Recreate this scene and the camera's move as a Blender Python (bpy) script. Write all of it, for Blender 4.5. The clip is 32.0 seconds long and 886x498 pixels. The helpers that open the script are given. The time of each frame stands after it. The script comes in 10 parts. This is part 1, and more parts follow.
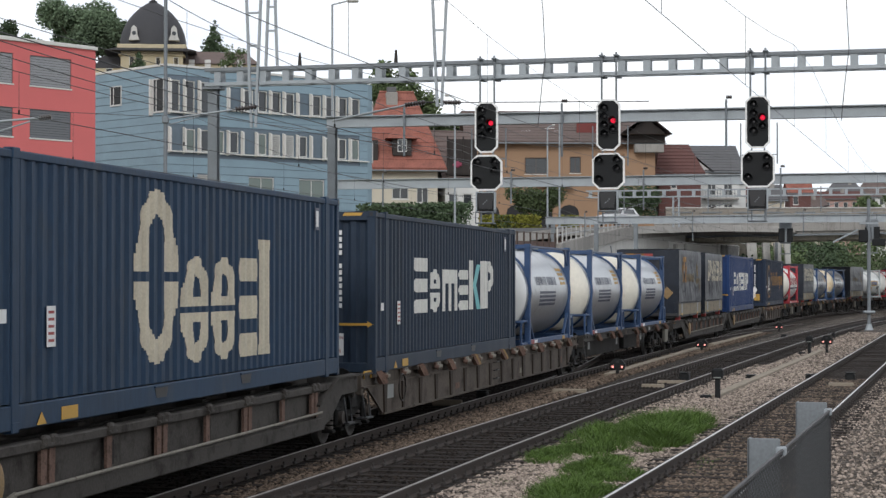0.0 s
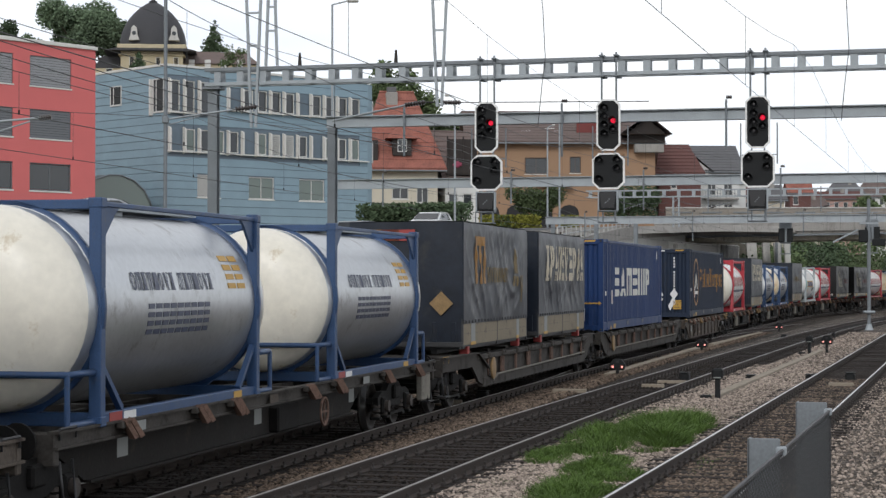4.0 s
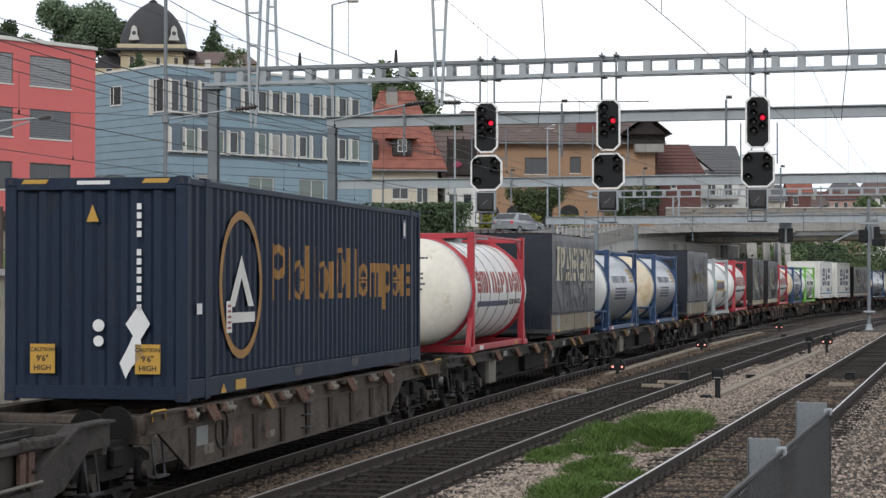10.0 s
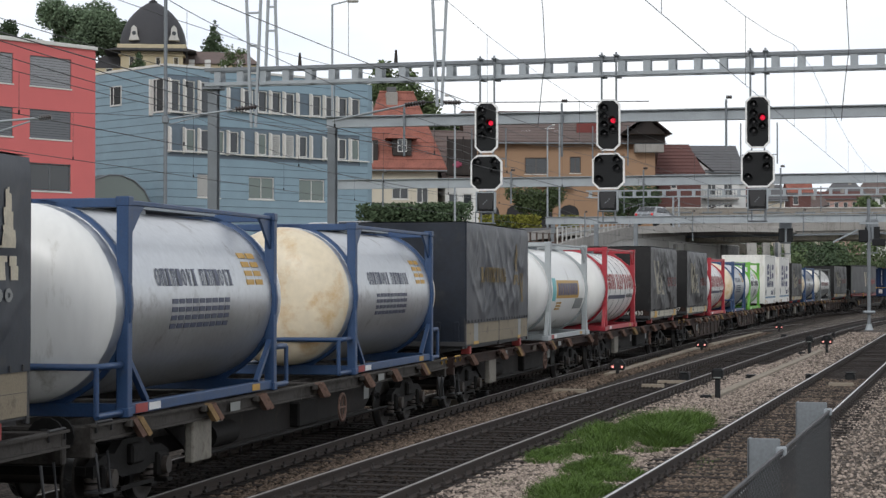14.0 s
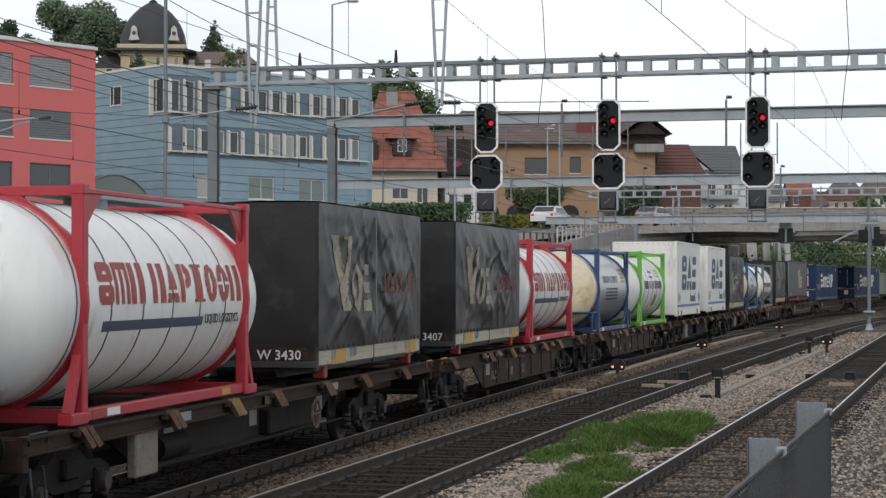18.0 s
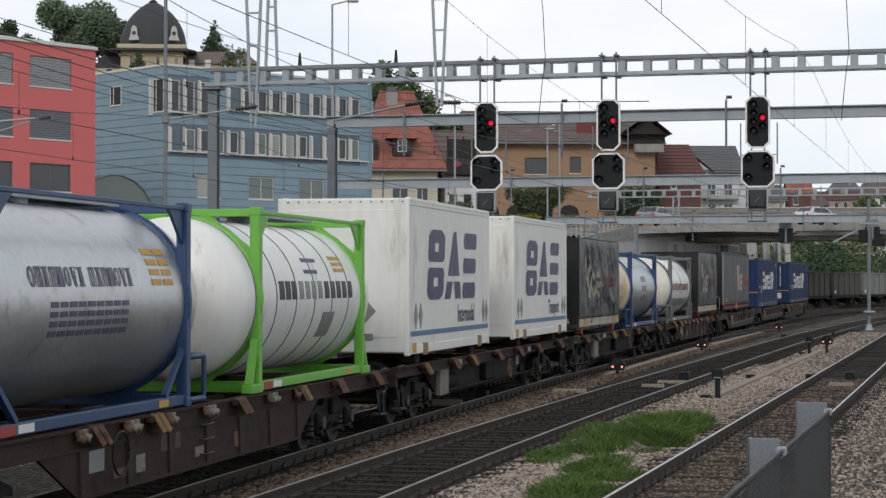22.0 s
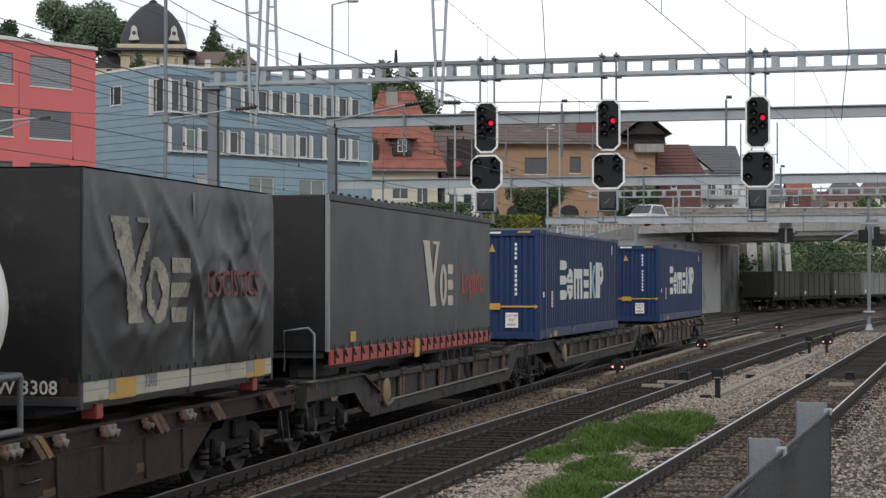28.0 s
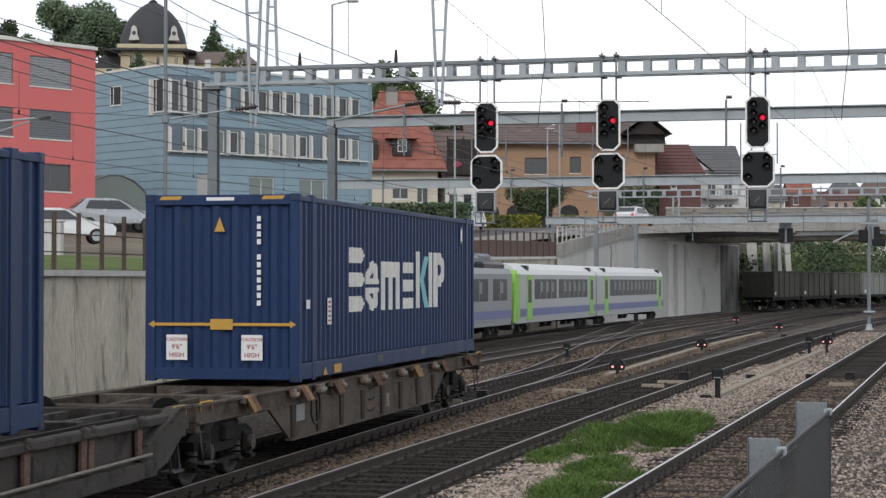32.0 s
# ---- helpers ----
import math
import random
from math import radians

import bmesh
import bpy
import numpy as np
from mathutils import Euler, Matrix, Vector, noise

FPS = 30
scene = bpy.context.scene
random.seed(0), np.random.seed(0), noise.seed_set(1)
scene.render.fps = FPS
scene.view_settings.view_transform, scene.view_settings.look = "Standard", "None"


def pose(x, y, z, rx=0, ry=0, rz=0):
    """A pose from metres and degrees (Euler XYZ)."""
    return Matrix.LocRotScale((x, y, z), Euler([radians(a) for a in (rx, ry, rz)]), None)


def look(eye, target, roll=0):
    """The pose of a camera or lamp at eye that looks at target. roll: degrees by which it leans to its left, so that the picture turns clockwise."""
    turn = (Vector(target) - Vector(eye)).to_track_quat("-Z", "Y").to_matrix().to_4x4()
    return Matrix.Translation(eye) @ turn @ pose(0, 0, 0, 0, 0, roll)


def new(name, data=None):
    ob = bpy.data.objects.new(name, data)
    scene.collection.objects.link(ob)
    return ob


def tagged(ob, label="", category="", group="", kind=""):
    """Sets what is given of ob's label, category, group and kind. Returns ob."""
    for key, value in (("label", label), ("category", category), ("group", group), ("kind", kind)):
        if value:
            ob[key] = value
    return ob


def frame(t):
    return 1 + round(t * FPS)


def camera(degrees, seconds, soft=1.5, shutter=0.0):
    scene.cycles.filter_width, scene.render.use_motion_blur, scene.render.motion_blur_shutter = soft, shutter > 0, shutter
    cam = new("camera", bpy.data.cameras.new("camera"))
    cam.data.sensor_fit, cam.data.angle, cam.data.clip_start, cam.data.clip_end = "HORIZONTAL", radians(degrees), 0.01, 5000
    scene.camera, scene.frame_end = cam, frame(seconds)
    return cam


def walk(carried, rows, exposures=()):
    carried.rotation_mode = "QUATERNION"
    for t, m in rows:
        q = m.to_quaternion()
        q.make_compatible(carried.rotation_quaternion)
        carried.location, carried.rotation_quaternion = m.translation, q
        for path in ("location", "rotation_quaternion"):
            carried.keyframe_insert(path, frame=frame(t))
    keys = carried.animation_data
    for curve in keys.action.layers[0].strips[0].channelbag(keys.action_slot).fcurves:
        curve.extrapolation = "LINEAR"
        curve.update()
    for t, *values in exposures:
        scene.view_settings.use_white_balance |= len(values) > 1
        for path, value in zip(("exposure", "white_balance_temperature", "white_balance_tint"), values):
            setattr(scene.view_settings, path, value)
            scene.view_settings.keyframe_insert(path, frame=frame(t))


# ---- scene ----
import functools

# ---- camera: a tripod on the platform end, looking along the tracks ----
CAM_H = 2.753
cam = camera(25.605, 32.0, soft=1.4)
CAM_POSE = pose(0, 0, CAM_H, 90 + 0.938, 0, 0)
walk(cam, [(0, CAM_POSE), (32, CAM_POSE)], exposures=[(0, 0.11), (2, 0.1), (3, 0.03), (5, 0.09), (7, 0.12), (10, 0.1), (11, 0.07), (12, -0.02), (14, 0.0), (17, -0.08), (18, -0.05), (19, 0.05), (20, 0.05), (21, -0.08), (22, -0.16), (23, -0.13), (25, -0.02), (28, 0.02), (29, 0.14), (32, 0.13)])

# ---- overcast daylight ----
world = bpy.data.worlds.new("overcast_sky")
scene.world = world
world.use_nodes = True
wt = world.node_tree
wt.nodes.clear()
w_out = wt.nodes.new("ShaderNodeOutputWorld")
w_bg = wt.nodes.new("ShaderNodeBackground")
w_sky = wt.nodes.new("ShaderNodeTexSky")
w_sky.sky_type, w_sky.sun_disc = "NISHITA", False
w_sky.sun_elevation, w_sky.sun_rotation = radians(55), radians(200)
w_scale = wt.nodes.new("ShaderNodeMix")
w_scale.data_type, w_scale.blend_type = "RGBA", "MULTIPLY"
w_scale.inputs[0].default_value = 1.0
wt.links.new(w_sky.outputs[0], w_scale.inputs[6])
w_scale.inputs[7].default_value = (0.12, 0.12, 0.12, 1)
w_co = wt.nodes.new("ShaderNodeTexCoord")
w_map = wt.nodes.new("ShaderNodeMapping")
w_map.inputs["Scale"].default_value = (1.6, 1.6, 6.0)
wt.links.new(w_co.outputs["Generated"], w_map.inputs[0])
w_noise = wt.nodes.new("ShaderNodeTexNoise")
w_noise.inputs["Scale"].default_value, w_noise.inputs["Detail"].default_value = 2.6, 5.0
wt.links.new(w_map.outputs[0], w_noise.inputs[0])
w_ramp = wt.nodes.new("ShaderNodeValToRGB")
w_ramp.color_ramp.elements[0].position, w_ramp.color_ramp.elements[0].color = 0.34, (0.83, 0.89, 0.985, 1)
w_ramp.color_ramp.elements[1].position, w_ramp.color_ramp.elements[1].color = 0.62, (1.02, 1.02, 1.03, 1)
wt.links.new(w_noise.outputs[0], w_ramp.inputs[0])
w_mix = wt.nodes.new("ShaderNodeMix")
w_mix.data_type = "RGBA"
w_mix.inputs[0].default_value = 0.9
wt.links.new(w_scale.outputs[2], w_mix.inputs[6])
w_sep = wt.nodes.new("ShaderNodeSeparateXYZ")
wt.links.new(w_co.outputs["Generated"], w_sep.inputs[0])
w_up = wt.nodes.new("ShaderNodeMapRange")
w_up.inputs[1].default_value, w_up.inputs[2].default_value, w_up.inputs[3].default_value, w_up.inputs[4].default_value = 0.15, 0.8, 1.0, 0.66
wt.links.new(w_sep.outputs[2], w_up.inputs[0])
w_deck = wt.nodes.new("ShaderNodeMix")
w_deck.data_type, w_deck.blend_type = "RGBA", "MULTIPLY"
w_deck.inputs[0].default_value = 1.0
wt.links.new(w_ramp.outputs[0], w_deck.inputs[6])
wt.links.new(w_up.outputs[0], w_deck.inputs[7])
wt.links.new(w_deck.outputs[2], w_mix.inputs[7])
wt.links.new(w_mix.outputs[2], w_bg.inputs[0])
w_bg.inputs[1].default_value = 1.13
wt.links.new(w_bg.outputs[0], w_out.inputs[0])

sun_data = bpy.data.lights.new("sun", "SUN")
sun_data.energy, sun_data.angle, sun_data.color = 1.0, radians(16), (1.0, 0.98, 0.955)
sun = new("sun", sun_data)
sun.matrix_world = look((-30, -110, 95), (10, 60, 0))


# ---- builders ----
class Shape:
    """Collects boxes, rods and sheets for one mesh; m is the slot of the material."""

    def __init__(self):
        self.v, self.f, self.mi, self.sm = [], [], [], []

    def add(self, verts, faces, m=0, smooth=False):
        o = len(self.v)
        self.v += [tuple(p) for p in verts]
        for q in faces:
            self.f.append([o + i for i in q])
            self.mi.append(m)
            self.sm.append(smooth)
        return self

    def box(self, x0, x1, y0, y1, z0, z1, m=0):
        return self.add([(x0, y0, z0), (x1, y0, z0), (x1, y1, z0), (x0, y1, z0), (x0, y0, z1), (x1, y0, z1), (x1, y1, z1), (x0, y1, z1)],
                        [(0, 3, 2, 1), (4, 5, 6, 7), (0, 1, 5, 4), (1, 2, 6, 5), (2, 3, 7, 6), (3, 0, 4, 7)], m)

    def bbox(self, x0, x1, y0, y1, z0, z1, b=0.01, m=0):
        """A box with chamfered edges."""
        b = min(b, (x1 - x0) * 0.45, (y1 - y0) * 0.45, (z1 - z0) * 0.45)
        bm = bmesh.new()
        bmesh.ops.create_cube(bm, size=1)
        for w in bm.verts:
            w.co = ((x0 + x1) / 2 + w.co.x * (x1 - x0), (y0 + y1) / 2 + w.co.y * (y1 - y0), (z0 + z1) / 2 + w.co.z * (z1 - z0))
        bmesh.ops.bevel(bm, geom=bm.edges[:], offset=b, segments=1, affect="EDGES")
        bm.verts.index_update()
        self.add([w.co[:] for w in bm.verts], [[w.index for w in q.verts] for q in bm.faces], m)
        bm.free()
        return self

    def rod(self, p, q, r, n=8, r2=None, m=0, cap=True):
        p, q = Vector(p), Vector(q)
        a = (q - p).normalized()
        s = a.cross(Vector((0, 0, 1)) if abs(a.z) < 0.9 else Vector((1, 0, 0))).normalized()
        t = a.cross(s)
        r2 = r if r2 is None else r2
        vs = [c + (s * math.cos(2 * math.pi * i / n) + t * math.sin(2 * math.pi * i / n)) * rr for c, rr in ((p, r), (q, r2)) for i in range(n)]
        fs = [(i, (i + 1) % n, n + (i + 1) % n, n + i) for i in range(n)]
        self.add(vs, fs, m, n > 5)
        if cap:
            self.add(vs, [tuple(range(n - 1, -1, -1)), tuple(range(n, 2 * n))], m)
        return self

    def beam(self, p, q, w, h, m=0):
        """A straight bar of w by h from p to q."""
        p, q = Vector(p), Vector(q)
        a = (q - p).normalized()
        s = a.cross(Vector((0, 0, 1)) if abs(a.z) < 0.95 else Vector((0, 1, 0))).normalized() * (w / 2)
        t = s.cross(a).normalized() * (h / 2)
        vs = [c + x * s + y * t for c in (p, q) for x, y in ((-1, -1), (1, -1), (1, 1), (-1, 1))]
        return self.add(vs, [(3, 2, 1, 0), (4, 5, 6, 7), (0, 1, 5, 4), (1, 2, 6, 5), (2, 3, 7, 6), (3, 0, 4, 7)], m)

    def prism(self, pts, axis, a, b, m=0):
        """A flat outline (pairs) drawn out along an axis from a to b."""
        def put(u, w, d):
            return {"x": (d, u, w), "y": (u, d, w), "z": (u, w, d)}[axis]
        n = len(pts)
        vs = [put(u, w, a) for u, w in pts] + [put(u, w, b) for u, w in pts]
        return self.add(vs, [(i, (i + 1) % n, n + (i + 1) % n, n + i) for i in range(n)] + [tuple(range(n - 1, -1, -1)), tuple(range(n, 2 * n))], m)

    def lathe(self, prof, axis="y", n=24, m=0, c=(0, 0), smooth=True):
        """(along, radius) pairs turned round an axis through c."""
        vs, fs = [], []
        for d, r in prof:
            for i in range(n):
                u, w = c[0] + r * math.cos(2 * math.pi * i / n), c[1] + r * math.sin(2 * math.pi * i / n)
                vs.append({"x": (d, u, w), "y": (u, d, w), "z": (u, w, d)}[axis])
        for k in range(len(prof) - 1):
            fs += [(k * n + i, k * n + (i + 1) % n, (k + 1) * n + (i + 1) % n, (k + 1) * n + i) for i in range(n)]
        return self.add(vs, fs, m, smooth)

    def tube(self, pts, r, n=6, m=0):
        P = [Vector(p) for p in pts]
        vs = []
        for i, p in enumerate(P):
            a = (P[min(i + 1, len(P) - 1)] - P[max(i - 1, 0)]).normalized()
            s = a.cross(Vector((0, 0, 1)) if abs(a.z) < 0.9 else Vector((1, 0, 0))).normalized()
            t = a.cross(s)
            vs += [p + (s * math.cos(2 * math.pi * k / n) + t * math.sin(2 * math.pi * k / n)) * r for k in range(n)]
        fs = [(i * n + k, i * n + (k + 1) % n, (i + 1) * n + (k + 1) % n, (i + 1) * n + k) for i in range(len(P) - 1) for k in range(n)]
        return self.add(vs, fs + [tuple(range(n - 1, -1, -1)), tuple(range(len(vs) - n, len(vs)))], m, n > 5)

    def mesh(self, name, mats):
        me = bpy.data.meshes.new(name)
        me.from_pydata(self.v, [], self.f)
        for mt in (mats if isinstance(mats, (list, tuple)) else [mats]):
            me.materials.append(mt)
        me.polygons.foreach_set("material_index", self.mi)
        me.polygons.foreach_set("use_smooth", self.sm)
        bm = bmesh.new()
        bm.from_mesh(me)
        bmesh.ops.recalc_face_normals(bm, faces=bm.faces)
        bm.to_mesh(me)
        bm.free()
        me.update()
        return me


def part(name, shape, mats, parent, label="", m=None):
    """Links a shape as one mesh under a thing or a part."""
    ob = new(name, shape.mesh(name, mats) if isinstance(shape, Shape) else shape)
    ob.parent = parent
    if m is not None:
        ob.matrix_basis = m
    return tagged(ob, label)


def thing(name, m, label, category, group="", kind=""):
    ob = new(name)
    ob.empty_display_size = 0.3
    ob.matrix_basis = m
    return tagged(ob, label, category, group, kind)


def solid(name, shape, mats, m, label, category, group="", kind=""):
    ob = new(name, shape.mesh(name, mats))
    ob.matrix_basis = m
    return tagged(ob, label, category, group, kind)


def words(body, size, mat, parent, m, name="lettering", bold=0.012):
    """Lettering in the built-in font, as a thin mesh."""
    cu = bpy.data.curves.new(name, "FONT")
    cu.body, cu.size, cu.extrude, cu.align_x, cu.align_y = body, size, 0.002, "CENTER", "CENTER"
    cu.resolution_u = 2
    cu.offset = size * bold
    ob = bpy.data.objects.new(name, cu)
    me = bpy.data.meshes.new_from_object(ob)
    bpy.data.objects.remove(ob)
    me.materials.append(mat)
    return part(name, me, mat, parent, m=m)


# ---- materials ----
def mat(name, col, rough=0.6, metal=0.0, vary=0.25, scale=3.0, fine=40.0, bump=0.15, dirt=None, dirt_amt=0.0, streak=False, rnd=0.0, spec=0.5):
    """A weathered surface: broad and fine variation, dirt patches, relief."""
    mt = bpy.data.materials.new(name)
    mt.use_nodes = True
    nt = mt.node_tree
    L, N = nt.links.new, nt.nodes.new
    bs = nt.nodes["Principled BSDF"]
    tc = N("ShaderNodeTexCoord")
    mp = N("ShaderNodeMapping")
    mp.inputs["Scale"].default_value = (1, 1, 0.22 if streak is True else streak or 1)
    L(tc.outputs["Object"], mp.inputs[0])
    n1, n2 = N("ShaderNodeTexNoise"), N("ShaderNodeTexNoise")
    n1.inputs["Scale"].default_value, n1.inputs["Detail"].default_value = scale, 6
    n2.inputs["Scale"].default_value, n2.inputs["Detail"].default_value = fine, 3
    L(mp.outputs[0], n1.inputs[0])
    L(mp.outputs[0], n2.inputs[0])
    add = N("ShaderNodeMath")
    add.operation = "ADD"
    L(n1.outputs[0], add.inputs[0])
    L(n2.outputs[0], add.inputs[1])
    mr = N("ShaderNodeMapRange")
    mr.inputs[1].default_value, mr.inputs[2].default_value = 0.6, 1.4
    mr.inputs[3].default_value, mr.inputs[4].default_value = 1 - vary, 1 + vary
    L(add.outputs[0], mr.inputs[0])
    mul = N("ShaderNodeMix")
    mul.data_type, mul.blend_type = "RGBA", "MULTIPLY"
    mul.inputs[0].default_value = 1
    mul.inputs[6].default_value = (*col, 1)
    val = mr.outputs[0]
    if rnd:
        oi = N("ShaderNodeObjectInfo")
        geo = N("ShaderNodeNewGeometry")
        s = N("ShaderNodeMath")
        s.operation = "ADD"
        if rnd < 0.5:
            L(oi.outputs["Random"], s.inputs[0])
        else:
            s.inputs[0].default_value = 0.0
        L(geo.outputs["Random Per Island"], s.inputs[1])
        r = N("ShaderNodeMapRange")
        r.inputs[2].default_value = 2.0 if rnd < 0.5 else 1.0
        r.inputs[3].default_value, r.inputs[4].default_value = 1 - rnd, 1 + rnd
        L(s.outputs[0], r.inputs[0])
        mm = N("ShaderNodeMath")
        mm.operation = "MULTIPLY"
        L(val, mm.inputs[0])
        L(r.outputs[0], mm.inputs[1])
        val = mm.outputs[0]
    L(val, mul.inputs[7])
    out = mul.outputs[2]
    if dirt:
        n3 = N("ShaderNodeTexNoise")
        n3.inputs["Scale"].default_value, n3.inputs["Detail"].default_value, n3.inputs["Roughness"].default_value = scale * 1.7, 8, 0.68
        L(mp.outputs[0], n3.inputs[0])
        r3 = N("ShaderNodeMapRange")
        r3.inputs[1].default_value, r3.inputs[2].default_value = 0.62 - dirt_amt * 0.3, 0.74 - dirt_amt * 0.15
        L(n3.outputs[0], r3.inputs[0])
        mx = N("ShaderNodeMix")
        mx.data_type = "RGBA"
        L(r3.outputs[0], mx.inputs[0])
        L(out, mx.inputs[6])
        mx.inputs[7].default_value = (*dirt, 1)
        out = mx.outputs[2]
    L(out, bs.inputs["Base Color"])
    rr = N("ShaderNodeMapRange")
    rr.inputs[3].default_value, rr.inputs[4].default_value = max(rough - 0.12, 0.02), min(rough + 0.12, 1)
    L(n1.outputs[0], rr.inputs[0])
    L(rr.outputs[0], bs.inputs["Roughness"])
    bs.inputs["Metallic"].default_value = metal
    bs.inputs["Specular IOR Level"].default_value = spec
    if bump:
        bp = N("ShaderNodeBump")
        bp.inputs["Strength"].default_value, bp.inputs["Distance"].default_value = bump, 0.02
        L(n2.outputs[0], bp.inputs["Height"])
        L(bp.outputs[0], bs.inputs["Normal"])
    return mt


def glow(name, col, strength):
    mt = bpy.data.materials.new(name)
    mt.use_nodes = True
    b = mt.node_tree.nodes["Principled BSDF"]
    b.inputs["Base Color"].default_value = (*col, 1)
    b.inputs["Emission Color"].default_value = (*col, 1)
    b.inputs["Emission Strength"].default_value = strength
    return mt


def plain(name, col, rough=0.5, metal=0.0):
    return mat(name, col, rough, metal, vary=0.08, bump=0.03)


def ballast_mat(name, a, b, c):
    """Broken stone of three tints with deep relief, shade of the gaps in the colour."""
    mt = bpy.data.materials.new(name)
    mt.use_nodes = True
    nt = mt.node_tree
    L, N = nt.links.new, nt.nodes.new
    bs = nt.nodes["Principled BSDF"]
    tc = N("ShaderNodeTexCoord")
    vo = N("ShaderNodeTexVoronoi")
    vo.inputs["Scale"].default_value = 17
    L(tc.outputs["Object"], vo.inputs[0])
    no = N("ShaderNodeTexNoise")
    no.inputs["Scale"].default_value, no.inputs["Detail"].default_value = 0.35, 6
    L(tc.outputs["Object"], no.inputs[0])
    sep = N("ShaderNodeSeparateColor")
    L(vo.outputs["Color"], sep.inputs[0])
    ramp = N("ShaderNodeValToRGB")
    e = ramp.color_ramp.elements
    e[0].color, e[1].color = (*a, 1), (*c, 1)
    e.new(0.5).color = (*b, 1)
    L(sep.outputs[0], ramp.inputs[0])
    mr = N("ShaderNodeMapRange")
    mr.inputs[1].default_value, mr.inputs[2].default_value, mr.inputs[3].default_value, mr.inputs[4].default_value = 0.3, 0.7, 0.72, 1.25
    L(no.outputs[0], mr.inputs[0])
    # Darkens the colour towards cell edges, as painted shade between the stones.
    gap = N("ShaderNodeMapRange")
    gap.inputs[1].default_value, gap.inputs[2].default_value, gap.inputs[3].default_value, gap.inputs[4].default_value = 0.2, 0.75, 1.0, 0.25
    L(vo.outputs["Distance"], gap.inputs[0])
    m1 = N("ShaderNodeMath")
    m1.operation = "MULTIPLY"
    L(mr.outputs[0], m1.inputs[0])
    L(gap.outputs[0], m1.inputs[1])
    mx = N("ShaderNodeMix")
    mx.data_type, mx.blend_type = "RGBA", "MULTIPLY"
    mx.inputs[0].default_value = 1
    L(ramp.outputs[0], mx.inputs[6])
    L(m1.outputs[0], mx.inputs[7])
    L(mx.outputs[2], bs.inputs["Base Color"])
    bs.inputs["Roughness"].default_value = 0.92
    bs.inputs["Specular IOR Level"].default_value = 0.2
    bp = N("ShaderNodeBump")
    bp.inputs["Strength"].default_value, bp.inputs["Distance"].default_value = 0.9, 0.05
    bp.invert = True
    L(vo.outputs["Distance"], bp.inputs["Height"])
    L(bp.outputs[0], bs.inputs["Normal"])
    return mt


def glass_mat(name, col, rough=0.05):
    mt = bpy.data.materials.new(name)
    mt.use_nodes = True
    b = mt.node_tree.nodes["Principled BSDF"]
    b.inputs["Base Color"].default_value = (*col, 1)
    b.inputs["Roughness"].default_value = rough
    b.inputs["Specular IOR Level"].default_value = 0.6
    return mt


M = {}
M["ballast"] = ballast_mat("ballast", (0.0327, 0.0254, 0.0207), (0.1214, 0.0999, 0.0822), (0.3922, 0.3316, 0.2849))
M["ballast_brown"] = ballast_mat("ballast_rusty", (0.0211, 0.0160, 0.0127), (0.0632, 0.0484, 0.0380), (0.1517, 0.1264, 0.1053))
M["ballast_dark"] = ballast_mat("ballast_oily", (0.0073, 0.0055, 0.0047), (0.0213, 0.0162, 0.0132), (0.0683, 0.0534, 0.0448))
M["earth"] = mat("earth", (0.16, 0.14, 0.1), 0.95, vary=0.4, scale=0.4, fine=9, bump=0.4)
M["grass"] = mat("grass", (0.11, 0.15, 0.045), 0.9, vary=0.5, scale=0.6, fine=30, bump=0.5, rnd=0.25, spec=0.15)
M["rail_top"] = mat("polished_steel", (0.60, 0.60, 0.60), 0.32, 0.9, vary=0.1)
M["rail_dull"] = mat("rail_dull_top", (0.30, 0.28, 0.27), 0.45, 0.6, vary=0.15)
M["rail_side"] = mat("rail_rust", (0.0400, 0.0288, 0.0232), 0.85, vary=0.3, scale=6, bump=0.2)
M["sleeper"] = mat("sleeper_wood", (0.0216, 0.0168, 0.0144), 0.9, vary=0.45, scale=5, fine=60, bump=0.4, rnd=0.3, spec=0.2)
M["clip"] = mat("clip_iron", (0.0320, 0.0264, 0.0240), 0.8, vary=0.3)
M["concrete"] = mat("concrete", (0.3034, 0.2890, 0.2673), 0.9, vary=0.22, scale=0.9, fine=25, bump=0.25, dirt=(0.1445, 0.1373, 0.1228), dirt_amt=0.25, streak=True)
M["concrete_pale"] = mat("concrete_pale", (0.5152, 0.5060, 0.4784), 0.88, vary=0.15, scale=0.5, fine=15, bump=0.15, dirt=(0.3128, 0.3036, 0.2852), dirt_amt=0.2, streak=True)
M["concrete_stain"] = mat("concrete_stained", (0.47, 0.435, 0.355), 0.92, vary=0.35, scale=0.8, fine=14, bump=0.35, dirt=(0.085, 0.075, 0.06), dirt_amt=0.34, streak=0.24)
M["trough"] = mat("trough_concrete", (0.2720, 0.2320, 0.1800), 0.9, vary=0.2, scale=2, bump=0.2)
M["galv"] = mat("galvanised", (0.34, 0.37, 0.39), 0.55, 0.35, vary=0.18, scale=2, bump=0.06)
M["galv_dark"] = mat("galvanised_dark", (0.20, 0.22, 0.235), 0.6, 0.3, vary=0.2, scale=2, bump=0.06)
M["black_paint"] = mat("black_paint", (0.018, 0.019, 0.02), 0.6, vary=0.2, spec=0.18)
M["white_rim"] = plain("white_enamel", (0.8, 0.8, 0.78), 0.4)
M["wire"] = plain("wire_copper_dark", (0.06, 0.06, 0.06), 0.6, 0.3)
M["fence_mesh"] = mat("fence_mesh_steel", (0.04, 0.043, 0.045), 0.5, 0.3, vary=0.3, scale=4)
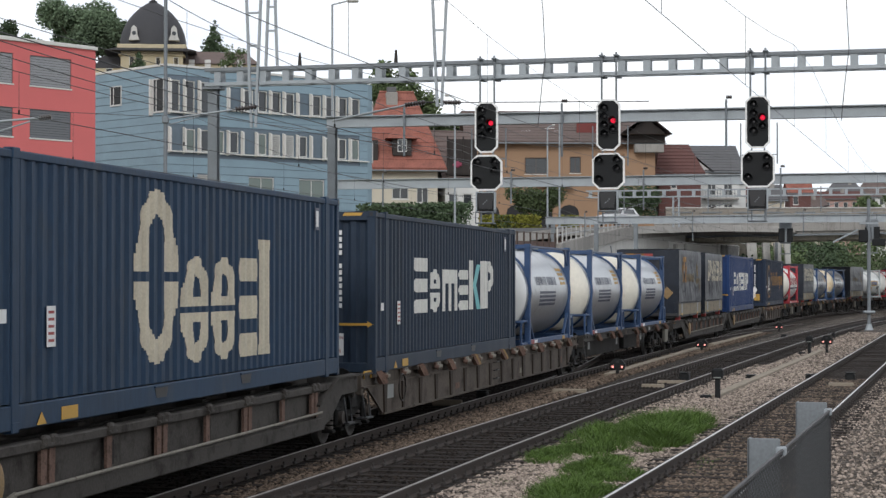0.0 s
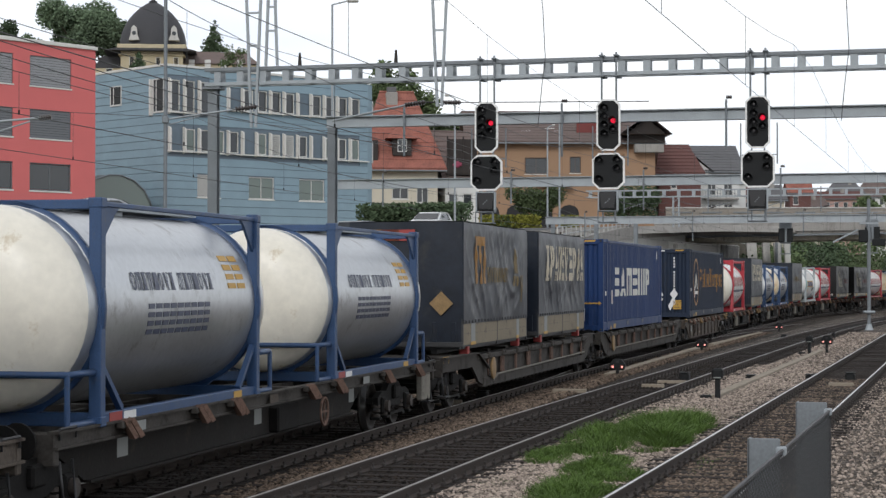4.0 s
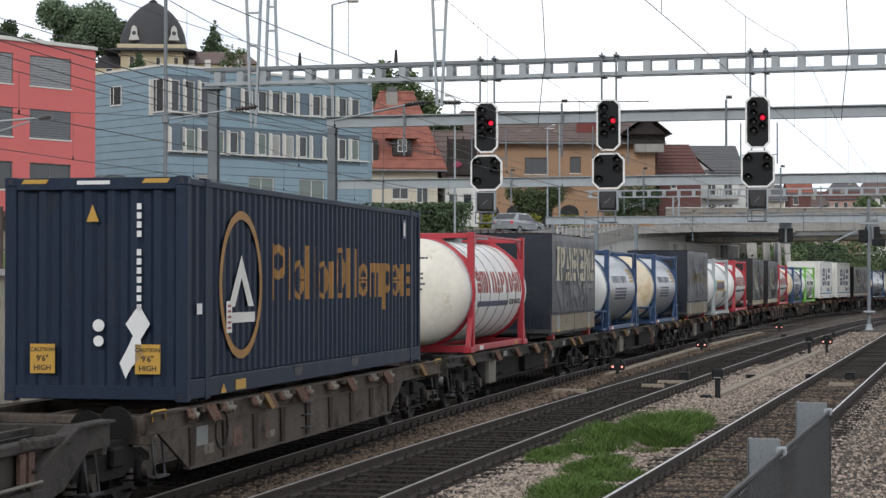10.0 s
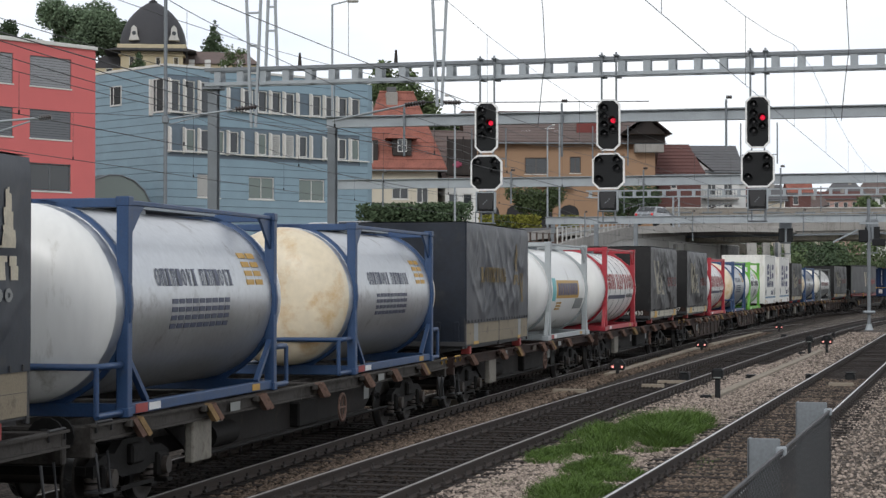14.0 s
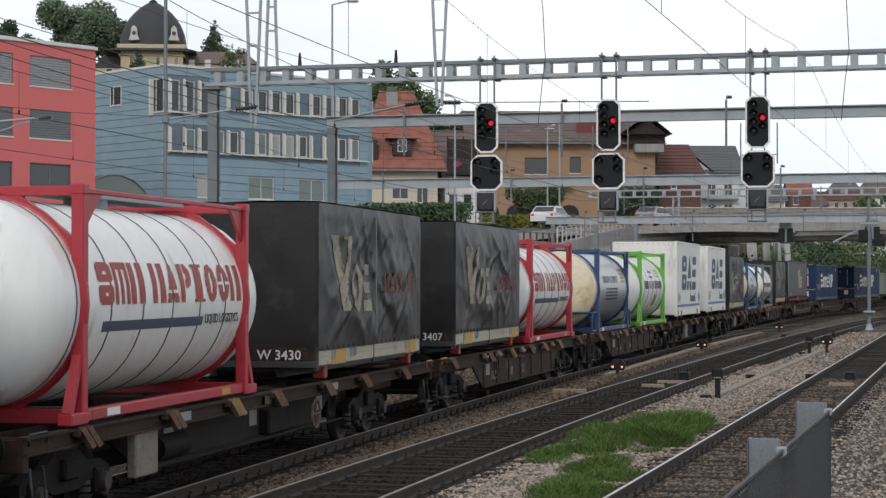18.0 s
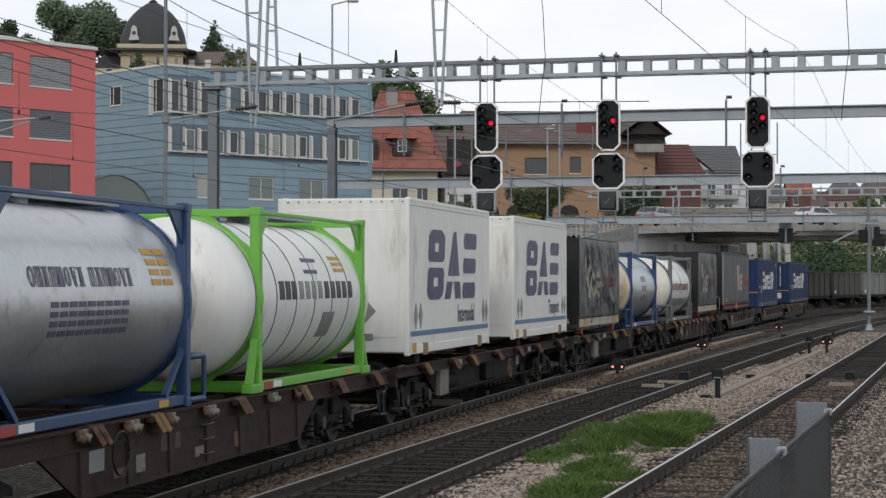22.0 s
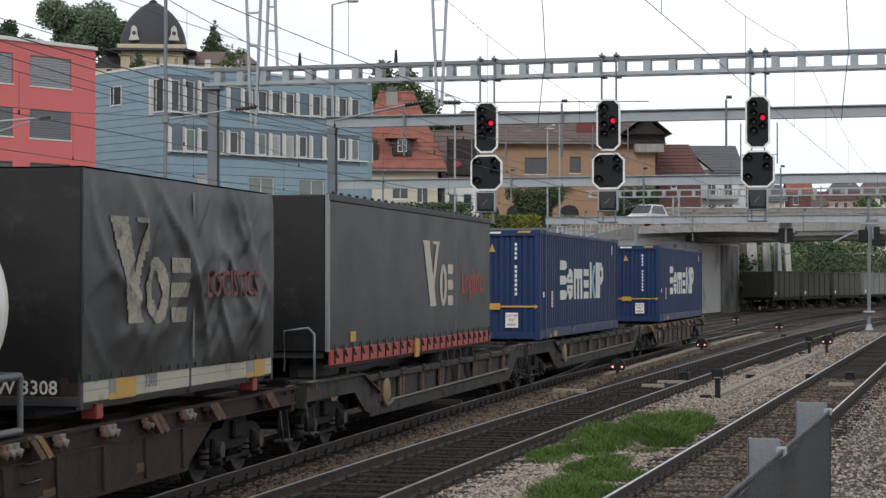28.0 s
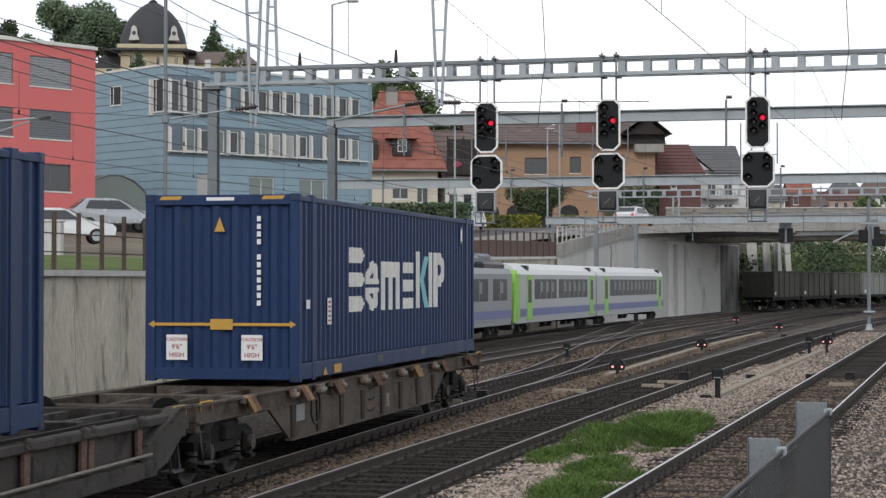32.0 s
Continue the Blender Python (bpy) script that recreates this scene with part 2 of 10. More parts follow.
M["insul"] = plain("insulator_brown", (0.03, 0.022, 0.02), 0.3)
M["red_lamp"] = glow("red_lamp", (0.85, 0.012, 0.05), 0.6)
M["dwarf_lamp"] = glow("dwarf_lamp", (1.0, 0.33, 0.28), 1.6)
M["lens_dark"] = glass_mat("dark_lens", (0.012, 0.012, 0.014), 0.4)
# ---- the alignment of the tracks: heading is turned from +y towards +x ----
STEP = 1.0
SS = np.arange(-420.0, 460.0, STEP)


def alignment(x0, heading, knots, ks, y0=25.0):
    k = np.interp(SS, knots, np.array(ks) / 1000.0)
    hd = heading + np.cumsum(k) * STEP
    hd -= np.interp(0, SS, hd) - heading
    x, y = np.cumsum(np.sin(hd)) * STEP, np.cumsum(np.cos(hd)) * STEP
    return x - np.interp(0, SS, x) + x0, y - np.interp(0, SS, y) + y0, hd


KNOTS = [-60, -40, 0, 30, 60, 100, 150, 260]
YARD = alignment(-4.485, 0.206, KNOTS, [0, 0.733, 0.798, 1.195, 0.156, 0.711, 0.204, -0.01])  # base line of the wall, the bridge and the sidings
LINE_3 = alignment(-4.485, 0.206, [-60, -40, 0, 30, 60, 80, 100, 120, 140, 160, 180, 260], [0, 0.733, 0.798, 1.236, -0.31, -0.053, 0.44, 1.84, 2.767, 2.428, 2.325, 0.698])
LINE_2 = alignment(-1.043, 0.238, KNOTS, [0, 1.932, 2.009, -0.016, 0.648, 0.996, 0.924, 0.888])
LINE_1 = alignment(3.22, 0.267, KNOTS, [0, 0, 0, 0, 0, 0.2, 0.4, 0.4])


def on(line, s, off=0.0):
    """x, y and heading at s metres along a line, off metres to its right."""
    h = np.interp(s, SS, line[2])
    return np.interp(s, SS, line[0]) + off * math.cos(h), np.interp(s, SS, line[1]) - off * math.sin(h), h


def ride(line, s, z=0.0, off=0.0):
    x, y, h = on(line, s, off)
    return pose(x, y, z, 0, 0, -math.degrees(h))


def run(t):
    """Metres that the freight train has gone since the start."""
    return 9.375 * t + 0.03 * t * t
# ---- materials of the train ----
M["cont_navy"] = mat("container_navy", (0.0125, 0.0325, 0.0960), 0.5, vary=0.25, scale=1.4, fine=20, bump=0.05, dirt=(0.0299, 0.0440, 0.0698), dirt_amt=0.08, streak=True, spec=0.28)
M["cont_night"] = mat("container_night_blue", (0.0125, 0.0225, 0.0455), 0.55, vary=0.28, scale=1.4, fine=20, bump=0.05, dirt=(0.03, 0.032, 0.036), dirt_amt=0.15, streak=True, spec=0.28)
M["cont_slate"] = mat("container_slate_blue", (0.0215, 0.0355, 0.0587), 0.55, vary=0.25, scale=1.4, fine=20, bump=0.05, dirt=(0.0299, 0.0370, 0.0483), dirt_amt=0.15, streak=True, spec=0.28)
M["cont_steel_blue"] = mat("container_steel_blue", (0.0194, 0.0444, 0.0850), 0.55, vary=0.28, scale=1.1, fine=18, bump=0.05, dirt=(0.0411, 0.0572, 0.0805), dirt_amt=0.2, streak=True, spec=0.28)
M["cont_bright"] = mat("container_blue", (0.0118, 0.0380, 0.1275), 0.48, vary=0.2, scale=1.4, fine=20, bump=0.05, dirt=(0.0299, 0.0528, 0.1074), dirt_amt=0.1, streak=True, spec=0.28)
M["tarp_black"] = mat("tarpaulin_black", (0.0132, 0.0132, 0.0137), 0.42, vary=0.3, scale=1.2, fine=9, bump=0.1, dirt=(0.0396, 0.0378, 0.0361), dirt_amt=0.2, spec=0.40)
M["tarp_navy"] = mat("tarpaulin_navy", (0.0120, 0.0175, 0.0290), 0.40, vary=0.3, scale=1.2, fine=9, bump=0.1, dirt=(0.0352, 0.0352, 0.0370), dirt_amt=0.2, spec=0.40)
M["tarp_grey"] = mat("curtain_dark_grey", (0.0189, 0.0194, 0.0200), 0.45, vary=0.15, scale=1.0, fine=9, bump=0.05, spec=0.40)
M["boards"] = mat("dropside_boards", (0.2387, 0.1989, 0.1392), 0.75, vary=0.25, scale=2, fine=40, bump=0.12, dirt=(0.1092, 0.0858, 0.0624), dirt_amt=0.2)
M["boards_alu"] = mat("dropside_cream", (0.45, 0.42, 0.33), 0.6, vary=0.2, scale=2, fine=40, bump=0.06, dirt=(0.2, 0.17, 0.12), dirt_amt=0.2)
M["panel_grey"] = plain("patch_grey", (0.24, 0.25, 0.24), 0.5)
M["sticker_yellow"] = plain("sticker_yellow", (0.52, 0.30, 0.05), 0.5)
M["sticker_white"] = plain("sticker_white", (0.75, 0.75, 0.74), 0.5)
M["bars_red"] = plain("print_red", (0.3360, 0.0480, 0.0420), 0.5)
M["letter_white"] = mat("logo_white", (0.72, 0.71, 0.66), 0.55, vary=0.15, scale=3, fine=30, bump=0.02)
M["letter_cream"] = mat("logo_cream", (0.58, 0.52, 0.40), 0.6, vary=0.2, scale=3, fine=30, bump=0.02)
M["letter_faded"] = mat("logo_faded_cream", (0.30, 0.275, 0.21), 0.6, vary=0.45, scale=2, fine=20, bump=0.02, dirt=(0.06, 0.058, 0.055), dirt_amt=0.3)
M["letter_orange"] = mat("logo_orange", (0.34, 0.165, 0.032), 0.55, vary=0.25, scale=3, fine=30, bump=0.02)
M["letter_brown"] = mat("logo_faded_ochre", (0.17, 0.115, 0.035), 0.6, vary=0.3, scale=3, fine=30, bump=0.02)
M["letter_red"] = mat("logo_red", (0.34, 0.045, 0.035), 0.55, vary=0.2, scale=3, fine=30, bump=0.02)
M["letter_rust"] = mat("logo_dark_red", (0.16, 0.025, 0.02), 0.55, vary=0.2, scale=3, fine=30, bump=0.02)
M["letter_teal"] = plain("logo_teal", (0.16, 0.50, 0.52), 0.5)
M["letter_navy"] = plain("logo_navy", (0.03, 0.036, 0.11), 0.45)
M["letter_grey"] = plain("logo_grey", (0.075, 0.085, 0.13), 0.5)
M["letter_black"] = plain("logo_black", (0.02, 0.02, 0.022), 0.5)
M["frame_blue"] = mat("frame_blue", (0.0280, 0.0680, 0.1600), 0.45, vary=0.2, scale=3, bump=0.04, dirt=(0.06, 0.07, 0.1), dirt_amt=0.1)
M["frame_red"] = mat("frame_red", (0.42, 0.030, 0.045), 0.42, vary=0.15, scale=3, bump=0.04, dirt=(0.2, 0.03, 0.03), dirt_amt=0.1)
M["frame_green"] = mat("frame_green", (0.16, 0.46, 0.06), 0.42, vary=0.12, scale=3, bump=0.04)
M["frame_grey"] = mat("frame_grey", (0.40, 0.43, 0.44), 0.45, vary=0.12, scale=3, bump=0.04)
M["frame_dark"] = mat("frame_dark_grey", (0.13, 0.14, 0.14), 0.5, vary=0.2, scale=3, bump=0.04)
M["tank_white"] = mat("tank_white", (0.84, 0.84, 0.81), 0.32, vary=0.06, scale=1.2, fine=8, bump=0.02, dirt=(0.5, 0.48, 0.42), dirt_amt=0.12, streak=True)
M["tank_cream"] = mat("tank_cream", (0.76, 0.66, 0.49), 0.38, vary=0.12, scale=0.9, fine=8, bump=0.02, dirt=(0.62, 0.42, 0.2), dirt_amt=0.3)
M["tank_steel"] = mat("tank_stainless", (0.5400, 0.5535, 0.5670), 0.36, 0.75, vary=0.12, scale=1.6, fine=10, bump=0.03, dirt=(0.3240, 0.3240, 0.3240), dirt_amt=0.18)
M["band"] = plain("tank_strap", (0.12, 0.13, 0.13), 0.5)
M["box_white"] = mat("box_white", (0.80, 0.79, 0.74), 0.42, vary=0.08, scale=0.9, fine=8, bump=0.02, dirt=(0.5, 0.47, 0.4), dirt_amt=0.12, streak=True)
M["wag_grey"] = mat("wagon_grey_brown", (0.0619, 0.0560, 0.0502), 0.8, vary=0.35, scale=1.6, fine=25, bump=0.15, dirt=(0.0197, 0.0157, 0.0131), dirt_amt=0.4, spec=0.25)
M["wag_sand"] = mat("wagon_dusty", (0.0975, 0.0803, 0.0663), 0.8, vary=0.4, scale=1.1, fine=22, bump=0.15, dirt=(0.0273, 0.0187, 0.0156), dirt_amt=0.45, spec=0.25)
M["wag_rust"] = mat("wagon_oxide", (0.0422, 0.0258, 0.0208), 0.8, vary=0.35, scale=1.6, fine=25, bump=0.15, dirt=(0.0192, 0.0144, 0.0128), dirt_amt=0.35, spec=0.25)
# Grime, set darker still to carry the shade under the wagons.
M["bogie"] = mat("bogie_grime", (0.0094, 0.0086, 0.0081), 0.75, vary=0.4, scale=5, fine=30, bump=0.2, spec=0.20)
# Paler copy for springs and axle caps, painting in their highlights.
M["bogie_highlight"] = mat("bogie_highlight", (0.055, 0.046, 0.04), 0.6, vary=0.4, scale=5, fine=30, bump=0.2, spec=0.3)
M["wheel"] = mat("wheel_steel", (0.0360, 0.0312, 0.0276), 0.6, 0.4, vary=0.3, scale=5, spec=0.30)
M["tread"] = mat("wheel_tread", (0.2, 0.2, 0.2), 0.3, 0.9, vary=0.1)
M["tyre"] = mat("tyre_rubber", (0.02, 0.02, 0.02), 0.85, vary=0.2, bump=0.1)
M["yellow_steel"] = mat("yellow_paint", (0.52, 0.30, 0.05), 0.55, vary=0.25, scale=6, dirt=(0.12, 0.08, 0.05), dirt_amt=0.25)
M["red_trim"] = mat("red_curtain_hem", (0.42, 0.05, 0.035), 0.5, vary=0.2, scale=4)
M["dark_steel"] = mat("dark_steel", (0.05, 0.05, 0.052), 0.6, 0.2, vary=0.25, scale=4)

M["rib_grime"] = mat("rib_grime", (0.045, 0.034, 0.028), 0.8, vary=0.4, scale=3, fine=25, bump=0.15, spec=0.2)
M["lug_rust"] = mat("lug_rust", (0.15, 0.095, 0.075), 0.85, vary=0.35, scale=6, fine=40, bump=0.2, dirt=(0.06, 0.04, 0.03), dirt_amt=0.3, spec=0.2)
# Near-black with grimy patches: the shade below the load is in this colour.
M["girder_dark"] = mat("girder_grime_shade", (0.0169, 0.0149, 0.0137), 0.75, vary=0.4, scale=2, fine=20, bump=0.15, dirt=(0.0390, 0.0292, 0.0228), dirt_amt=0.2, spec=0.2)
M["box_dusty"] = mat("box_dusty", (0.22, 0.205, 0.175), 0.75, vary=0.25, scale=3, fine=25, bump=0.1, dirt=(0.12, 0.10, 0.08), dirt_amt=0.25, spec=0.2)
M["patch_pale"] = mat("patch_pale_paint", (0.24, 0.22, 0.18), 0.8, vary=0.3, scale=5, fine=30, bump=0.1, dirt=(0.08, 0.06, 0.05), dirt_amt=0.4, spec=0.2)
# ---- ground: the railway bed, the retaining wall's upper level and the hill, one sheet ----
def wall_off(s):
    return float(np.interp(s, [-60, 30, 70, 100, 170], [-10.5, -10.5, -11.6, -12.3, -12.0]))


def upper(s, d):
    """Level of the land d metres behind the retaining wall."""
    base = float(np.interp(s, [-60, 45, 78, 97, 108, 118, 137, 146, 175, 240, 420], [3.0, 3.0, 4.0, 4.25, 5.08, 5.8, 6.45, 6.8, 6.6, 6.9, 7.6]))
    return base + float(np.interp(d, [0, 8, 28, 60, 110, 180, 320, 900], [0, 0.3, 1.6, 6.0, 27, 46, 60, 75])) * (1.0 if s < 150 else float(np.interp(s, [150, 260], [1.0, 0.55])))


BED = -0.19
g = Shape()
offs = [-900, -500, -330, -250, -190, -150, -120, -95, -75, -60, -45, -36, -28, -20, -16, -13.5, -12.45]
gs = list(range(-420, -60, 60)) + list(range(-60, 200, 10)) + list(range(200, 460, 20))
rows = []
for s in gs:
    w = wall_off(s)
    row = []
    for o in offs:
        x, y, _ = on(YARD, s, w + (o + 12.45) - 0.12)
        row.append((x, y, upper(s, -(o + 12.45)) - 0.02))
    for o in (w - 0.1, -6.0, -2.2, 1.5, 2.3, 3.2, 6, 10, 16, 30, 80, 300, 1200):
        x, y, _ = on(YARD, s, o)
        z = BED + (0.21 if 2.2 < o <= 16 else 0.0)
        row.append((x, y, z))
    rows.append(row)
n = len(rows[0])
g.add([p for r in rows for p in r], [(i * n + j, i * n + j + 1, (i + 1) * n + j + 1, (i + 1) * n + j) for i in range(len(rows) - 1) for j in range(len(offs) + 5, n - 1)], 0)
g.add([p for r in rows for p in r], [(i * n + j, i * n + j + 1, (i + 1) * n + j + 1, (i + 1) * n + j) for i in range(len(rows) - 1) for j in range(len(offs), len(offs) + 5)], 2)
g.add([p for r in rows for p in r], [(i * n + j, i * n + j + 1, (i + 1) * n + j + 1, (i + 1) * n + j) for i in range(len(rows) - 1) for j in range(len(offs))], 1)
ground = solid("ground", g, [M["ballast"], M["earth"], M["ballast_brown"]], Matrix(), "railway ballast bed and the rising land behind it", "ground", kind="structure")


# ---- tracks ----
def sweep(line, s0, s1, off, prof, z, step=2.0):
    """A profile of (across, up) pairs carried along a line."""
    ss = list(np.arange(s0, s1, step)) + [s1]
    vs, fs, k = [], [], len(prof)
    for s in ss:
        for u, w in prof:
            x, y, _ = on(line, s, off + u)
            vs.append((x, y, z + w))
    for i in range(len(ss) - 1):
        fs += [(i * k + j, i * k + (j + 1) % k, (i + 1) * k + (j + 1) % k, (i + 1) * k + j) for j in range(k)]
    fs += [tuple(range(k - 1, -1, -1)), tuple(range((len(ss) - 1) * k, len(ss) * k))]
    return vs, fs


RAIL = [(-0.07, -0.16), (0.07, -0.16), (0.07, -0.145), (0.012, -0.12), (0.012, -0.045), (0.036, -0.035), (0.036, -0.006), (-0.036, -0.006), (-0.036, -0.035), (-0.012, -0.045), (-0.012, -0.12), (-0.07, -0.145)]
HEAD = [(-0.012, -0.007), (0.022, -0.007), (0.02, 0.0), (-0.01, 0.0)]


def track(line, s0, s1, z, label, top, near, gauge_off=0.0, bed_mat="ballast_dark"):
    """Two rails, sleepers and their fastenings; near is the stretch (from, to) with single sleepers."""
    tr = thing("track", pose(0, 0, 0), label, "railway track", kind="structure")
    for side in (-0.7525, 0.7525):
        sh = Shape()
        v, f_ = sweep(line, s0, s1, gauge_off + side, RAIL, z)
        sh.add(v, f_, 0)
        v, f_ = sweep(line, s0, s1, gauge_off + side, HEAD, z)
        sh.add(v, f_, 1)
        part("rail", sh, [M["rail_side"], M[top]], tr, "rusty steel rail with a worn running top")
    bed = Shape()
    v, f_ = sweep(line, s0, s1, gauge_off, [(-1.45, -0.24), (1.45, -0.24), (1.05, -0.168), (-1.05, -0.168)], z)
    bed.add(v, f_)
    part("ballast_bed", bed, M[bed_mat], tr, "ballast between the rails")
    sl = Shape().bbox(-1.28, 1.28, -0.125, 0.125, -0.32, -0.155, 0.015).mesh("sleeper", M["sleeper"])
    cl = Shape()
    for side in (-0.7525, 0.7525):
        for e in (-1, 1):
            cl.bbox(side + e * 0.055 - 0.05 * (e < 0), side + e * 0.055 + 0.05 * (e > 0), -0.06, 0.06, -0.155, -0.105, 0.012)
            cl.rod((side + e * 0.085, 0, -0.11), (side + e * 0.085, 0, -0.06), 0.02, 6)
    clm = cl.mesh("rail_clip", M["clip"])
    for k in range(int((s1 - s0) / 0.62)):
        s = s0 + 0.62 * k
        if near[0] <= s <= near[1]:
            m = ride(line, s, z, gauge_off)
            part("sleeper", sl, None, tr, m=m @ pose(random.uniform(-0.02, 0.02), random.uniform(-0.03, 0.03), random.uniform(-0.01, 0.006)))
            part("rail_clip", clm, None, tr, m=m)
    return tr


def loose_stones(line, s0, s1, o0, o1, z, count, name, seed, mats, big=1.0, ramp=False):
    """Broken stones lying on the bed, joined."""
    rg = random.Random(seed)
    sh = Shape()
    for _ in range(count):
        s = s0 + (s1 - s0) * rg.random() ** 1.4
        o = rg.uniform(o0, o1)
        x, y, _h = on(line, s, o)
        zz = z + (0.21 * min(max((o - 1.5) / 0.8, 0), 1) if ramp else 0)
        r = rg.uniform(0.018, 0.04) * big
        a = rg.uniform(0, 6.28)
        vs = []
        for dz, k in ((-0.4, 0.8), (0.35, 1.0)):
            for i in range(4):
                rr = r * k * rg.uniform(0.7, 1.25)
                vs.append((x + rr * math.cos(a + i * 1.57), y + rr * math.sin(a + i * 1.57), zz + r * (dz + rg.uniform(-0.15, 0.15))))
        vs.append((x + rg.uniform(-0.3, 0.3) * r, y, zz + r * 0.9))
        sh.add(vs, [(0, 1, 5, 4), (1, 2, 6, 5), (2, 3, 7, 6), (3, 0, 4, 7), (4, 5, 8), (5, 6, 8), (6, 7, 8), (7, 4, 8)], 0)
    return solid(name, sh, mats, Matrix(), "loose broken grey and brown ballast stones", "ballast stones", kind="stuff")


M["stone_brown"] = mat("ballast_stone_rusty", (0.1311, 0.1003, 0.0772), 0.9, vary=0.2, scale=4, bump=0.2, rnd=0.75, spec=0.2)
M["stone_dark"] = mat("ballast_stone_oily", (0.0207, 0.0158, 0.0128), 0.9, vary=0.2, scale=4, bump=0.2, rnd=0.8, spec=0.2)
M["stone_warm"] = mat("ballast_stone_warm", (0.1208, 0.0906, 0.0690), 0.9, vary=0.2, scale=4, bump=0.2, rnd=0.75, spec=0.2)
M["stone"] = mat("ballast_stone", (0.2870, 0.2372, 0.1989), 0.9, vary=0.2, scale=4, bump=0.2, rnd=0.75, spec=0.2)
track(LINE_1, -16, 260, 0.2, "platform track with bright worn rails on wooden sleepers", "rail_top", (-6, 80), bed_mat="ballast_brown")
track(LINE_2, -30, 260, 0.2, "middle track with dull rails on dark wooden sleepers", "rail_dull", (-8, 85))
track(LINE_3, -60, 300, 0.0, "track that the container train runs on", "rail_dull", (-10, 60))
track(YARD, -60, 300, 0.0, "siding track beside the freight line", "rail_dull", (0, 0), gauge_off=-4.6, bed_mat="ballast")
track(YARD, 40, 175, 0.0, "siding track along the retaining wall", "rail_dull", (0, 0), gauge_off=-9.3, bed_mat="ballast")
loose_stones(LINE_1, -6, 40, -3.0, -0.95, 0.025, 22000, "loose_ballast", 1, M["stone"], 0.85)
loose_stones(LINE_2, -6, 46, -0.62, 0.62, 0.028, 4500, "loose_ballast", 6, M["stone_dark"])
loose_stones(YARD, -6, 46, -0.62, 0.62, -0.172, 3000, "loose_ballast", 7, M["stone_dark"])
loose_stones(LINE_1, -6, 45, 0.9, 6.5, 0.025, 27000, "loose_ballast", 2, M["stone"], 0.82)
loose_stones(YARD, -4, 45, 1.0, 2.6, -0.175, 13000, "loose_ballast", 3, M["stone_warm"], 1.0, True)
loose_stones(LINE_2, -6, 40, 0.95, 2.0, 0.025, 9000, "loose_ballast", 5, M["stone"])
loose_stones(YARD, 14, 80, 0.95, 2.75, -0.17, 7000, "loose_ballast", 8, M["stone_warm"], 1.35, True)
loose_stones(LINE_1, 26, 80, -3.0, -0.95, 0.03, 5000, "loose_ballast", 9, M["stone"], 1.3)
loose_stones(LINE_1, 34, 80, 0.9, 4.0, 0.03, 4500, "loose_ballast", 10, M["stone"], 1.3)
loose_stones(YARD, 20, 90, -3.6, -1.0, -0.17, 5000, "loose_ballast", 11, M["stone_brown"], 1.5)
loose_stones(LINE_1, -4, 30, -0.62, 0.62, 0.026, 6500, "loose_ballast", 4, M["stone_brown"])

# ---- gantry with the three light signals ----
def h_section(d, a, b, t):
    """The outline of a rolled H column about d."""
    return [(d - a, -b), (d + a, -b), (d + a, -b + t), (d + t / 2, -b + t), (d + t / 2, b - t), (d + a, b - t), (d + a, b), (d - a, b), (d - a, b - t), (d - t / 2, b - t), (d - t / 2, -b + t), (d - a, -b + t)]


GANTRY = pose(-6.96, 59.1, 0, 0, 0, -14.5)
gan = thing("signal_gantry", GANTRY, "galvanised steel truss gantry spanning all tracks, carrying light signals", "signal gantry")
for d in (0.0, 23.6):
    po = Shape()
    po.prism(h_section(d, 0.15, 0.12, 0.02), "z", -0.3, 8.55)
    part("cap_plate", Shape().bbox(d - 0.28, d + 0.28, -0.25, 0.25, 8.55, 8.63, 0.01), M["galv_dark"], gan)
    part("foundation", Shape().bbox(d - 0.4, d + 0.4, -0.4, 0.4, -0.35, 0.05, 0.03), M["concrete"], gan)
    part("post", po, M["galv_dark"], gan, "grey steel column of H section")
for e in (-0.22, 0.22):
    part("top_chord", Shape().bbox(-0.2, 24, e - 0.05, e + 0.05, 9.08, 9.19, 0.008), M["galv_dark"], gan)
    part("bottom_chord", Shape().bbox(-0.2, 24, e - 0.05, e + 0.05, 8.64, 8.75, 0.008), M["galv"], gan)
for k in range(33):
    d = 0.1 + k * 0.725
    for e in (-0.22, 0.22):
        part("batten", Shape().box(d, d + 0.2, e - 0.012, e + 0.012, 8.75, 9.08), M["galv"], gan)
    if k % 4 == 0:
        part("tie", Shape().box(d + 0.06, d + 0.14, -0.17, 0.17, 8.67, 8.73), M["galv"], gan)


def octo(w, z0, z1, c):
    h = w / 2
    return [(-h + c, z0), (h - c, z0), (h, z0 + c), (h, z1 - c), (h - c, z1), (-h + c, z1), (-h, z1 - c), (-h, z0 + c)]


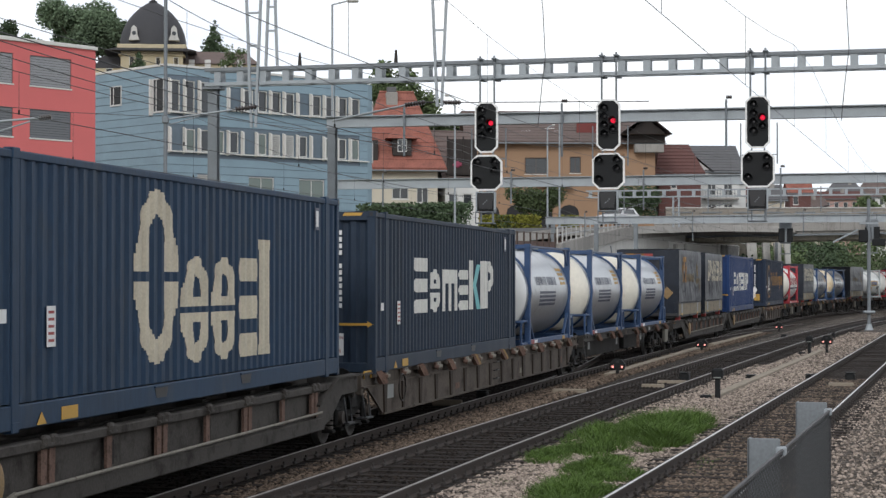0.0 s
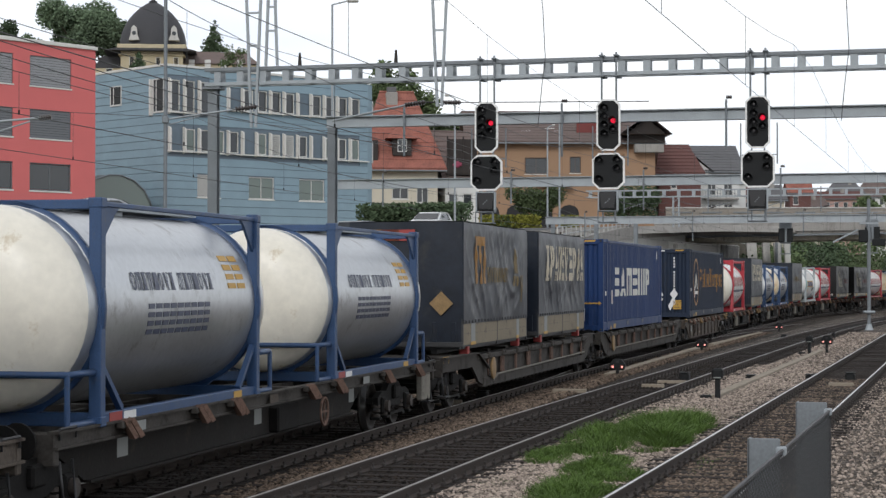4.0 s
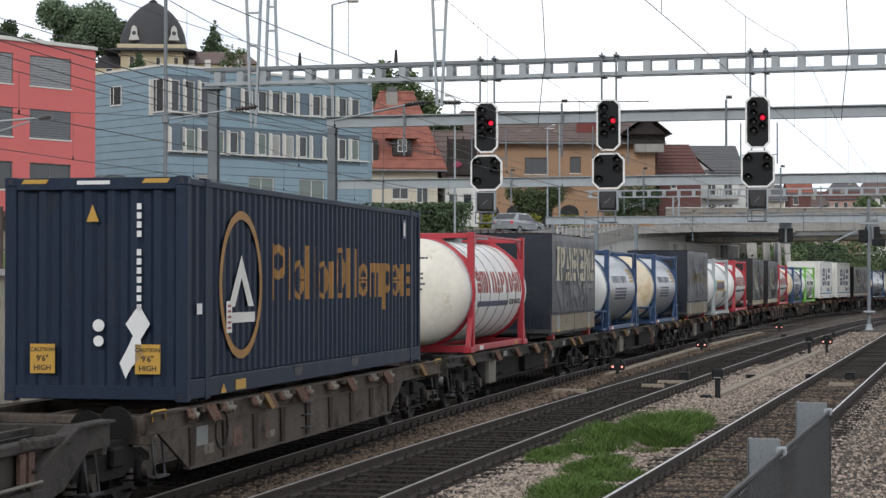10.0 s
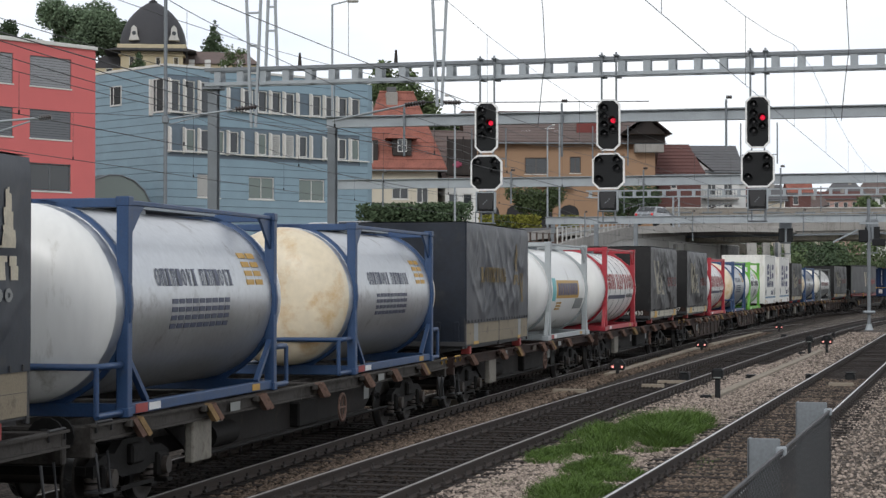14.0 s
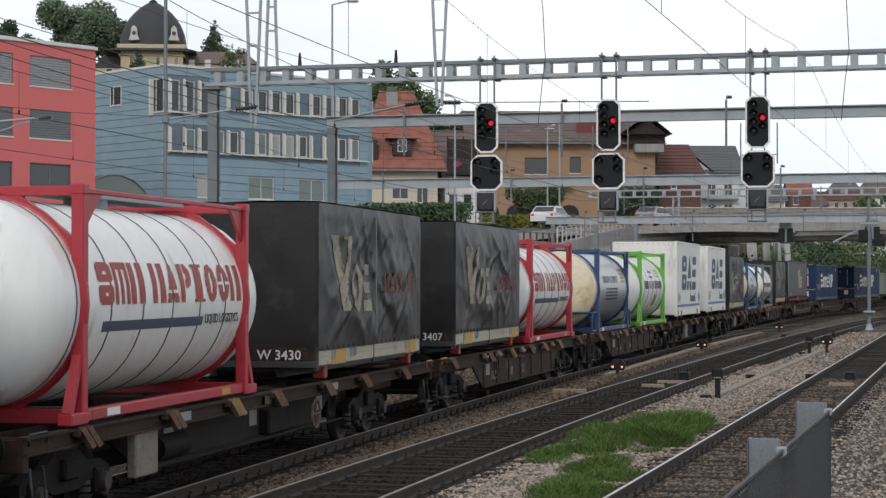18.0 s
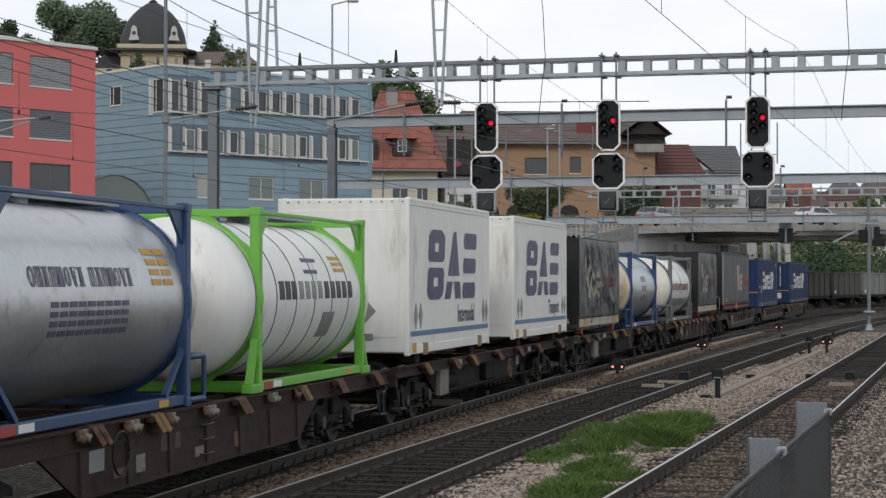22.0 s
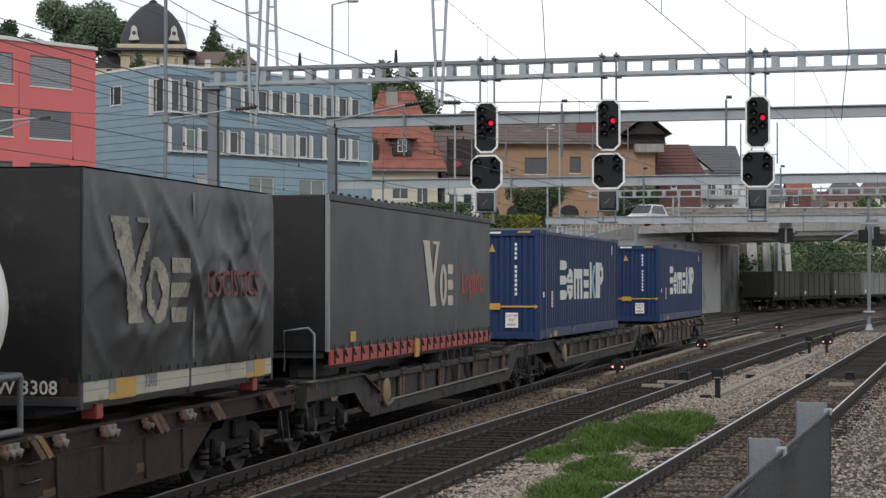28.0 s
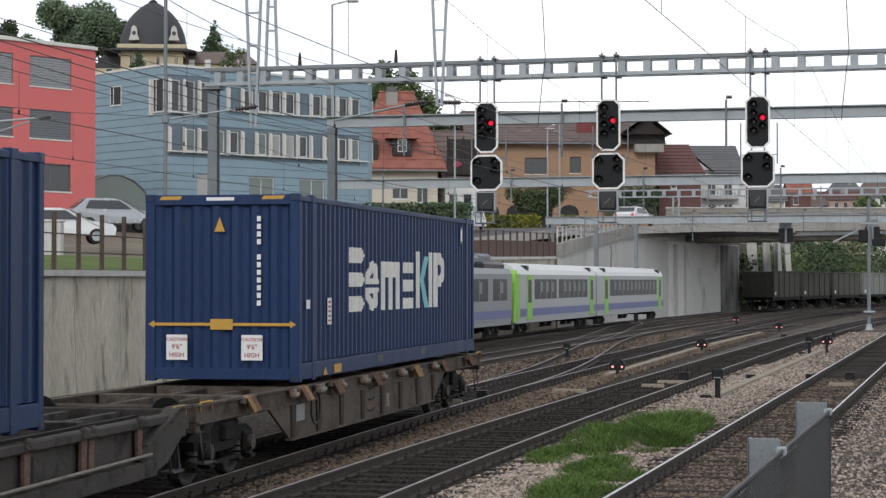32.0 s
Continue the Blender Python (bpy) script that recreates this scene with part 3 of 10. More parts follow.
def light_signal(d, rods_top):
    sg = thing("light_signal", GANTRY @ pose(d, -0.42, 0), "hanging railway light signal showing red, black boards with white rims", "signal", "signals on the gantry")
    for x in (-0.21, 0.21):
        part("hanger", Shape().rod((x, 0.1, 7.2), (x, 0.1, 9.3), 0.028, 8).bbox(x - 0.07, x + 0.07, -0.0, 0.7, 8.6, 8.64, 0.005).bbox(x - 0.07, x + 0.07, -0.0, 0.7, 9.19, 9.23, 0.005), M["galv_dark"], sg)
    part("bracket", Shape().bbox(-0.25, 0.25, 0.06, 0.12, 6.2, 6.28, 0.01).bbox(-0.25, 0.25, 0.06, 0.12, 5.2, 5.28, 0.01).box(-0.2, -0.16, 0.06, 0.12, 4.4, 7.2).box(0.16, 0.2, 0.06, 0.12, 4.4, 7.2), M["galv_dark"], sg)

    def board(w, z0, z1, c, lamps, lit):
        b = part("signal_board", Shape().prism(octo(w - 0.1, z0 + 0.05, z1 - 0.05, c * 0.85), "y", -0.02, 0.05), M["black_paint"], sg, "matt black signal board")
        o, i = octo(w, z0, z1, c), octo(w - 0.1, z0 + 0.05, z1 - 0.05, c * 0.85)
        rim = Shape()
        for k in range(8):
            j = (k + 1) % 8
            rim.add([(o[k][0], -0.035, o[k][1]), (o[j][0], -0.035, o[j][1]), (i[j][0], -0.035, i[j][1]), (i[k][0], -0.035, i[k][1]),
                     (o[k][0], 0.04, o[k][1]), (o[j][0], 0.04, o[j][1]), (i[j][0], 0.04, i[j][1]), (i[k][0], 0.04, i[k][1])],
                    [(0, 1, 2, 3), (7, 6, 5, 4), (0, 1, 5, 4), (2, 3, 7, 6)])
        part("rim", rim, M["white_rim"], b, "white reflective rim")
        for k, (x, z) in enumerate(lamps):
            on_ = k == lit
            vis = Shape()
            n = 14
            for q in range(n):
                a0, a1 = math.radians(-30 + 240 * q / n), math.radians(-30 + 240 * (q + 1) / n)
                r = 0.112
                vis.add([(x + r * math.cos(a0), -0.02, z + r * math.sin(a0)), (x + r * math.cos(a1), -0.02, z + r * math.sin(a1)),
                         (x + r * math.cos(a1), -0.2, z + r * math.sin(a1)), (x + r * math.cos(a0), -0.2, z + r * math.sin(a0))], [(0, 1, 2, 3)])
            vis.lathe([(-0.02, 0.118), (-0.05, 0.118), (-0.05, 0.1), (-0.02, 0.1)], "y", 16, c=(x, z))
            part("lamp_hood", vis, M["black_paint"], b)
            part("lens", Shape().lathe([(-0.03, 0.074), (-0.045, 0.06), (-0.055, 0.03), (-0.058, 0.001)], "y", 16, c=(x, z)), M["red_lamp"] if on_ else M["lens_dark"], b, "lit red lens" if on_ else "unlit lens")
        return b
    board(0.69, 6.47, 7.95, 0.16, [(-0.11, 7.70), (-0.11, 7.45), (-0.11, 7.20), (-0.11, 6.95), (0.14, 7.33), (0.14, 7.08)], 4)
    board(0.94, 5.37, 6.41, 0.19, [(-0.26, 6.2), (0.26, 6.2), (0.26, 5.95), (-0.26, 5.66)], -1)
    part("indicator_box", Shape().bbox(-0.27, 0.27, -0.12, 0.05, 4.78, 5.32, 0.012), M["black_paint"], sg, "black metal indicator box")
    part("indicator_rim", Shape().bbox(-0.29, -0.25, -0.15, 0.02, 4.76, 5.34, 0.006).bbox(0.25, 0.29, -0.15, 0.02, 4.76, 5.34, 0.006).bbox(-0.25, 0.25, -0.15, 0.02, 5.30, 5.34, 0.006), M["galv"], sg, "bare metal rim")
    part("indicator_face", Shape().prism([(-0.24, 5.29), (0.24, 5.29), (0.18, 4.84), (-0.18, 4.84)], "y", -0.14, -0.124), M["lens_dark"], sg, "dark number indicator")
    for k in range(3):
        part("indicator_lamp", Shape().rod((-0.06 + k * 0.05, -0.15, 4.98 + k * 0.05), (-0.06 + k * 0.05, -0.141, 4.98 + k * 0.05), 0.014, 6), M["galv"], sg)
    ck = Shape()
    for z in (4.74, 4.42):
        ck.tube([(-0.25, -0.3, z), (0.25, -0.3, z), (0.25, 0.1, z), (-0.25, 0.1, z), (-0.25, -0.3, z)], 0.018)
    for x in (-0.25, 0.25):
        ck.rod((x, -0.3, 4.42), (x, -0.3, 4.76), 0.018, 6)
    part("foot_basket", ck, M["galv_dark"], sg, "small steel work basket")
    part("basket_floor", Shape().box(-0.25, 0.25, -0.3, 0.1, 4.42, 4.44), M["galv_dark"], sg)
    for x in (-0.5, 0.52):
        part("side_stay", Shape().rod((x, 0.25, 6.05), (x, 0.25, 7.2), 0.022, 6).rod((x, 0.25, 6.3), (x * 0.4, 0.1, 6.3), 0.015, 6), M["galv_dark"], sg)
    return sg


for d in (8.60, 12.18, 16.41):
    light_signal(d, 9.2)


# ---- catenary portals further along ----
def portal(x, y, z, length, thick, posts, deg=-14.5, label="plain grey steel catenary portal across the tracks"):
    po = thing("catenary_portal", pose(x, y, 0, 0, 0, deg), label, "catenary portal", "catenary portals")
    b = Shape().prism([(-0.15, z), (0.15, z), (0.15, z - 0.03), (0.02, z - 0.03), (0.02, z - thick + 0.03), (0.15, z - thick + 0.03), (0.15, z - thick), (-0.15, z - thick), (-0.15, z - thick + 0.03), (-0.02, z - thick + 0.03), (-0.02, z - 0.03), (-0.15, z - 0.03)], "x", -0.2, length)
    part("crossbeam", b, M["galv"], po, "grey steel beam of I section")
    for d in posts:
        part("post", Shape().prism(h_section(d, 0.13, 0.14, 0.025), "z", -0.3, z - thick), M["galv_dark"], po)
        part("foundation", Shape().bbox(d - 0.4, d + 0.4, -0.4, 0.4, -0.4, 0.02, 0.03), M["concrete"], po)
    rg = random.Random(int(y))
    for k in range(5):
        d = 2.5 + (length - 4) * k / 5
        part("drop_tube", Shape().rod((d, -0.2, z - thick - rg.uniform(0.7, 1.3)), (d, -0.2, z + 0.25), 0.04, 6), M["galv_dark"], po)
        part("insulator", Shape().lathe([(0, 0.03), (0.03, 0.07), (0.06, 0.03), (0.09, 0.07), (0.12, 0.03), (0.15, 0.07), (0.18, 0.03)], "x", 10, c=(-0.2, z + 0.32), m=0), M["insul"], po, m=pose(d, 0, 0))
    return po


portal(-3.63, 64.0, 8.15, 30, 0.37, (0.0, 27))
portal(-5.12, 90.0, 7.42, 34, 0.44, (0.0, 30))
portal(7.1, 131.0, 7.05, 40, 0.5, (0.3, 3.24, 5.9, 27))
portal(15, 205.0, 8.6, 50, 0.6, (0.0, 20, 40), deg=-18)
# ---- materials of the town ----
M["red_plaster"] = mat("coral_plaster", (0.66, 0.165, 0.16), 0.85, vary=0.08, scale=0.6, fine=20, bump=0.05)
M["blue_board"] = mat("blue_grey_boards", (0.235, 0.335, 0.395), 0.7, vary=0.12, scale=0.8, fine=12, bump=0.06, rnd=0.06)
M["blue_panel"] = mat("blue_panel", (0.13, 0.175, 0.215), 0.5, vary=0.1)
M["white_trim"] = mat("white_painted_metal", (0.66, 0.66, 0.62), 0.5, vary=0.06, scale=2)
M["cream_fin"] = mat("cream_fin", (0.66, 0.65, 0.61), 0.6, vary=0.08, scale=2)
M["shutter"] = mat("shutter_grey", (0.14, 0.15, 0.16), 0.5, vary=0.1, scale=2)
M["shutter_light"] = mat("shutter_light", (0.27, 0.28, 0.29), 0.5, vary=0.1, scale=2)
M["win_glass"] = glass_mat("window_glass", (0.045, 0.05, 0.055), 0.06)
M["win_green"] = glass_mat("window_glass_greenish", (0.15, 0.19, 0.17), 0.12)
M["win_frame"] = plain("window_frame_white", (0.62, 0.62, 0.6), 0.5)
M["win_brown"] = plain("window_frame_brown", (0.08, 0.05, 0.04), 0.6)
M["curtain"] = plain("curtain_pale", (0.42, 0.42, 0.4), 0.8)
# Near black that paints the shade of recesses and interiors.
M["dark_inside"] = plain("shade_black", (0.02, 0.02, 0.022), 0.8)
M["tile_red"] = mat("clay_tiles", (0.28, 0.105, 0.078), 0.85, vary=0.45, scale=1.2, fine=9, bump=0.3, rnd=0.2)
M["tile_brown"] = mat("brown_tiles", (0.15, 0.115, 0.105), 0.85, vary=0.2, scale=1.0, fine=9, bump=0.3, rnd=0.15)
M["tile_maroon"] = mat("maroon_tiles", (0.13, 0.06, 0.053), 0.85, vary=0.2, scale=1.0, fine=9, bump=0.3)
M["tile_grey"] = mat("grey_tiles", (0.13, 0.13, 0.135), 0.85, vary=0.2, scale=1.0, fine=9, bump=0.3)
M["slate"] = mat("dome_slate", (0.045, 0.045, 0.05), 0.7, vary=0.2, scale=1.0, fine=10, bump=0.2)
M["plaster_cream"] = mat("cream_plaster", (0.58, 0.53, 0.43), 0.85, vary=0.1, scale=0.8, bump=0.05)
M["plaster_white"] = mat("white_plaster", (0.68, 0.68, 0.66), 0.85, vary=0.08, scale=0.8, bump=0.05)
M["plaster_orange"] = mat("orange_plaster", (0.3360, 0.2120, 0.1320), 0.85, vary=0.12, scale=0.6, bump=0.05)
M["plaster_yellow"] = mat("ochre_stone", (0.50, 0.43, 0.29), 0.85, vary=0.15, scale=0.8, bump=0.08)
M["plaster_pink"] = mat("pink_plaster", (0.46, 0.30, 0.26), 0.85, vary=0.1, scale=0.8, bump=0.05)
M["wood_dark"] = mat("dark_timber", (0.035, 0.028, 0.025), 0.8, vary=0.3, scale=3, bump=0.2)
M["rust_sheet"] = mat("rusty_sheet", (0.10, 0.055, 0.042), 0.8, vary=0.3, scale=2, fine=15, bump=0.2, dirt=(0.06, 0.045, 0.04), dirt_amt=0.3, streak=True)
M["rust_post"] = mat("rusty_post", (0.085, 0.06, 0.048), 0.8, vary=0.3, scale=5, bump=0.2)
M["leaf"] = mat("leaf_green", (0.11, 0.15, 0.07), 0.75, vary=0.35, scale=0.5, fine=3, bump=0.0, rnd=0.45, spec=0.2)
M["leaf_dark"] = mat("leaf_dark", (0.075, 0.11, 0.06), 0.75, vary=0.35, scale=0.5, fine=3, bump=0.0, rnd=0.45, spec=0.2)
M["leaf_yellow"] = mat("leaf_yellow_green", (0.22, 0.22, 0.04), 0.75, vary=0.3, scale=0.8, fine=3, bump=0.0, rnd=0.4, spec=0.2)
M["concrete_abutment"] = mat("abutment_concrete", (0.68, 0.67, 0.64), 0.9, vary=0.18, scale=0.16, fine=9, bump=0.12, dirt=(0.30, 0.29, 0.275), dirt_amt=0.2, streak=0.7)
M["beige_wall"] = mat("beige_wall", (0.2720, 0.2448, 0.2108), 0.9, vary=0.2, scale=0.7, fine=10, bump=0.1, dirt=(0.1360, 0.1292, 0.1156), dirt_amt=0.25)
M["dark_face"] = mat("concrete_dark", (0.20, 0.195, 0.185), 0.92, vary=0.5, scale=0.3, fine=8, bump=0.12, dirt=(0.05, 0.049, 0.047), dirt_amt=0.6, streak=0.6)
# Lighter green for the hill trees, with distance haze mixed into the colour.
M["leaf_hill_haze"] = mat("leaf_hill_haze", (0.13, 0.18, 0.11), 0.75, vary=0.35, scale=0.5, fine=3, bump=0.0, rnd=0.45, spec=0.2)
M["bark"] = mat("bark", (0.09, 0.07, 0.055), 0.95, vary=0.3, scale=4, bump=0.5)
M["asphalt"] = mat("asphalt", (0.075, 0.075, 0.076), 0.9, vary=0.2, scale=0.8, fine=40, bump=0.15)


def window(parent, x, z, w, h, y=0.0, frame="win_frame", pane="win_glass", bars=(1, 1), blind=None, sill="white_trim", depth=0.12):
    """A window let into a facade in its parent's space: the facade is at y, facing -y."""
    wd = part("window", Shape().box(x, x + 0.06, y - 0.02, y + depth, z, z + h).box(x + w - 0.06, x + w, y - 0.02, y + depth, z, z + h).box(x + 0.06, x + w - 0.06, y - 0.02, y + depth, z, z + 0.06).box(x + 0.06, x + w - 0.06, y - 0.02, y + depth, z + h - 0.06, z + h), M[frame], parent)
    nx, nz = bars
    for i in range(nx):
        for j in range(nz):
            a, b = x + 0.06 + (w - 0.12) * i / nx, x + 0.06 + (w - 0.12) * (i + 1) / nx
            c, d = z + 0.06 + (h - 0.12) * j / nz, z + 0.06 + (h - 0.12) * (j + 1) / nz
            part("pane", Shape().box(a + 0.025, b - 0.025, y + 0.02, y + 0.04, c + 0.025, d - 0.025), M[pane], wd)
    if nx > 1:
        for i in range(1, nx):
            a = x + 0.06 + (w - 0.12) * i / nx
            part("mullion", Shape().box(a - 0.03, a + 0.03, y - 0.01, y + 0.05, z + 0.06, z + h - 0.06), M[frame], wd)
    if nz > 1:
        for j in range(1, nz):
            c = z + 0.06 + (h - 0.12) * j / nz
            part("transom", Shape().box(x + 0.06, x + w - 0.06, y - 0.012, y + 0.052, c - 0.03, c + 0.03), M[frame], wd)
    if blind:
        amount, bm_ = blind
        n = max(2, int(h * amount / 0.14))
        for k in range(n):
            c = z + h - 0.06 - (k + 1) * (h * amount - 0.06) / n
            part("slat", Shape().prism([(y - 0.035, c + 0.02), (y - 0.005, c + (h * amount - 0.06) / n), (y, c + (h * amount - 0.06) / n), (y - 0.03, c + 0.01)], "x", x + 0.05, x + w - 0.05), M[bm_], wd)
    if sill:
        part("sill", Shape().bbox(x - 0.05, x + w + 0.05, y - 0.12, y + 0.02, z - 0.09, z, 0.01), M[sill], wd)
    return wd


def wall_with_holes(W, z0, z1, holes, y0, y1):
    """A facade slab with real openings: columns between x cuts."""
    xs = sorted({0.0, W, *[min(max(v, 0), W) for x, z, w, h in holes for v in (x, x + w)]})
    zs = sorted({z0, z1, *[min(max(v, z0), z1) for x, z, w, h in holes for v in (z, z + h)]})
    nx, nz = len(xs) - 1, len(zs) - 1

    def full(i, j):
        if not (0 <= i < nx and 0 <= j < nz):
            return False
        a, c = (xs[i] + xs[i + 1]) / 2, (zs[j] + zs[j + 1]) / 2
        return not any(x < a < x + w and z < c < z + h for x, z, w, h in holes)
    vs = [(x, y, z) for y in (y0, y1) for z in zs for x in xs]
    k, half = nx + 1, (nx + 1) * (nz + 1)
    fs = []
    for i in range(nx):
        for j in range(nz):
            if not full(i, j):
                continue
            a, b, c, d = j * k + i, j * k + i + 1, (j + 1) * k + i + 1, (j + 1) * k + i
            fs += [(a, b, c, d), (half + d, half + c, half + b, half + a)]
            for e, f_, q in ((a, b, (i, j - 1)), (b, c, (i + 1, j)), (c, d, (i, j + 1)), (d, a, (i - 1, j))):
                if not full(*q):
                    fs.append((e, half + e, half + f_, f_))
    return Shape().add(vs, fs)


# ---- coral office building ----
def red_building():
    b = thing("office_building", pose(-20.0, 112.0, 0, 0, 0, 50.9) @ pose(-18, 0, 0), "coral red plastered office block with grey shutters", "building")
    W, top = 18.0, 16.0
    cols = [(18 - 4.74, 2.96), (18 - 9.0, 3.1), (18 - 13.3, 3.1)]
    rows_ = [(7.8, 1.55), (10.73, 1.6), (13.65, 1.68)]
    holes = [(x, z, w, h) for x, w in cols for z, h in rows_]
    part("front_wall", wall_with_holes(W, 6.6, top, holes, 0, 0.3), M["red_plaster"], b, "smooth coral plaster wall")
    part("shell", Shape().box(0.02, W - 0.02, 0.55, 12, 6.6, top - 0.05), M["red_plaster"], b)
    part("end_wall", Shape().box(W - 0.35, W, 0.3, 12, 6.6, top), M["red_plaster"], b)
    part("roof_edge", Shape().bbox(-0.1, W + 0.1, -0.12, 12.1, top, top + 0.22, 0.02), M["white_trim"], b, "pale metal roof edge")
    # The recess is a solid block; its shade is in the colour.
    part("ground_floor", Shape().box(0.5, W - 1.0, 1.6, 11.5, 3.0, 6.6), M["dark_inside"], b, "recessed ground floor, near black for its shade")
    part("soffit_band", Shape().bbox(0, W, -0.02, 0.3, 6.25, 6.6, 0.01), M["rust_sheet"], b)
    for c in (0.8, 6.5, 12.2, 17.4):
        part("column", Shape().bbox(c - 0.15, c + 0.15, 0.6, 0.9, 3.2, 6.3, 0.01), M["concrete"], b)
    for i, (x, w) in enumerate(cols):
        for j, (z, h) in enumerate(rows_):
            blind = None if j == 0 else (0.98, "shutter_light" if j == 2 else "shutter")
            window(b, x, z, w, h, 0.08, "shutter", bars=(2, 1), blind=blind)
    return b


red_building()


# ---- blue-grey boarded building ----
def blue_building():
    b = thing("office_building", pose(-18.25, 128.0, 0, 0, 0, 43.2), "blue-grey horizontally boarded office block with white-finned windows", "building")
    W, D, top, base = 17.6, 12.0, 16.9, 4.0
    upper_w = [(0.35 + 1.2 * k, 13.95, 0.85, 2.1) for k in range(3)] + [(5.15 + 1.2 * k, 14.35, 0.95, 1.42) for k in range(10)]
    lower_w = [(0.35 + 1.2 * k, 11.4, 0.9, 1.45) for k in range(14)]
    third = [(2.6, 8.35, 1.9, 1.5), (6.9, 8.35, 2.2, 1.5), (11.3, 8.35, 2.3, 1.5)]
    holes = upper_w + lower_w + third
    part("front_wall", wall_with_holes(W, base, top, holes, 0.05, 0.3), M["blue_panel"], b)
    part("side_wall", Shape().box(0.0, 0.3, 0.3, D, base, top), M["blue_panel"], b)
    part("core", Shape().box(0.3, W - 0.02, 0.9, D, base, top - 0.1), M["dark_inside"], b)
    part("far_wall", Shape().box(W - 0.3, W, 0.3, D, base, top), M["blue_board"], b)
    part("corner_bay", Shape().prism([(W, 0.05), (W + 0.85, 0.5), (W + 1.25, 1.4), (W + 1.25, 6), (W, 6)], "z", base, top - 0.02), M["blue_board"], b)
    part("roof_edge", Shape().bbox(-0.08, W + 0.1, -0.05, 0.2, top, top + 0.16, 0.01).bbox(-0.08, 0.2, 0.2, D, top, top + 0.16, 0.01), M["white_trim"], b, "white metal roof edge")
    part("roof", Shape().box(0, W, 0.1, D, top - 0.05, top + 0.05), M["concrete"], b)
    # boards, cut round the openings
    n = 24
    hb = (top - base) / n
    for k in range(n):
        z0, z1 = base + k * hb, base + (k + 1) * hb - 0.02
        spans = [(0.0, W)]
        for x, z, w, h in holes:
            if z < z1 - 0.05 and z + h > z0 + 0.05:
                nxt = []
                for a, c in spans:
                    if x > a and x + w < c:
                        nxt += [(a, x), (x + w, c)]
                    else:
                        nxt.append((a, c))
                spans = nxt
        for a, c in spans:
            if c - a > 0.5 or len(spans) == 1:
                part("board", Shape().prism([(0.05, z0), (0.0, z0 + 0.01), (0.02, z1), (0.05, z1)], "x", a, c), M["blue_board"], b)
        part("board", Shape().prism([(0.0, z0), (-0.05, z0 + 0.01), (-0.03, z1), (0.0, z1)], "y", 0.05, D), M["blue_board"], b)
    for i, (x, z, w, h) in enumerate(upper_w + lower_w):
        kind = (i * 7) % 5
        if kind == 1:
            part("blue_panel", Shape().bbox(x, x + w, 0.02, 0.08, z, z + h, 0.01), M["blue_panel"], b)
        else:
            window(b, x, z, w, h, 0.1, "cream_fin", "win_green" if kind in (2, 3) and z < 13 else "win_glass", bars=(1, 1), sill=None, blind=(0.95, "curtain") if i in (20, 21) else None)
    for row_, z, h in ((upper_w, 14.3, 1.55), (lower_w, 11.3, 1.65)):
        for x, zz, w, hh in row_:
            part("fin", Shape().prism([(-0.28, zz - 0.12), (0.02, zz - 0.22), (0.02, zz + hh + 0.1), (-0.22, zz + hh + 0.02), (-0.28, zz + hh - 0.1)], "x", x - 0.15, x - 0.03), M["cream_fin"], b, "cream vertical fin")
    for x0, x1, z in ((0.1, 3.85, 13.9), (5.0, W, 14.27), (0.1, W, 11.32)):
        part("sill_band", Shape().bbox(x0, x1, -0.22, 0.02, z - 0.06, z + 0.03, 0.01), M["white_trim"], b)
    for k, (x, z, w, h) in enumerate(third):
        window(b, x, z, w, h, 0.1, "win_frame", "win_green" if k else "curtain", bars=(2, 1))
    # windows of the side face
    for y0, y1, z0, z1 in ((5.1, 6.3, 14.7, 15.9), (0.15, 1.25, 13.95, 16.05)):
        sw = part("side_window", Shape().box(-0.09, -0.04, y0 - 0.08, y0, z0 - 0.1, z1 + 0.06).box(-0.09, -0.04, y1, y1 + 0.08, z0 - 0.1, z1 + 0.06).box(-0.12, -0.04, y0, y1, z0 - 0.1, z0).box(-0.09, -0.04, y0, y1, z1, z1 + 0.06), M["win_frame"], b)
        part("pane", Shape().box(-0.065, -0.052, y0, y1, z0, z1), M["win_glass"], sw)
        part("mullion", Shape().box(-0.085, -0.066, y0 + (y1 - y0) * 0.7, y0 + (y1 - y0) * 0.7 + 0.07, z0, z1), M["win_frame"], sw)
    part("end_fin", Shape().bbox(-0.3, -0.03, 1.36, 1.5, 13.7, 16.1, 0.02), M["cream_fin"], b, "cream vertical fin")
    for k in range(4):
        z = 14.2 if k < 2 else 11.3
        y = 0.9 + (k % 2) * 0.9
        part("end_fin", Shape().bbox(W + 1.2, W + 1.32, y, y + 0.1, z, z + 1.6, 0.01), M["cream_fin"], b)
    # low glazed shed before the side face
    part("shed_roof", Shape().bbox(-9.5, -0.4, -1.5, 5, 6.75, 6.95, 0.02), M["concrete_pale"], b)
    # Closed sheet; near black paints the unlit inside of the garage.
    part("shed_front", Shape().box(-9.3, -0.5, -1.3, -1.1, 3.6, 6.75), M["dark_inside"], b, "garage front, a near-black sheet for the shade inside")
    arch = Shape()
    for k in range(9):
        a0, a1 = math.pi * k / 9, math.pi * (k + 1) / 9
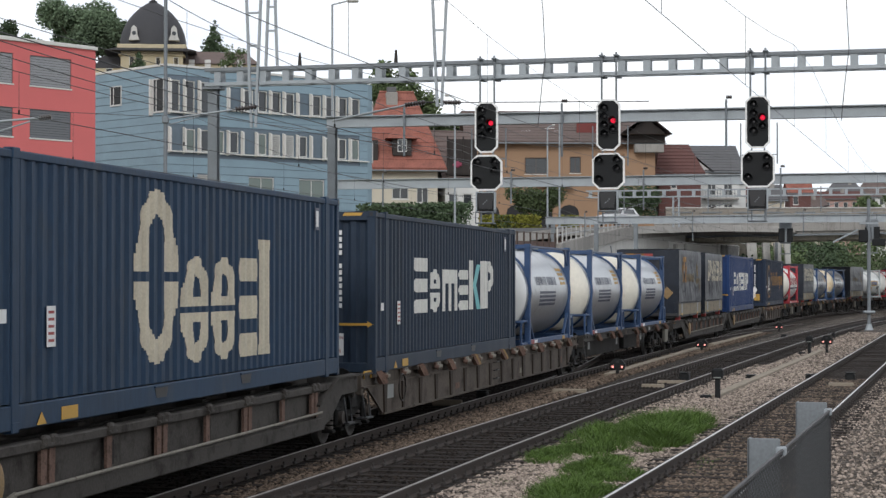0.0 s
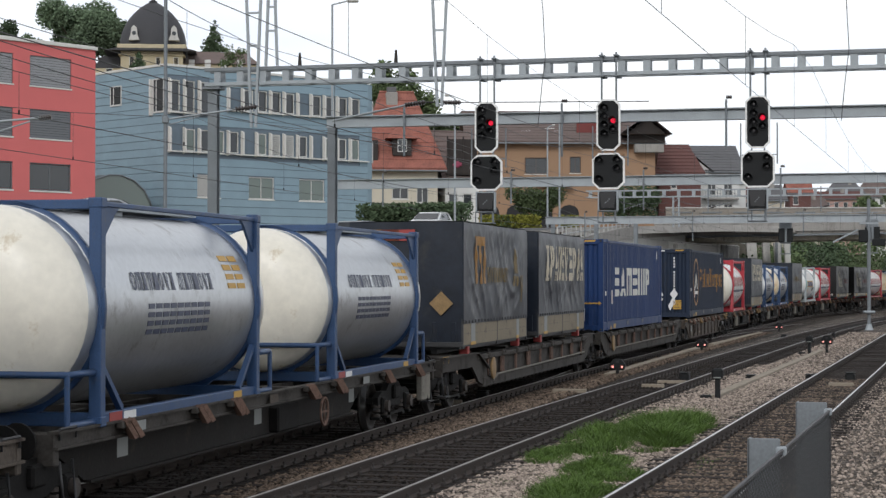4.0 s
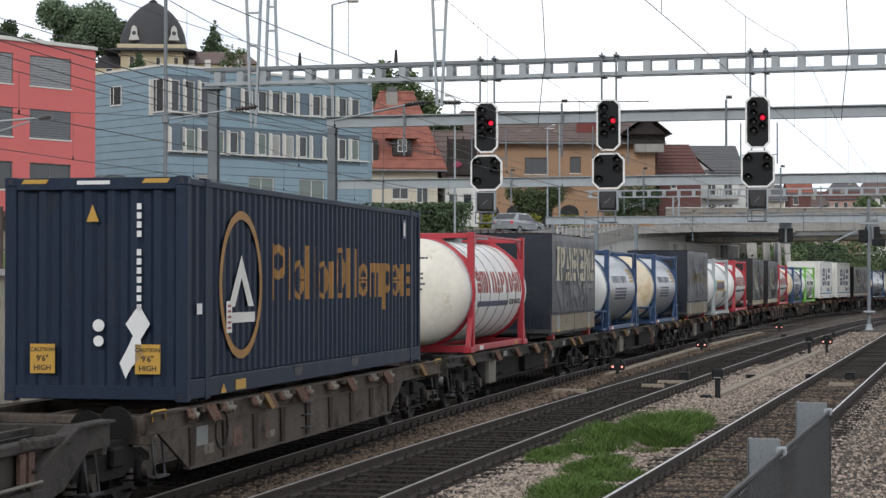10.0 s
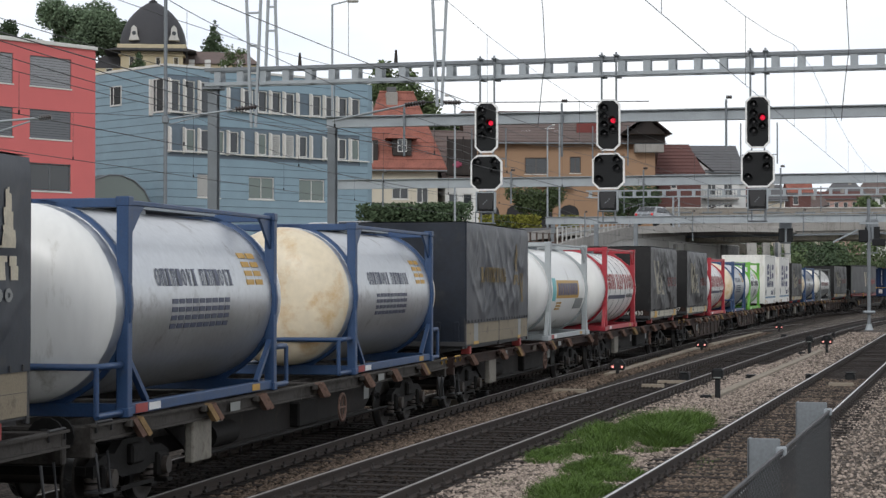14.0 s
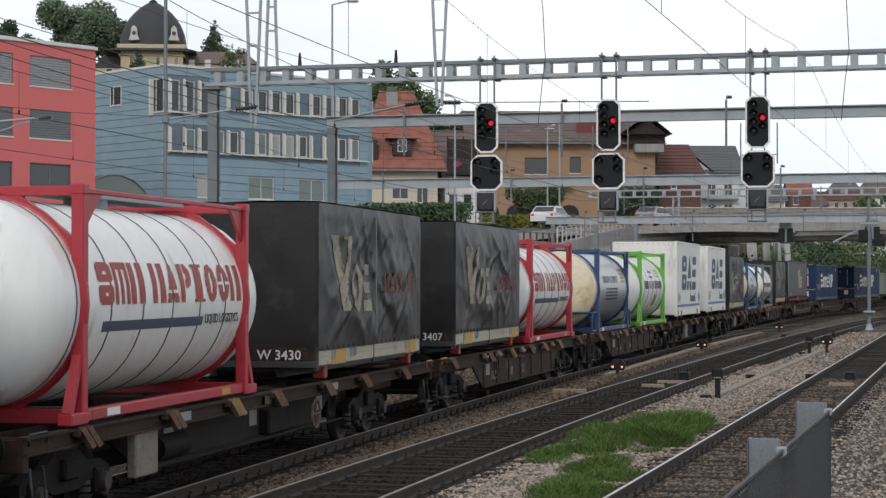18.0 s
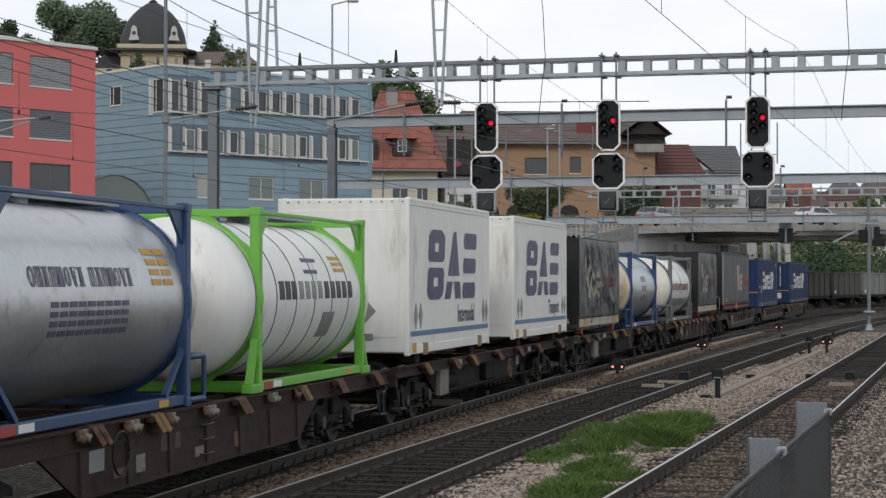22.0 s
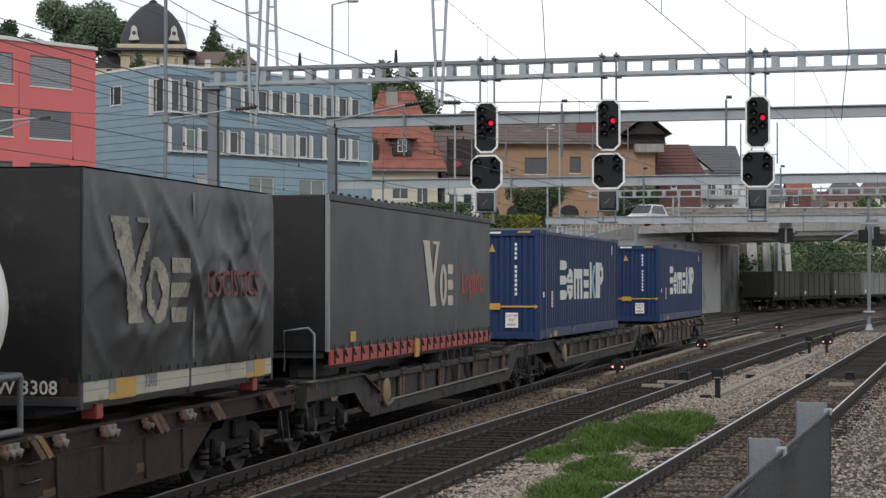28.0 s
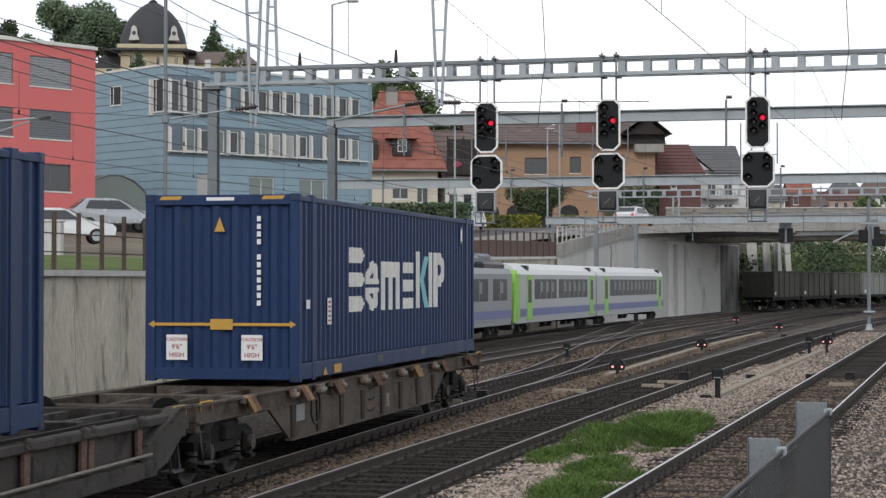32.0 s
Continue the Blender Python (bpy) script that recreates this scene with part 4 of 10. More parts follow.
        arch.add([(-3.6 + 2.9 * math.cos(a0), 0.5, 7.0 + 2.6 * math.sin(a0)), (-3.6 + 2.9 * math.cos(a1), 0.5, 7.0 + 2.6 * math.sin(a1)), (-3.6 + 2.9 * math.cos(a1), 4, 7.0 + 2.6 * math.sin(a1)), (-3.6 + 2.9 * math.cos(a0), 4, 7.0 + 2.6 * math.sin(a0))], [(0, 1, 2, 3)])
    arch.add([(-3.6 + 2.9 * math.cos(math.pi * k / 9), 0.5, 7.0 + 2.6 * math.sin(math.pi * k / 9)) for k in range(10)], [tuple(range(10))])
    part("glass_vault", arch, M["win_green"], b, "rounded glass vault")
    for k in range(4):
        r_ = [(-3.6 + (2.93 - 0.0) * math.cos(math.pi * q / 9), 0.45 + k * 1.1, 7.0 + 2.63 * math.sin(math.pi * q / 9)) for q in range(10)]
        part("vault_rib", Shape().tube(r_, 0.05), M["galv_dark"], b)
    return b


blue_building()


# ---- houses ----
def gable_house(m, W, D, base, eave, ridge, wall_mat, roof_mat, label, wins=(), over=0.6, hip=0.0, frame="win_frame", extra=None, name="house"):
    """A house with its long side to the front (-y), eaves over the wall and a pitched roof."""
    b = thing(name, m, label, "house")
    holes = [(x, z, w, h) for x, z, w, h in wins]
    part("front_wall", wall_with_holes(W, base, eave, holes, 0, 0.3), wall_mat, b)
    part("back_block", Shape().box(0.0, W, 0.6, D, base, eave), wall_mat, b)
    for x in (0.0, W - 0.3):
        part("gable_wall", Shape().prism([(0.3, base), (D, base), (D, eave), (0.3, eave)] if hip else [(0.3, base), (D, base), (D, eave), (D / 2, ridge - 0.3), (0.3, eave)], "x", x, x + 0.3), wall_mat, b)
    rf = Shape()
    o = over
    sl = (ridge - eave) / (D / 2)
    z_o = eave - o * sl
    top_v = [(-o + hip, D / 2, ridge), (W + o - hip, D / 2, ridge)]
    th = 0.22
    for y_e, sgn in ((-o, 1), (D + o, -1)):
        a = [(-o, y_e, z_o), (W + o, y_e, z_o), top_v[1], top_v[0]]
        rf.add(a + [(x, y, z + th) for x, y, z in a], [(0, 1, 2, 3), (4, 5, 6, 7), (0, 1, 5, 4), (1, 2, 6, 5), (2, 3, 7, 6), (3, 0, 4, 7)])
    if hip:
        for x_e, tv in ((-o, top_v[0]), (W + o, top_v[1])):
            a = [(x_e, -o, z_o + th), (x_e, D + o, z_o + th), (tv[0], tv[1], tv[2] + th)]
            rf.add(a, [(0, 1, 2)])
    part("roof", rf, roof_mat, b)
    n = int((D / 2 + o) / 0.55)
    for k in range(n):  # tile courses on the front slope
        f0 = k / n
        x0 = -o + hip * f0
        y0, z0 = -o + f0 * (D / 2 + o), z_o + f0 * (ridge - z_o) + th
        part("tile_course", Shape().beam((x0, y0 + 0.02, z0 + 0.03), (W - x0, y0 + 0.02, z0 + 0.03), 0.12, 0.05), roof_mat, b)
    for k, (x, z, w, h) in enumerate(wins):
        window(b, x, z, w, h, 0.08, frame, bars=(2, 1) if w > 0.8 else (1, 1))
    part("gutter", Shape().rod((-o, -o - 0.06, z_o + 0.02), (W + o, -o - 0.06, z_o + 0.02), 0.08, 6), M["galv_dark"], b)
    part("ridge_cap", Shape().rod((top_v[0][0], D / 2, ridge + th), (top_v[1][0], D / 2, ridge + th), 0.12, 6), roof_mat, b)
    return b


h1 = gable_house(pose(-6.4, 165.0, 0, 0, 0, 8), 6.0, 9.0, 6.5, 13.0, 19.0, M["plaster_cream"], M["tile_red"], "cream house with a steep red clay tile roof and dormer", wins=[(2.1, 9.7, 1.4, 1.2), (4.2, 9.4, 1.0, 1.6)], over=0.7, hip=2.2)
dm = part("dormer", Shape().box(2.15, 3.75, -0.1, 2.2, 12.75, 14.35), M["wood_dark"], h1, m=pose(0, 0, 0.65))
part("dormer_roof", Shape().add([(1.55, -0.5, 14.2), (4.35, -0.5, 14.2), (2.95, 0.4, 15.6), (2.95, 3.0, 15.6), (1.55, 3.0, 14.2), (4.35, 3.0, 14.2)], [(0, 1, 2), (0, 2, 3, 4), (1, 5, 3, 2), (0, 4, 5, 1)]), M["tile_red"], dm)
part("dormer_window", Shape().box(2.55, 3.35, -0.16, -0.11, 13.05, 14.15), M["win_frame"], dm)
for i in range(2):
    for j in range(2):
        part("pane", Shape().box(2.62 + i * 0.36, 2.92 + i * 0.36, -0.18, -0.165, 13.13 + j * 0.5, 13.55 + j * 0.5), M["win_glass"], dm)
part("chimney", Shape().bbox(2.0, 3.0, 3.6, 4.4, 17.6, 19.15, 0.05).bbox(2.1, 2.9, 3.7, 4.3, 19.15, 19.6, 0.05, 1), [M["concrete"], M["tile_grey"]], h1)
part("side_dormer", Shape().bbox(-0.6, 0.9, -0.2, 1.5, 12.2, 14.7, 0.05).box(-0.45, 0.1, -0.3, -0.19, 12.6, 14.2, 1), [M["wood_dark"], M["cream_fin"]], h1)

h2 = gable_house(pose(0.2, 168.0, 0, 0, 0, 14), 3.0, 10.0, 6.5, 11.8, 15.8, M["plaster_white"], M["tile_brown"], "white house wing with a dark timber balcony", wins=[(0.3, 9.0, 0.8, 1.3), (1.6, 9.0, 0.8, 1.3)], over=0.4)
bal = part("balcony", Shape().box(0.0, 2.9, -0.6, -0.5, 12.0, 13.0).box(0.0, 2.9, -0.6, 0.2, 11.9, 12.05), M["wood_dark"], h2, "dark timber balcony")
part("balcony_back", Shape().box(0.2, 2.8, -0.15, -0.05, 12.0, 15.0), M["wood_dark"], h2)
for k in range(3):
    part("balcony_post", Shape().bbox(0.0 + k * 1.4, 0.12 + k * 1.4, -0.62, -0.5, 12.0, 15.2, 0.01), M["wood_dark"], h2)
part("flower_box", Shape().bbox(0.5, 0.75, -0.8, -0.62, 12.6, 12.9, 0.08).bbox(0.72, 1.1, -0.84, -0.62, 12.5, 13.05, 0.1).bbox(1.1, 1.3, -0.78, -0.62, 12.62, 12.95, 0.08), plain("pink_flowers", (0.32, 0.06, 0.11), 0.8), h2, "pink flowers hanging on the balcony")

h3 = gable_house(pose(3.0, 190.0, 0, 0, 0, 3), 17.8, 11.0, 8.0, 16.6, 19.5, M["plaster_orange"], M["tile_brown"], "orange apartment house with brown roof and arched ground floor",
                 wins=[(1.2, 13.2, 0.9, 1.7), (5.0, 13.2, 2.2, 1.6), (9.4, 13.3, 1.1, 1.6), (15.2, 13.2, 1.1, 1.7), (1.2, 10.3, 0.8, 1.5)], over=0.9, frame="win_brown")
for k, x in enumerate((4.8, 7.2, 8.0)):
    part("skylight", Shape().bbox(x, x + 0.9, -0.05 + 0.5 * (k == 1), 0.75 + 0.5 * (k == 1), 16.75 + 0.3 * (k == 1), 16.95 + 0.3 * (k == 1), 0.02), M["white_rim"], h3, "pale skylight", m=pose(0, 1.4, 0.6))
part("red_awning", Shape().box(10.2, 14.2, 1.0, 1.1, 17.0, 18.6), M["letter_rust"], h3, "red awning on the roof terrace")
part("gable_bay", Shape().box(14.6, 17.6, -1.4, 0.0, 8.0, 15.2), M["plaster_orange"], h3)
part("bay_balcony", Shape().bbox(15.5, 18.3, -2.4, -1.4, 15.2, 16.0, 0.04), M["concrete"], h3, "concrete balcony")
part("bay_roof", Shape().add([(14.0, -2.2, 17.0), (19.2, -2.2, 17.0), (16.8, -2.2, 18.9), (14.0, 5, 17.0), (19.2, 5, 17.0), (16.8, 5, 18.9)], [(0, 2, 5, 3), (1, 4, 5, 2), (0, 3, 4, 1)]), M["tile_brown"], h3)
part("bay_gable", Shape().prism([(15.0, 16.2), (18.6, 16.2), (18.6, 17.2), (16.8, 18.6), (15.0, 17.2)], "y", -1.2, -1.0), M["wood_dark"], h3, "dark timber gable")
for k in range(4):
    x = 0.6 + k * 2.6
    pts = [(x, 8.0), (x + 1.9, 8.0), (x + 1.9, 9.4)] + [(x + 0.95 + 0.95 * math.cos(a), 9.4 + 0.8 * math.sin(a)) for a in (0.5, 1.0, 1.57, 2.14, 2.64)] + [(x, 9.4)]
    # Flat sheet on the wall, coloured as the shade within an arch.
    part("arch_opening", Shape().prism(pts, "y", -0.06, -0.01), M["dark_inside"], h3, "near-black arched sheet for the shade of an opening")
part("lower_awning", Shape().bbox(6.0, 9.5, -1.2, 0, 12.0, 12.15, 0.02), M["dark_inside"], h3)

h4 = gable_house(pose(21.6, 195.0, 0, 0, 0, 0), 4.2, 9.0, 8.0, 13.6, 16.4, M["tile_maroon"], M["tile_maroon"], "dark red shingled house", wins=[(1.2, 13.6 - 1.6, 0.6, 1.1)], over=0.4, hip=1.0)
h5 = gable_house(pose(23.0, 201.0, 0, 0, 0, 2), 7.6, 9.0, 8.0, 14.2, 16.7, M["plaster_white"], M["tile_grey"], "white house with a grey tiled roof and a small gable", wins=[(0.9, 11.6, 0.9, 1.2), (2.6, 11.6, 0.9, 1.4), (4.3, 11.6, 0.9, 1.6), (6.0, 11.6, 0.9, 1.6), (2.6, 9.2, 0.9, 1.5), (4.3, 9.2, 0.9, 1.5), (6.0, 9.2, 0.9, 1.5)], over=0.5)
part("balcony", Shape().bbox(3.9, 7.4, -1.0, 0.0, 11.1, 11.3, 0.02), M["concrete"], h5)
for k in range(12):
    part("baluster", Shape().box(3.95 + k * 0.3, 4.0 + k * 0.3, -0.98, -0.93, 11.3, 12.1), M["galv_dark"], h5)
part("balcony_rail", Shape().rod((3.9, -0.95, 12.12), (7.4, -0.95, 12.12), 0.04, 6), M["galv_dark"], h5)
part("cross_gable", Shape().prism([(1.6, 13.4), (4.4, 13.4), (4.4, 14.2), (3.0, 15.3), (1.6, 14.2)], "y", -0.5, 2.5), M["plaster_white"], h5, "small white cross gable")
part("cross_gable_roof", Shape().add([(1.1, -0.9, 13.95), (3.0, -0.9, 15.5), (4.9, -0.9, 13.95), (1.1, 3.0, 13.95), (3.0, 3.0, 15.5), (4.9, 3.0, 13.95)], [(0, 1, 4, 3), (1, 2, 5, 4)]), M["tile_grey"], h5)
rg = random.Random(12)
ROOFS = {"tile_brown": "a brown tiled roof", "tile_grey": "a grey tiled roof", "tile_red": "a red tiled roof", "tile_maroon": "a maroon tiled roof"}
WALLS = {"plaster_white": "white", "plaster_cream": "cream", "plaster_pink": "pink", "tile_maroon": "dark red", "plaster_yellow": "ochre"}
for x, y, W, ev, rd, wm, rm, hp in (
    (28.0, 215, 5.4, 13.7, 14.9, "plaster_white", "tile_grey", 0.0), (34.6, 238, 4.2, 13.0, 14.5, "plaster_pink", "tile_maroon", 0.8), (39.2, 243, 3.4, 12.9, 14.6, "plaster_cream", "tile_grey", 0.0),
    (53.4, 300, 3.2, 16.4, 18.3, "tile_maroon", "tile_red", 0.0), (64.6, 340, 8.4, 17.1, 18.2, "plaster_pink", "tile_maroon", 0.0), (74.0, 372, 6.4, 19.4, 21.6, "plaster_white", "tile_grey", 1.6),
    (82.4, 385, 9.0, 19.6, 22.6, "plaster_white", "tile_brown", 2.0), (57.0, 312, 4.5, 14.6, 16.0, "plaster_cream", "tile_brown", 0.0)):
    n_w = max(1, int((W - 0.6) / 1.5))
    ws = [(0.5 + (W - 0.6) / n_w * i, zz, 0.8, 1.3) for i in range(n_w) for zz in (ev - 1.9, ev - 4.4)]
    hs = gable_house(pose(x, y, 0, 0, 0, rg.uniform(-5, 5)), W, 7, 5.0, ev, rd, M[wm], M[rm], WALLS[wm] + " town house with " + ROOFS[rm], wins=ws, over=0.4, hip=hp)
    part("chimney", Shape().bbox(W * 0.6, W * 0.6 + 0.6, 2.4, 3.0, rd - 0.6, rd + 0.7, 0.04), M["concrete"], hs)

# ---- villa with a domed roof on the hill ----
vl = thing("domed_villa", pose(-43.4, 290.0, 0, 0, 0, 6), "ochre villa with a dark slate dome roof on the hill", "villa")
part("tower", Shape().bbox(-4.6, 4.6, 0, 9, 26, 37.6, 0.1), M["plaster_yellow"], vl)
part("cornice", Shape().bbox(-5.1, 5.1, -0.5, 9.5, 37.2, 38.0, 0.12).bbox(-4.9, 4.9, -0.3, 9.3, 36.3, 36.6, 0.05), M["plaster_yellow"], vl, "moulded cornice")
prof = [(38.0, 5.0), (39.0, 4.95), (40.2, 4.7), (41.3, 4.25), (42.3, 3.65), (43.2, 2.9), (44.0, 2.0), (44.6, 1.1), (44.85, 0.55), (44.9, 0.001)]
dome = Shape().lathe(prof, "z", 16, c=(0, 4.5))
part("dome", dome, M["slate"], vl, "dark slate dome")
part("finial", Shape().lathe([(44.8, 0.5), (45.0, 0.7), (45.2, 0.3), (45.9, 0.2), (46.5, 0.001)], "z", 10, c=(0, 4.5)), M["slate"], vl)
for x in (-2.6, 3.3):
    part("dome_dormer", Shape().prism([(x - 0.8, 38.6), (x + 0.8, 38.6), (x + 0.5, 39.4), (x + 0.4, 40.4), (x, 40.8), (x - 0.4, 40.4), (x - 0.5, 39.4)], "y", -0.6, 1.5).rod((x, -0.65, 39.6), (x, -0.6, 39.6), 0.32, 10, m=1), [M["concrete_pale"], M["win_glass"]], vl, "carved stone dormer")
part("skirt_roof", Shape().prism([(-7.0, 36.95), (6.6, 36.95), (5.2, 37.3), (-5.2, 37.3)], "y", -1.4, 9.6), M["slate"], vl, "dark skirt roof below the dome")
for x in (-3.3, -2.3, 0.6, 3.2):
    window(vl, x, 34.6, 0.75, 1.5, -0.02, "win_frame", sill=None)
part("wing", Shape().bbox(4.6, 15.5, 2, 9, 26, 35.4, 0.1), M["plaster_yellow"], vl)
part("wing_roof", Shape().add([(4.4, 1.5, 35.4), (16, 1.5, 35.4), (14.0, 4.5, 37.4), (4.4, 4.5, 37.6), (4.4, 9, 35.4), (16, 9, 35.4)], [(0, 1, 2, 3), (3, 2, 5, 4), (1, 5, 2)]), M["tile_brown"], vl)
for k in range(4):
    part("roof_dormer", Shape().bbox(5.4 + k * 2.4, 6.3 + k * 2.4, 1.6, 3.2, 34.6, 36.0, 0.05), M["win_frame"], vl)
part("left_wing", Shape().bbox(-8.5, -4.6, 2, 9, 26, 34.6, 0.1).prism([(-8.7, 34.6), (-4.6, 34.6), (-4.6, 36.2), (-7.4, 36.4)], "y", 2, 9, 1), [M["plaster_yellow"], M["slate"]], vl)
window(vl, -6.9, 33.0, 1.0, 1.6, 1.98, "win_frame", sill=None)


# ---- trees ----
def leaves(blobs, count, size, rg):
    sh = Shape()
    tot = sum(r[3] ** 2 for r in blobs)
    for bx, by, bz, br in blobs:
        for _ in range(int(count * br * br / tot)):
            d = Vector((rg.gauss(0, 1), rg.gauss(0, 1), rg.gauss(0, 0.85))).normalized() * br * (rg.uniform(0.55, 1.08) if rg.random() < 0.8 else rg.uniform(0.1, 0.6))
            p = Vector((bx, by, bz)) + d
            s = size * rg.uniform(0.6, 1.4)
            a = Vector((rg.uniform(-1, 1), rg.uniform(-1, 1), rg.uniform(-0.6, 0.6))).normalized()
            b_ = a.cross(Vector((rg.uniform(-1, 1), rg.uniform(-1, 1), rg.uniform(-1, 1)))).normalized()
            sh.add([p - a * s, p + b_ * s * 0.5, p + a * s, p - b_ * s * 0.5], [(0, 1, 2, 3)])
    return sh


def tree(x, y, z, h, r, leaf, label, seed, size=0.35, count=3500, conifer=False):
    rg = random.Random(seed)
    t = thing("tree", pose(x, y, z), label, "tree")
    if conifer:
        blobs = [(rg.uniform(-0.2, 0.2) * r, rg.uniform(-0.2, 0.2) * r, h * (0.2 + 0.78 * k / 8), r * (1.05 - 0.95 * k / 8) * rg.uniform(0.8, 1.15)) for k in range(9)]
    else:
        blobs = [(rg.uniform(-0.75, 0.75) * r, rg.uniform(-0.6, 0.6) * r, h * rg.uniform(0.42, 0.88), r * rg.uniform(0.28, 0.5)) for _ in range(13)]
    tr = Shape().rod((0, 0, -1), (0.1, 0, h * 0.45), 0.05 * h * 0.5, 8, 0.03 * h * 0.5)
    for bx, by, bz, br in blobs[:8]:
        tr.rod((0.05, 0, h * 0.3), (bx, by, bz), 0.012 * h, 5, 0.004 * h)
    part("trunk", tr, M["bark"], t)
    cr = part("crown", leaves(blobs, count, size, rg), M[leaf], t, "uneven leafy crown")
    return t


tree(-60.0, 325, 36, 13.4, 7.2, "leaf_hill_haze", "large green broadleaf tree on the hill", 1, 0.3, 20000)
tree(-56.5, 320, 34, 12.2, 5.0, "leaf_hill_haze", "green broadleaf tree behind the villa", 2, 0.3, 12000)
tree(-69.3, 330, 36, 8.4, 3.0, "leaf_hill_haze", "low green tree on the hill", 3, 0.3, 5000)
tree(-72.0, 315, 36, 9.0, 3.2, "leaf_dark", "dark green broadleaf tree on the hill", 13, 0.3, 5000)
tree(-35.5, 300, 34, 8.8, 2.4, "leaf_dark", "dark conifer beside the villa", 4, 0.3, 2600, True)
tree(-30.5, 285, 31, 6.5, 2.0, "leaf", "thin young tree on the hill", 5, 0.22, 700)
tree(-44.5, 284, 32, 4.6, 1.3, "leaf_dark", "dark yew before the villa", 6, 0.25, 900, True)
tree(-12.5, 260, 17, 11.0, 4.5, "leaf", "broadleaf tree behind the houses", 7, 0.35, 3000)
tree(-5.2, 255, 19.6, 12.0, 4.2, "leaf", "broadleaf tree behind the tiled roof", 8, 0.35, 6000)
tree(1.5, 262, 17, 9.0, 4.0, "leaf", "broadleaf tree behind the houses", 9, 0.35, 2500)
tree(7.6, 163, 7.2, 3.4, 2.3, "leaf", "rounded green bush tree by the road", 10, 0.12, 9000)
tree(16.4, 172, 7.4, 3.6, 2.6, "leaf_dark", "dark spreading tree above the bridge", 11, 0.12, 9000)
tree(73.5, 332, 8.5, 9.4, 3.4, "leaf", "round green tree by the far houses", 14, 0.3, 2600)
for k in range(9):
    x, y, _ = on(YARD, 196 + k * 15, -14.5 - (k % 3) * 2.0)
    tree(x, y, 4.5, rg.uniform(3.4, 5.0), rg.uniform(2.0, 3.0), "leaf" if k % 2 else "leaf_dark", "green tree on the bank beside the far tracks", 30 + k, 0.3, 1500)


def hedge(x0, y0, x1, y1, z, h, d, leaf, label, seed, count=5000, size=0.1, name="hedge"):
    rg = random.Random(seed)
    sh = Shape()
    for _ in range(count):
        f = rg.random()
        p = Vector((x0 + (x1 - x0) * f, y0 + (y1 - y0) * f, z)) + Vector((rg.uniform(-d, d) / 2, rg.uniform(-d, d) / 2, h * (rg.random() ** 0.6) * (1 + 0.08 * math.sin(f * 40))))
        a = Vector((rg.uniform(-1, 1), rg.uniform(-1, 1), rg.uniform(-1, 1))).normalized() * size
        b_ = a.cross(Vector((rg.uniform(-1, 1), rg.uniform(-1, 1), rg.uniform(-1, 1)))).normalized() * size * 0.7
        sh.add([p - a, p + b_, p + a, p - b_], [(0, 1, 2, 3)])
    return solid(name, sh, M[leaf], Matrix(), label, "hedge", kind="")


hedge(-5.0, 128, 1.2, 126, 5.6, 2.1, 1.6, "leaf_dark", "clipped dark green hedge above the wall", 1, 7000, 0.13)
for k, (x, w) in enumerate(((3.6, 0.6), (5.2, 0.7), (6.4, 0.4), (4.4, 0.5), (9.2, 0.4))):
    hedge(x - w, 143, x + w, 143, 6.4, 1.1, 0.9, "leaf_yellow" if k != 3 else "leaf", "yellow flowering shrub by the road", 50 + k, 900, 0.12, name="shrub")

for k in range(8):
    p0, p1 = on(YARD, 172 + k * 18, -11.4), on(YARD, 188 + k * 18, -11.4)
    hedge(p0[0], p0[1], p1[0], p1[1], -0.2, 5.2 + (k % 3) * 0.8, 1.6, "leaf" if k % 2 else "leaf_dark", "wild green shrubs on the bank beside the far tracks", 70 + k, 1500, 0.2, name="shrub")

for k in range(7):
    p0, p1 = on(LINE_3, 182 + k * 17, -13.5), on(LINE_3, 198 + k * 17, -13.5)
    hedge(p0[0], p0[1], p1[0], p1[1], -0.2, 6.2 + (k % 3) * 0.9, 2.4, "leaf_dark" if k % 2 else "leaf", "wild green shrubs on the bank beside the far tracks", 90 + k, 2200, 0.2, name="shrub")

# ---- retaining wall ----
rw = thing("retaining_wall", Matrix(), "stained concrete retaining wall beside the tracks", "wall", kind="structure")
for s in range(-24, 96, 3):
    w0, w1 = wall_off(s), wall_off(s + 3)
    v, vs = [], []
    for ss, w in ((s + 0.012, w0), (s + 2.988, w1)):
        top = upper(ss, 0)
        for o, z in ((w, BED - 0.3), (w - 0.1, top - 0.12), (w - 0.5, top - 0.12), (w - 0.5, BED - 0.3)):
            x, y, _ = on(YARD, ss, o)
            vs.append((x, y, z))
    part("wall_panel", Shape().add(vs, [(0, 1, 5, 4), (1, 2, 6, 5), (2, 3, 7, 6), (3, 0, 4, 7), (0, 3, 2, 1), (4, 5, 6, 7)]), M["concrete_stain"], rw)
    vs = []
    for ss, w in ((s, w0), (s + 3, w1)):
        top = upper(ss, 0)
        for o, z in ((w + 0.06, top - 0.12), (w + 0.06, top + 0.04), (w - 0.6, top + 0.04), (w - 0.6, top - 0.12)):
            x, y, _ = on(YARD, ss, o)
            vs.append((x, y, z))
    part("coping", Shape().add(vs, [(0, 1, 5, 4), (1, 2, 6, 5), (2, 3, 7, 6), (3, 0, 4, 7), (0, 3, 2, 1), (4, 5, 6, 7)]), M["concrete_pale"], rw)
fn = thing("fence", Matrix(), "rusty steel post and rail fence on the wall", "fence")
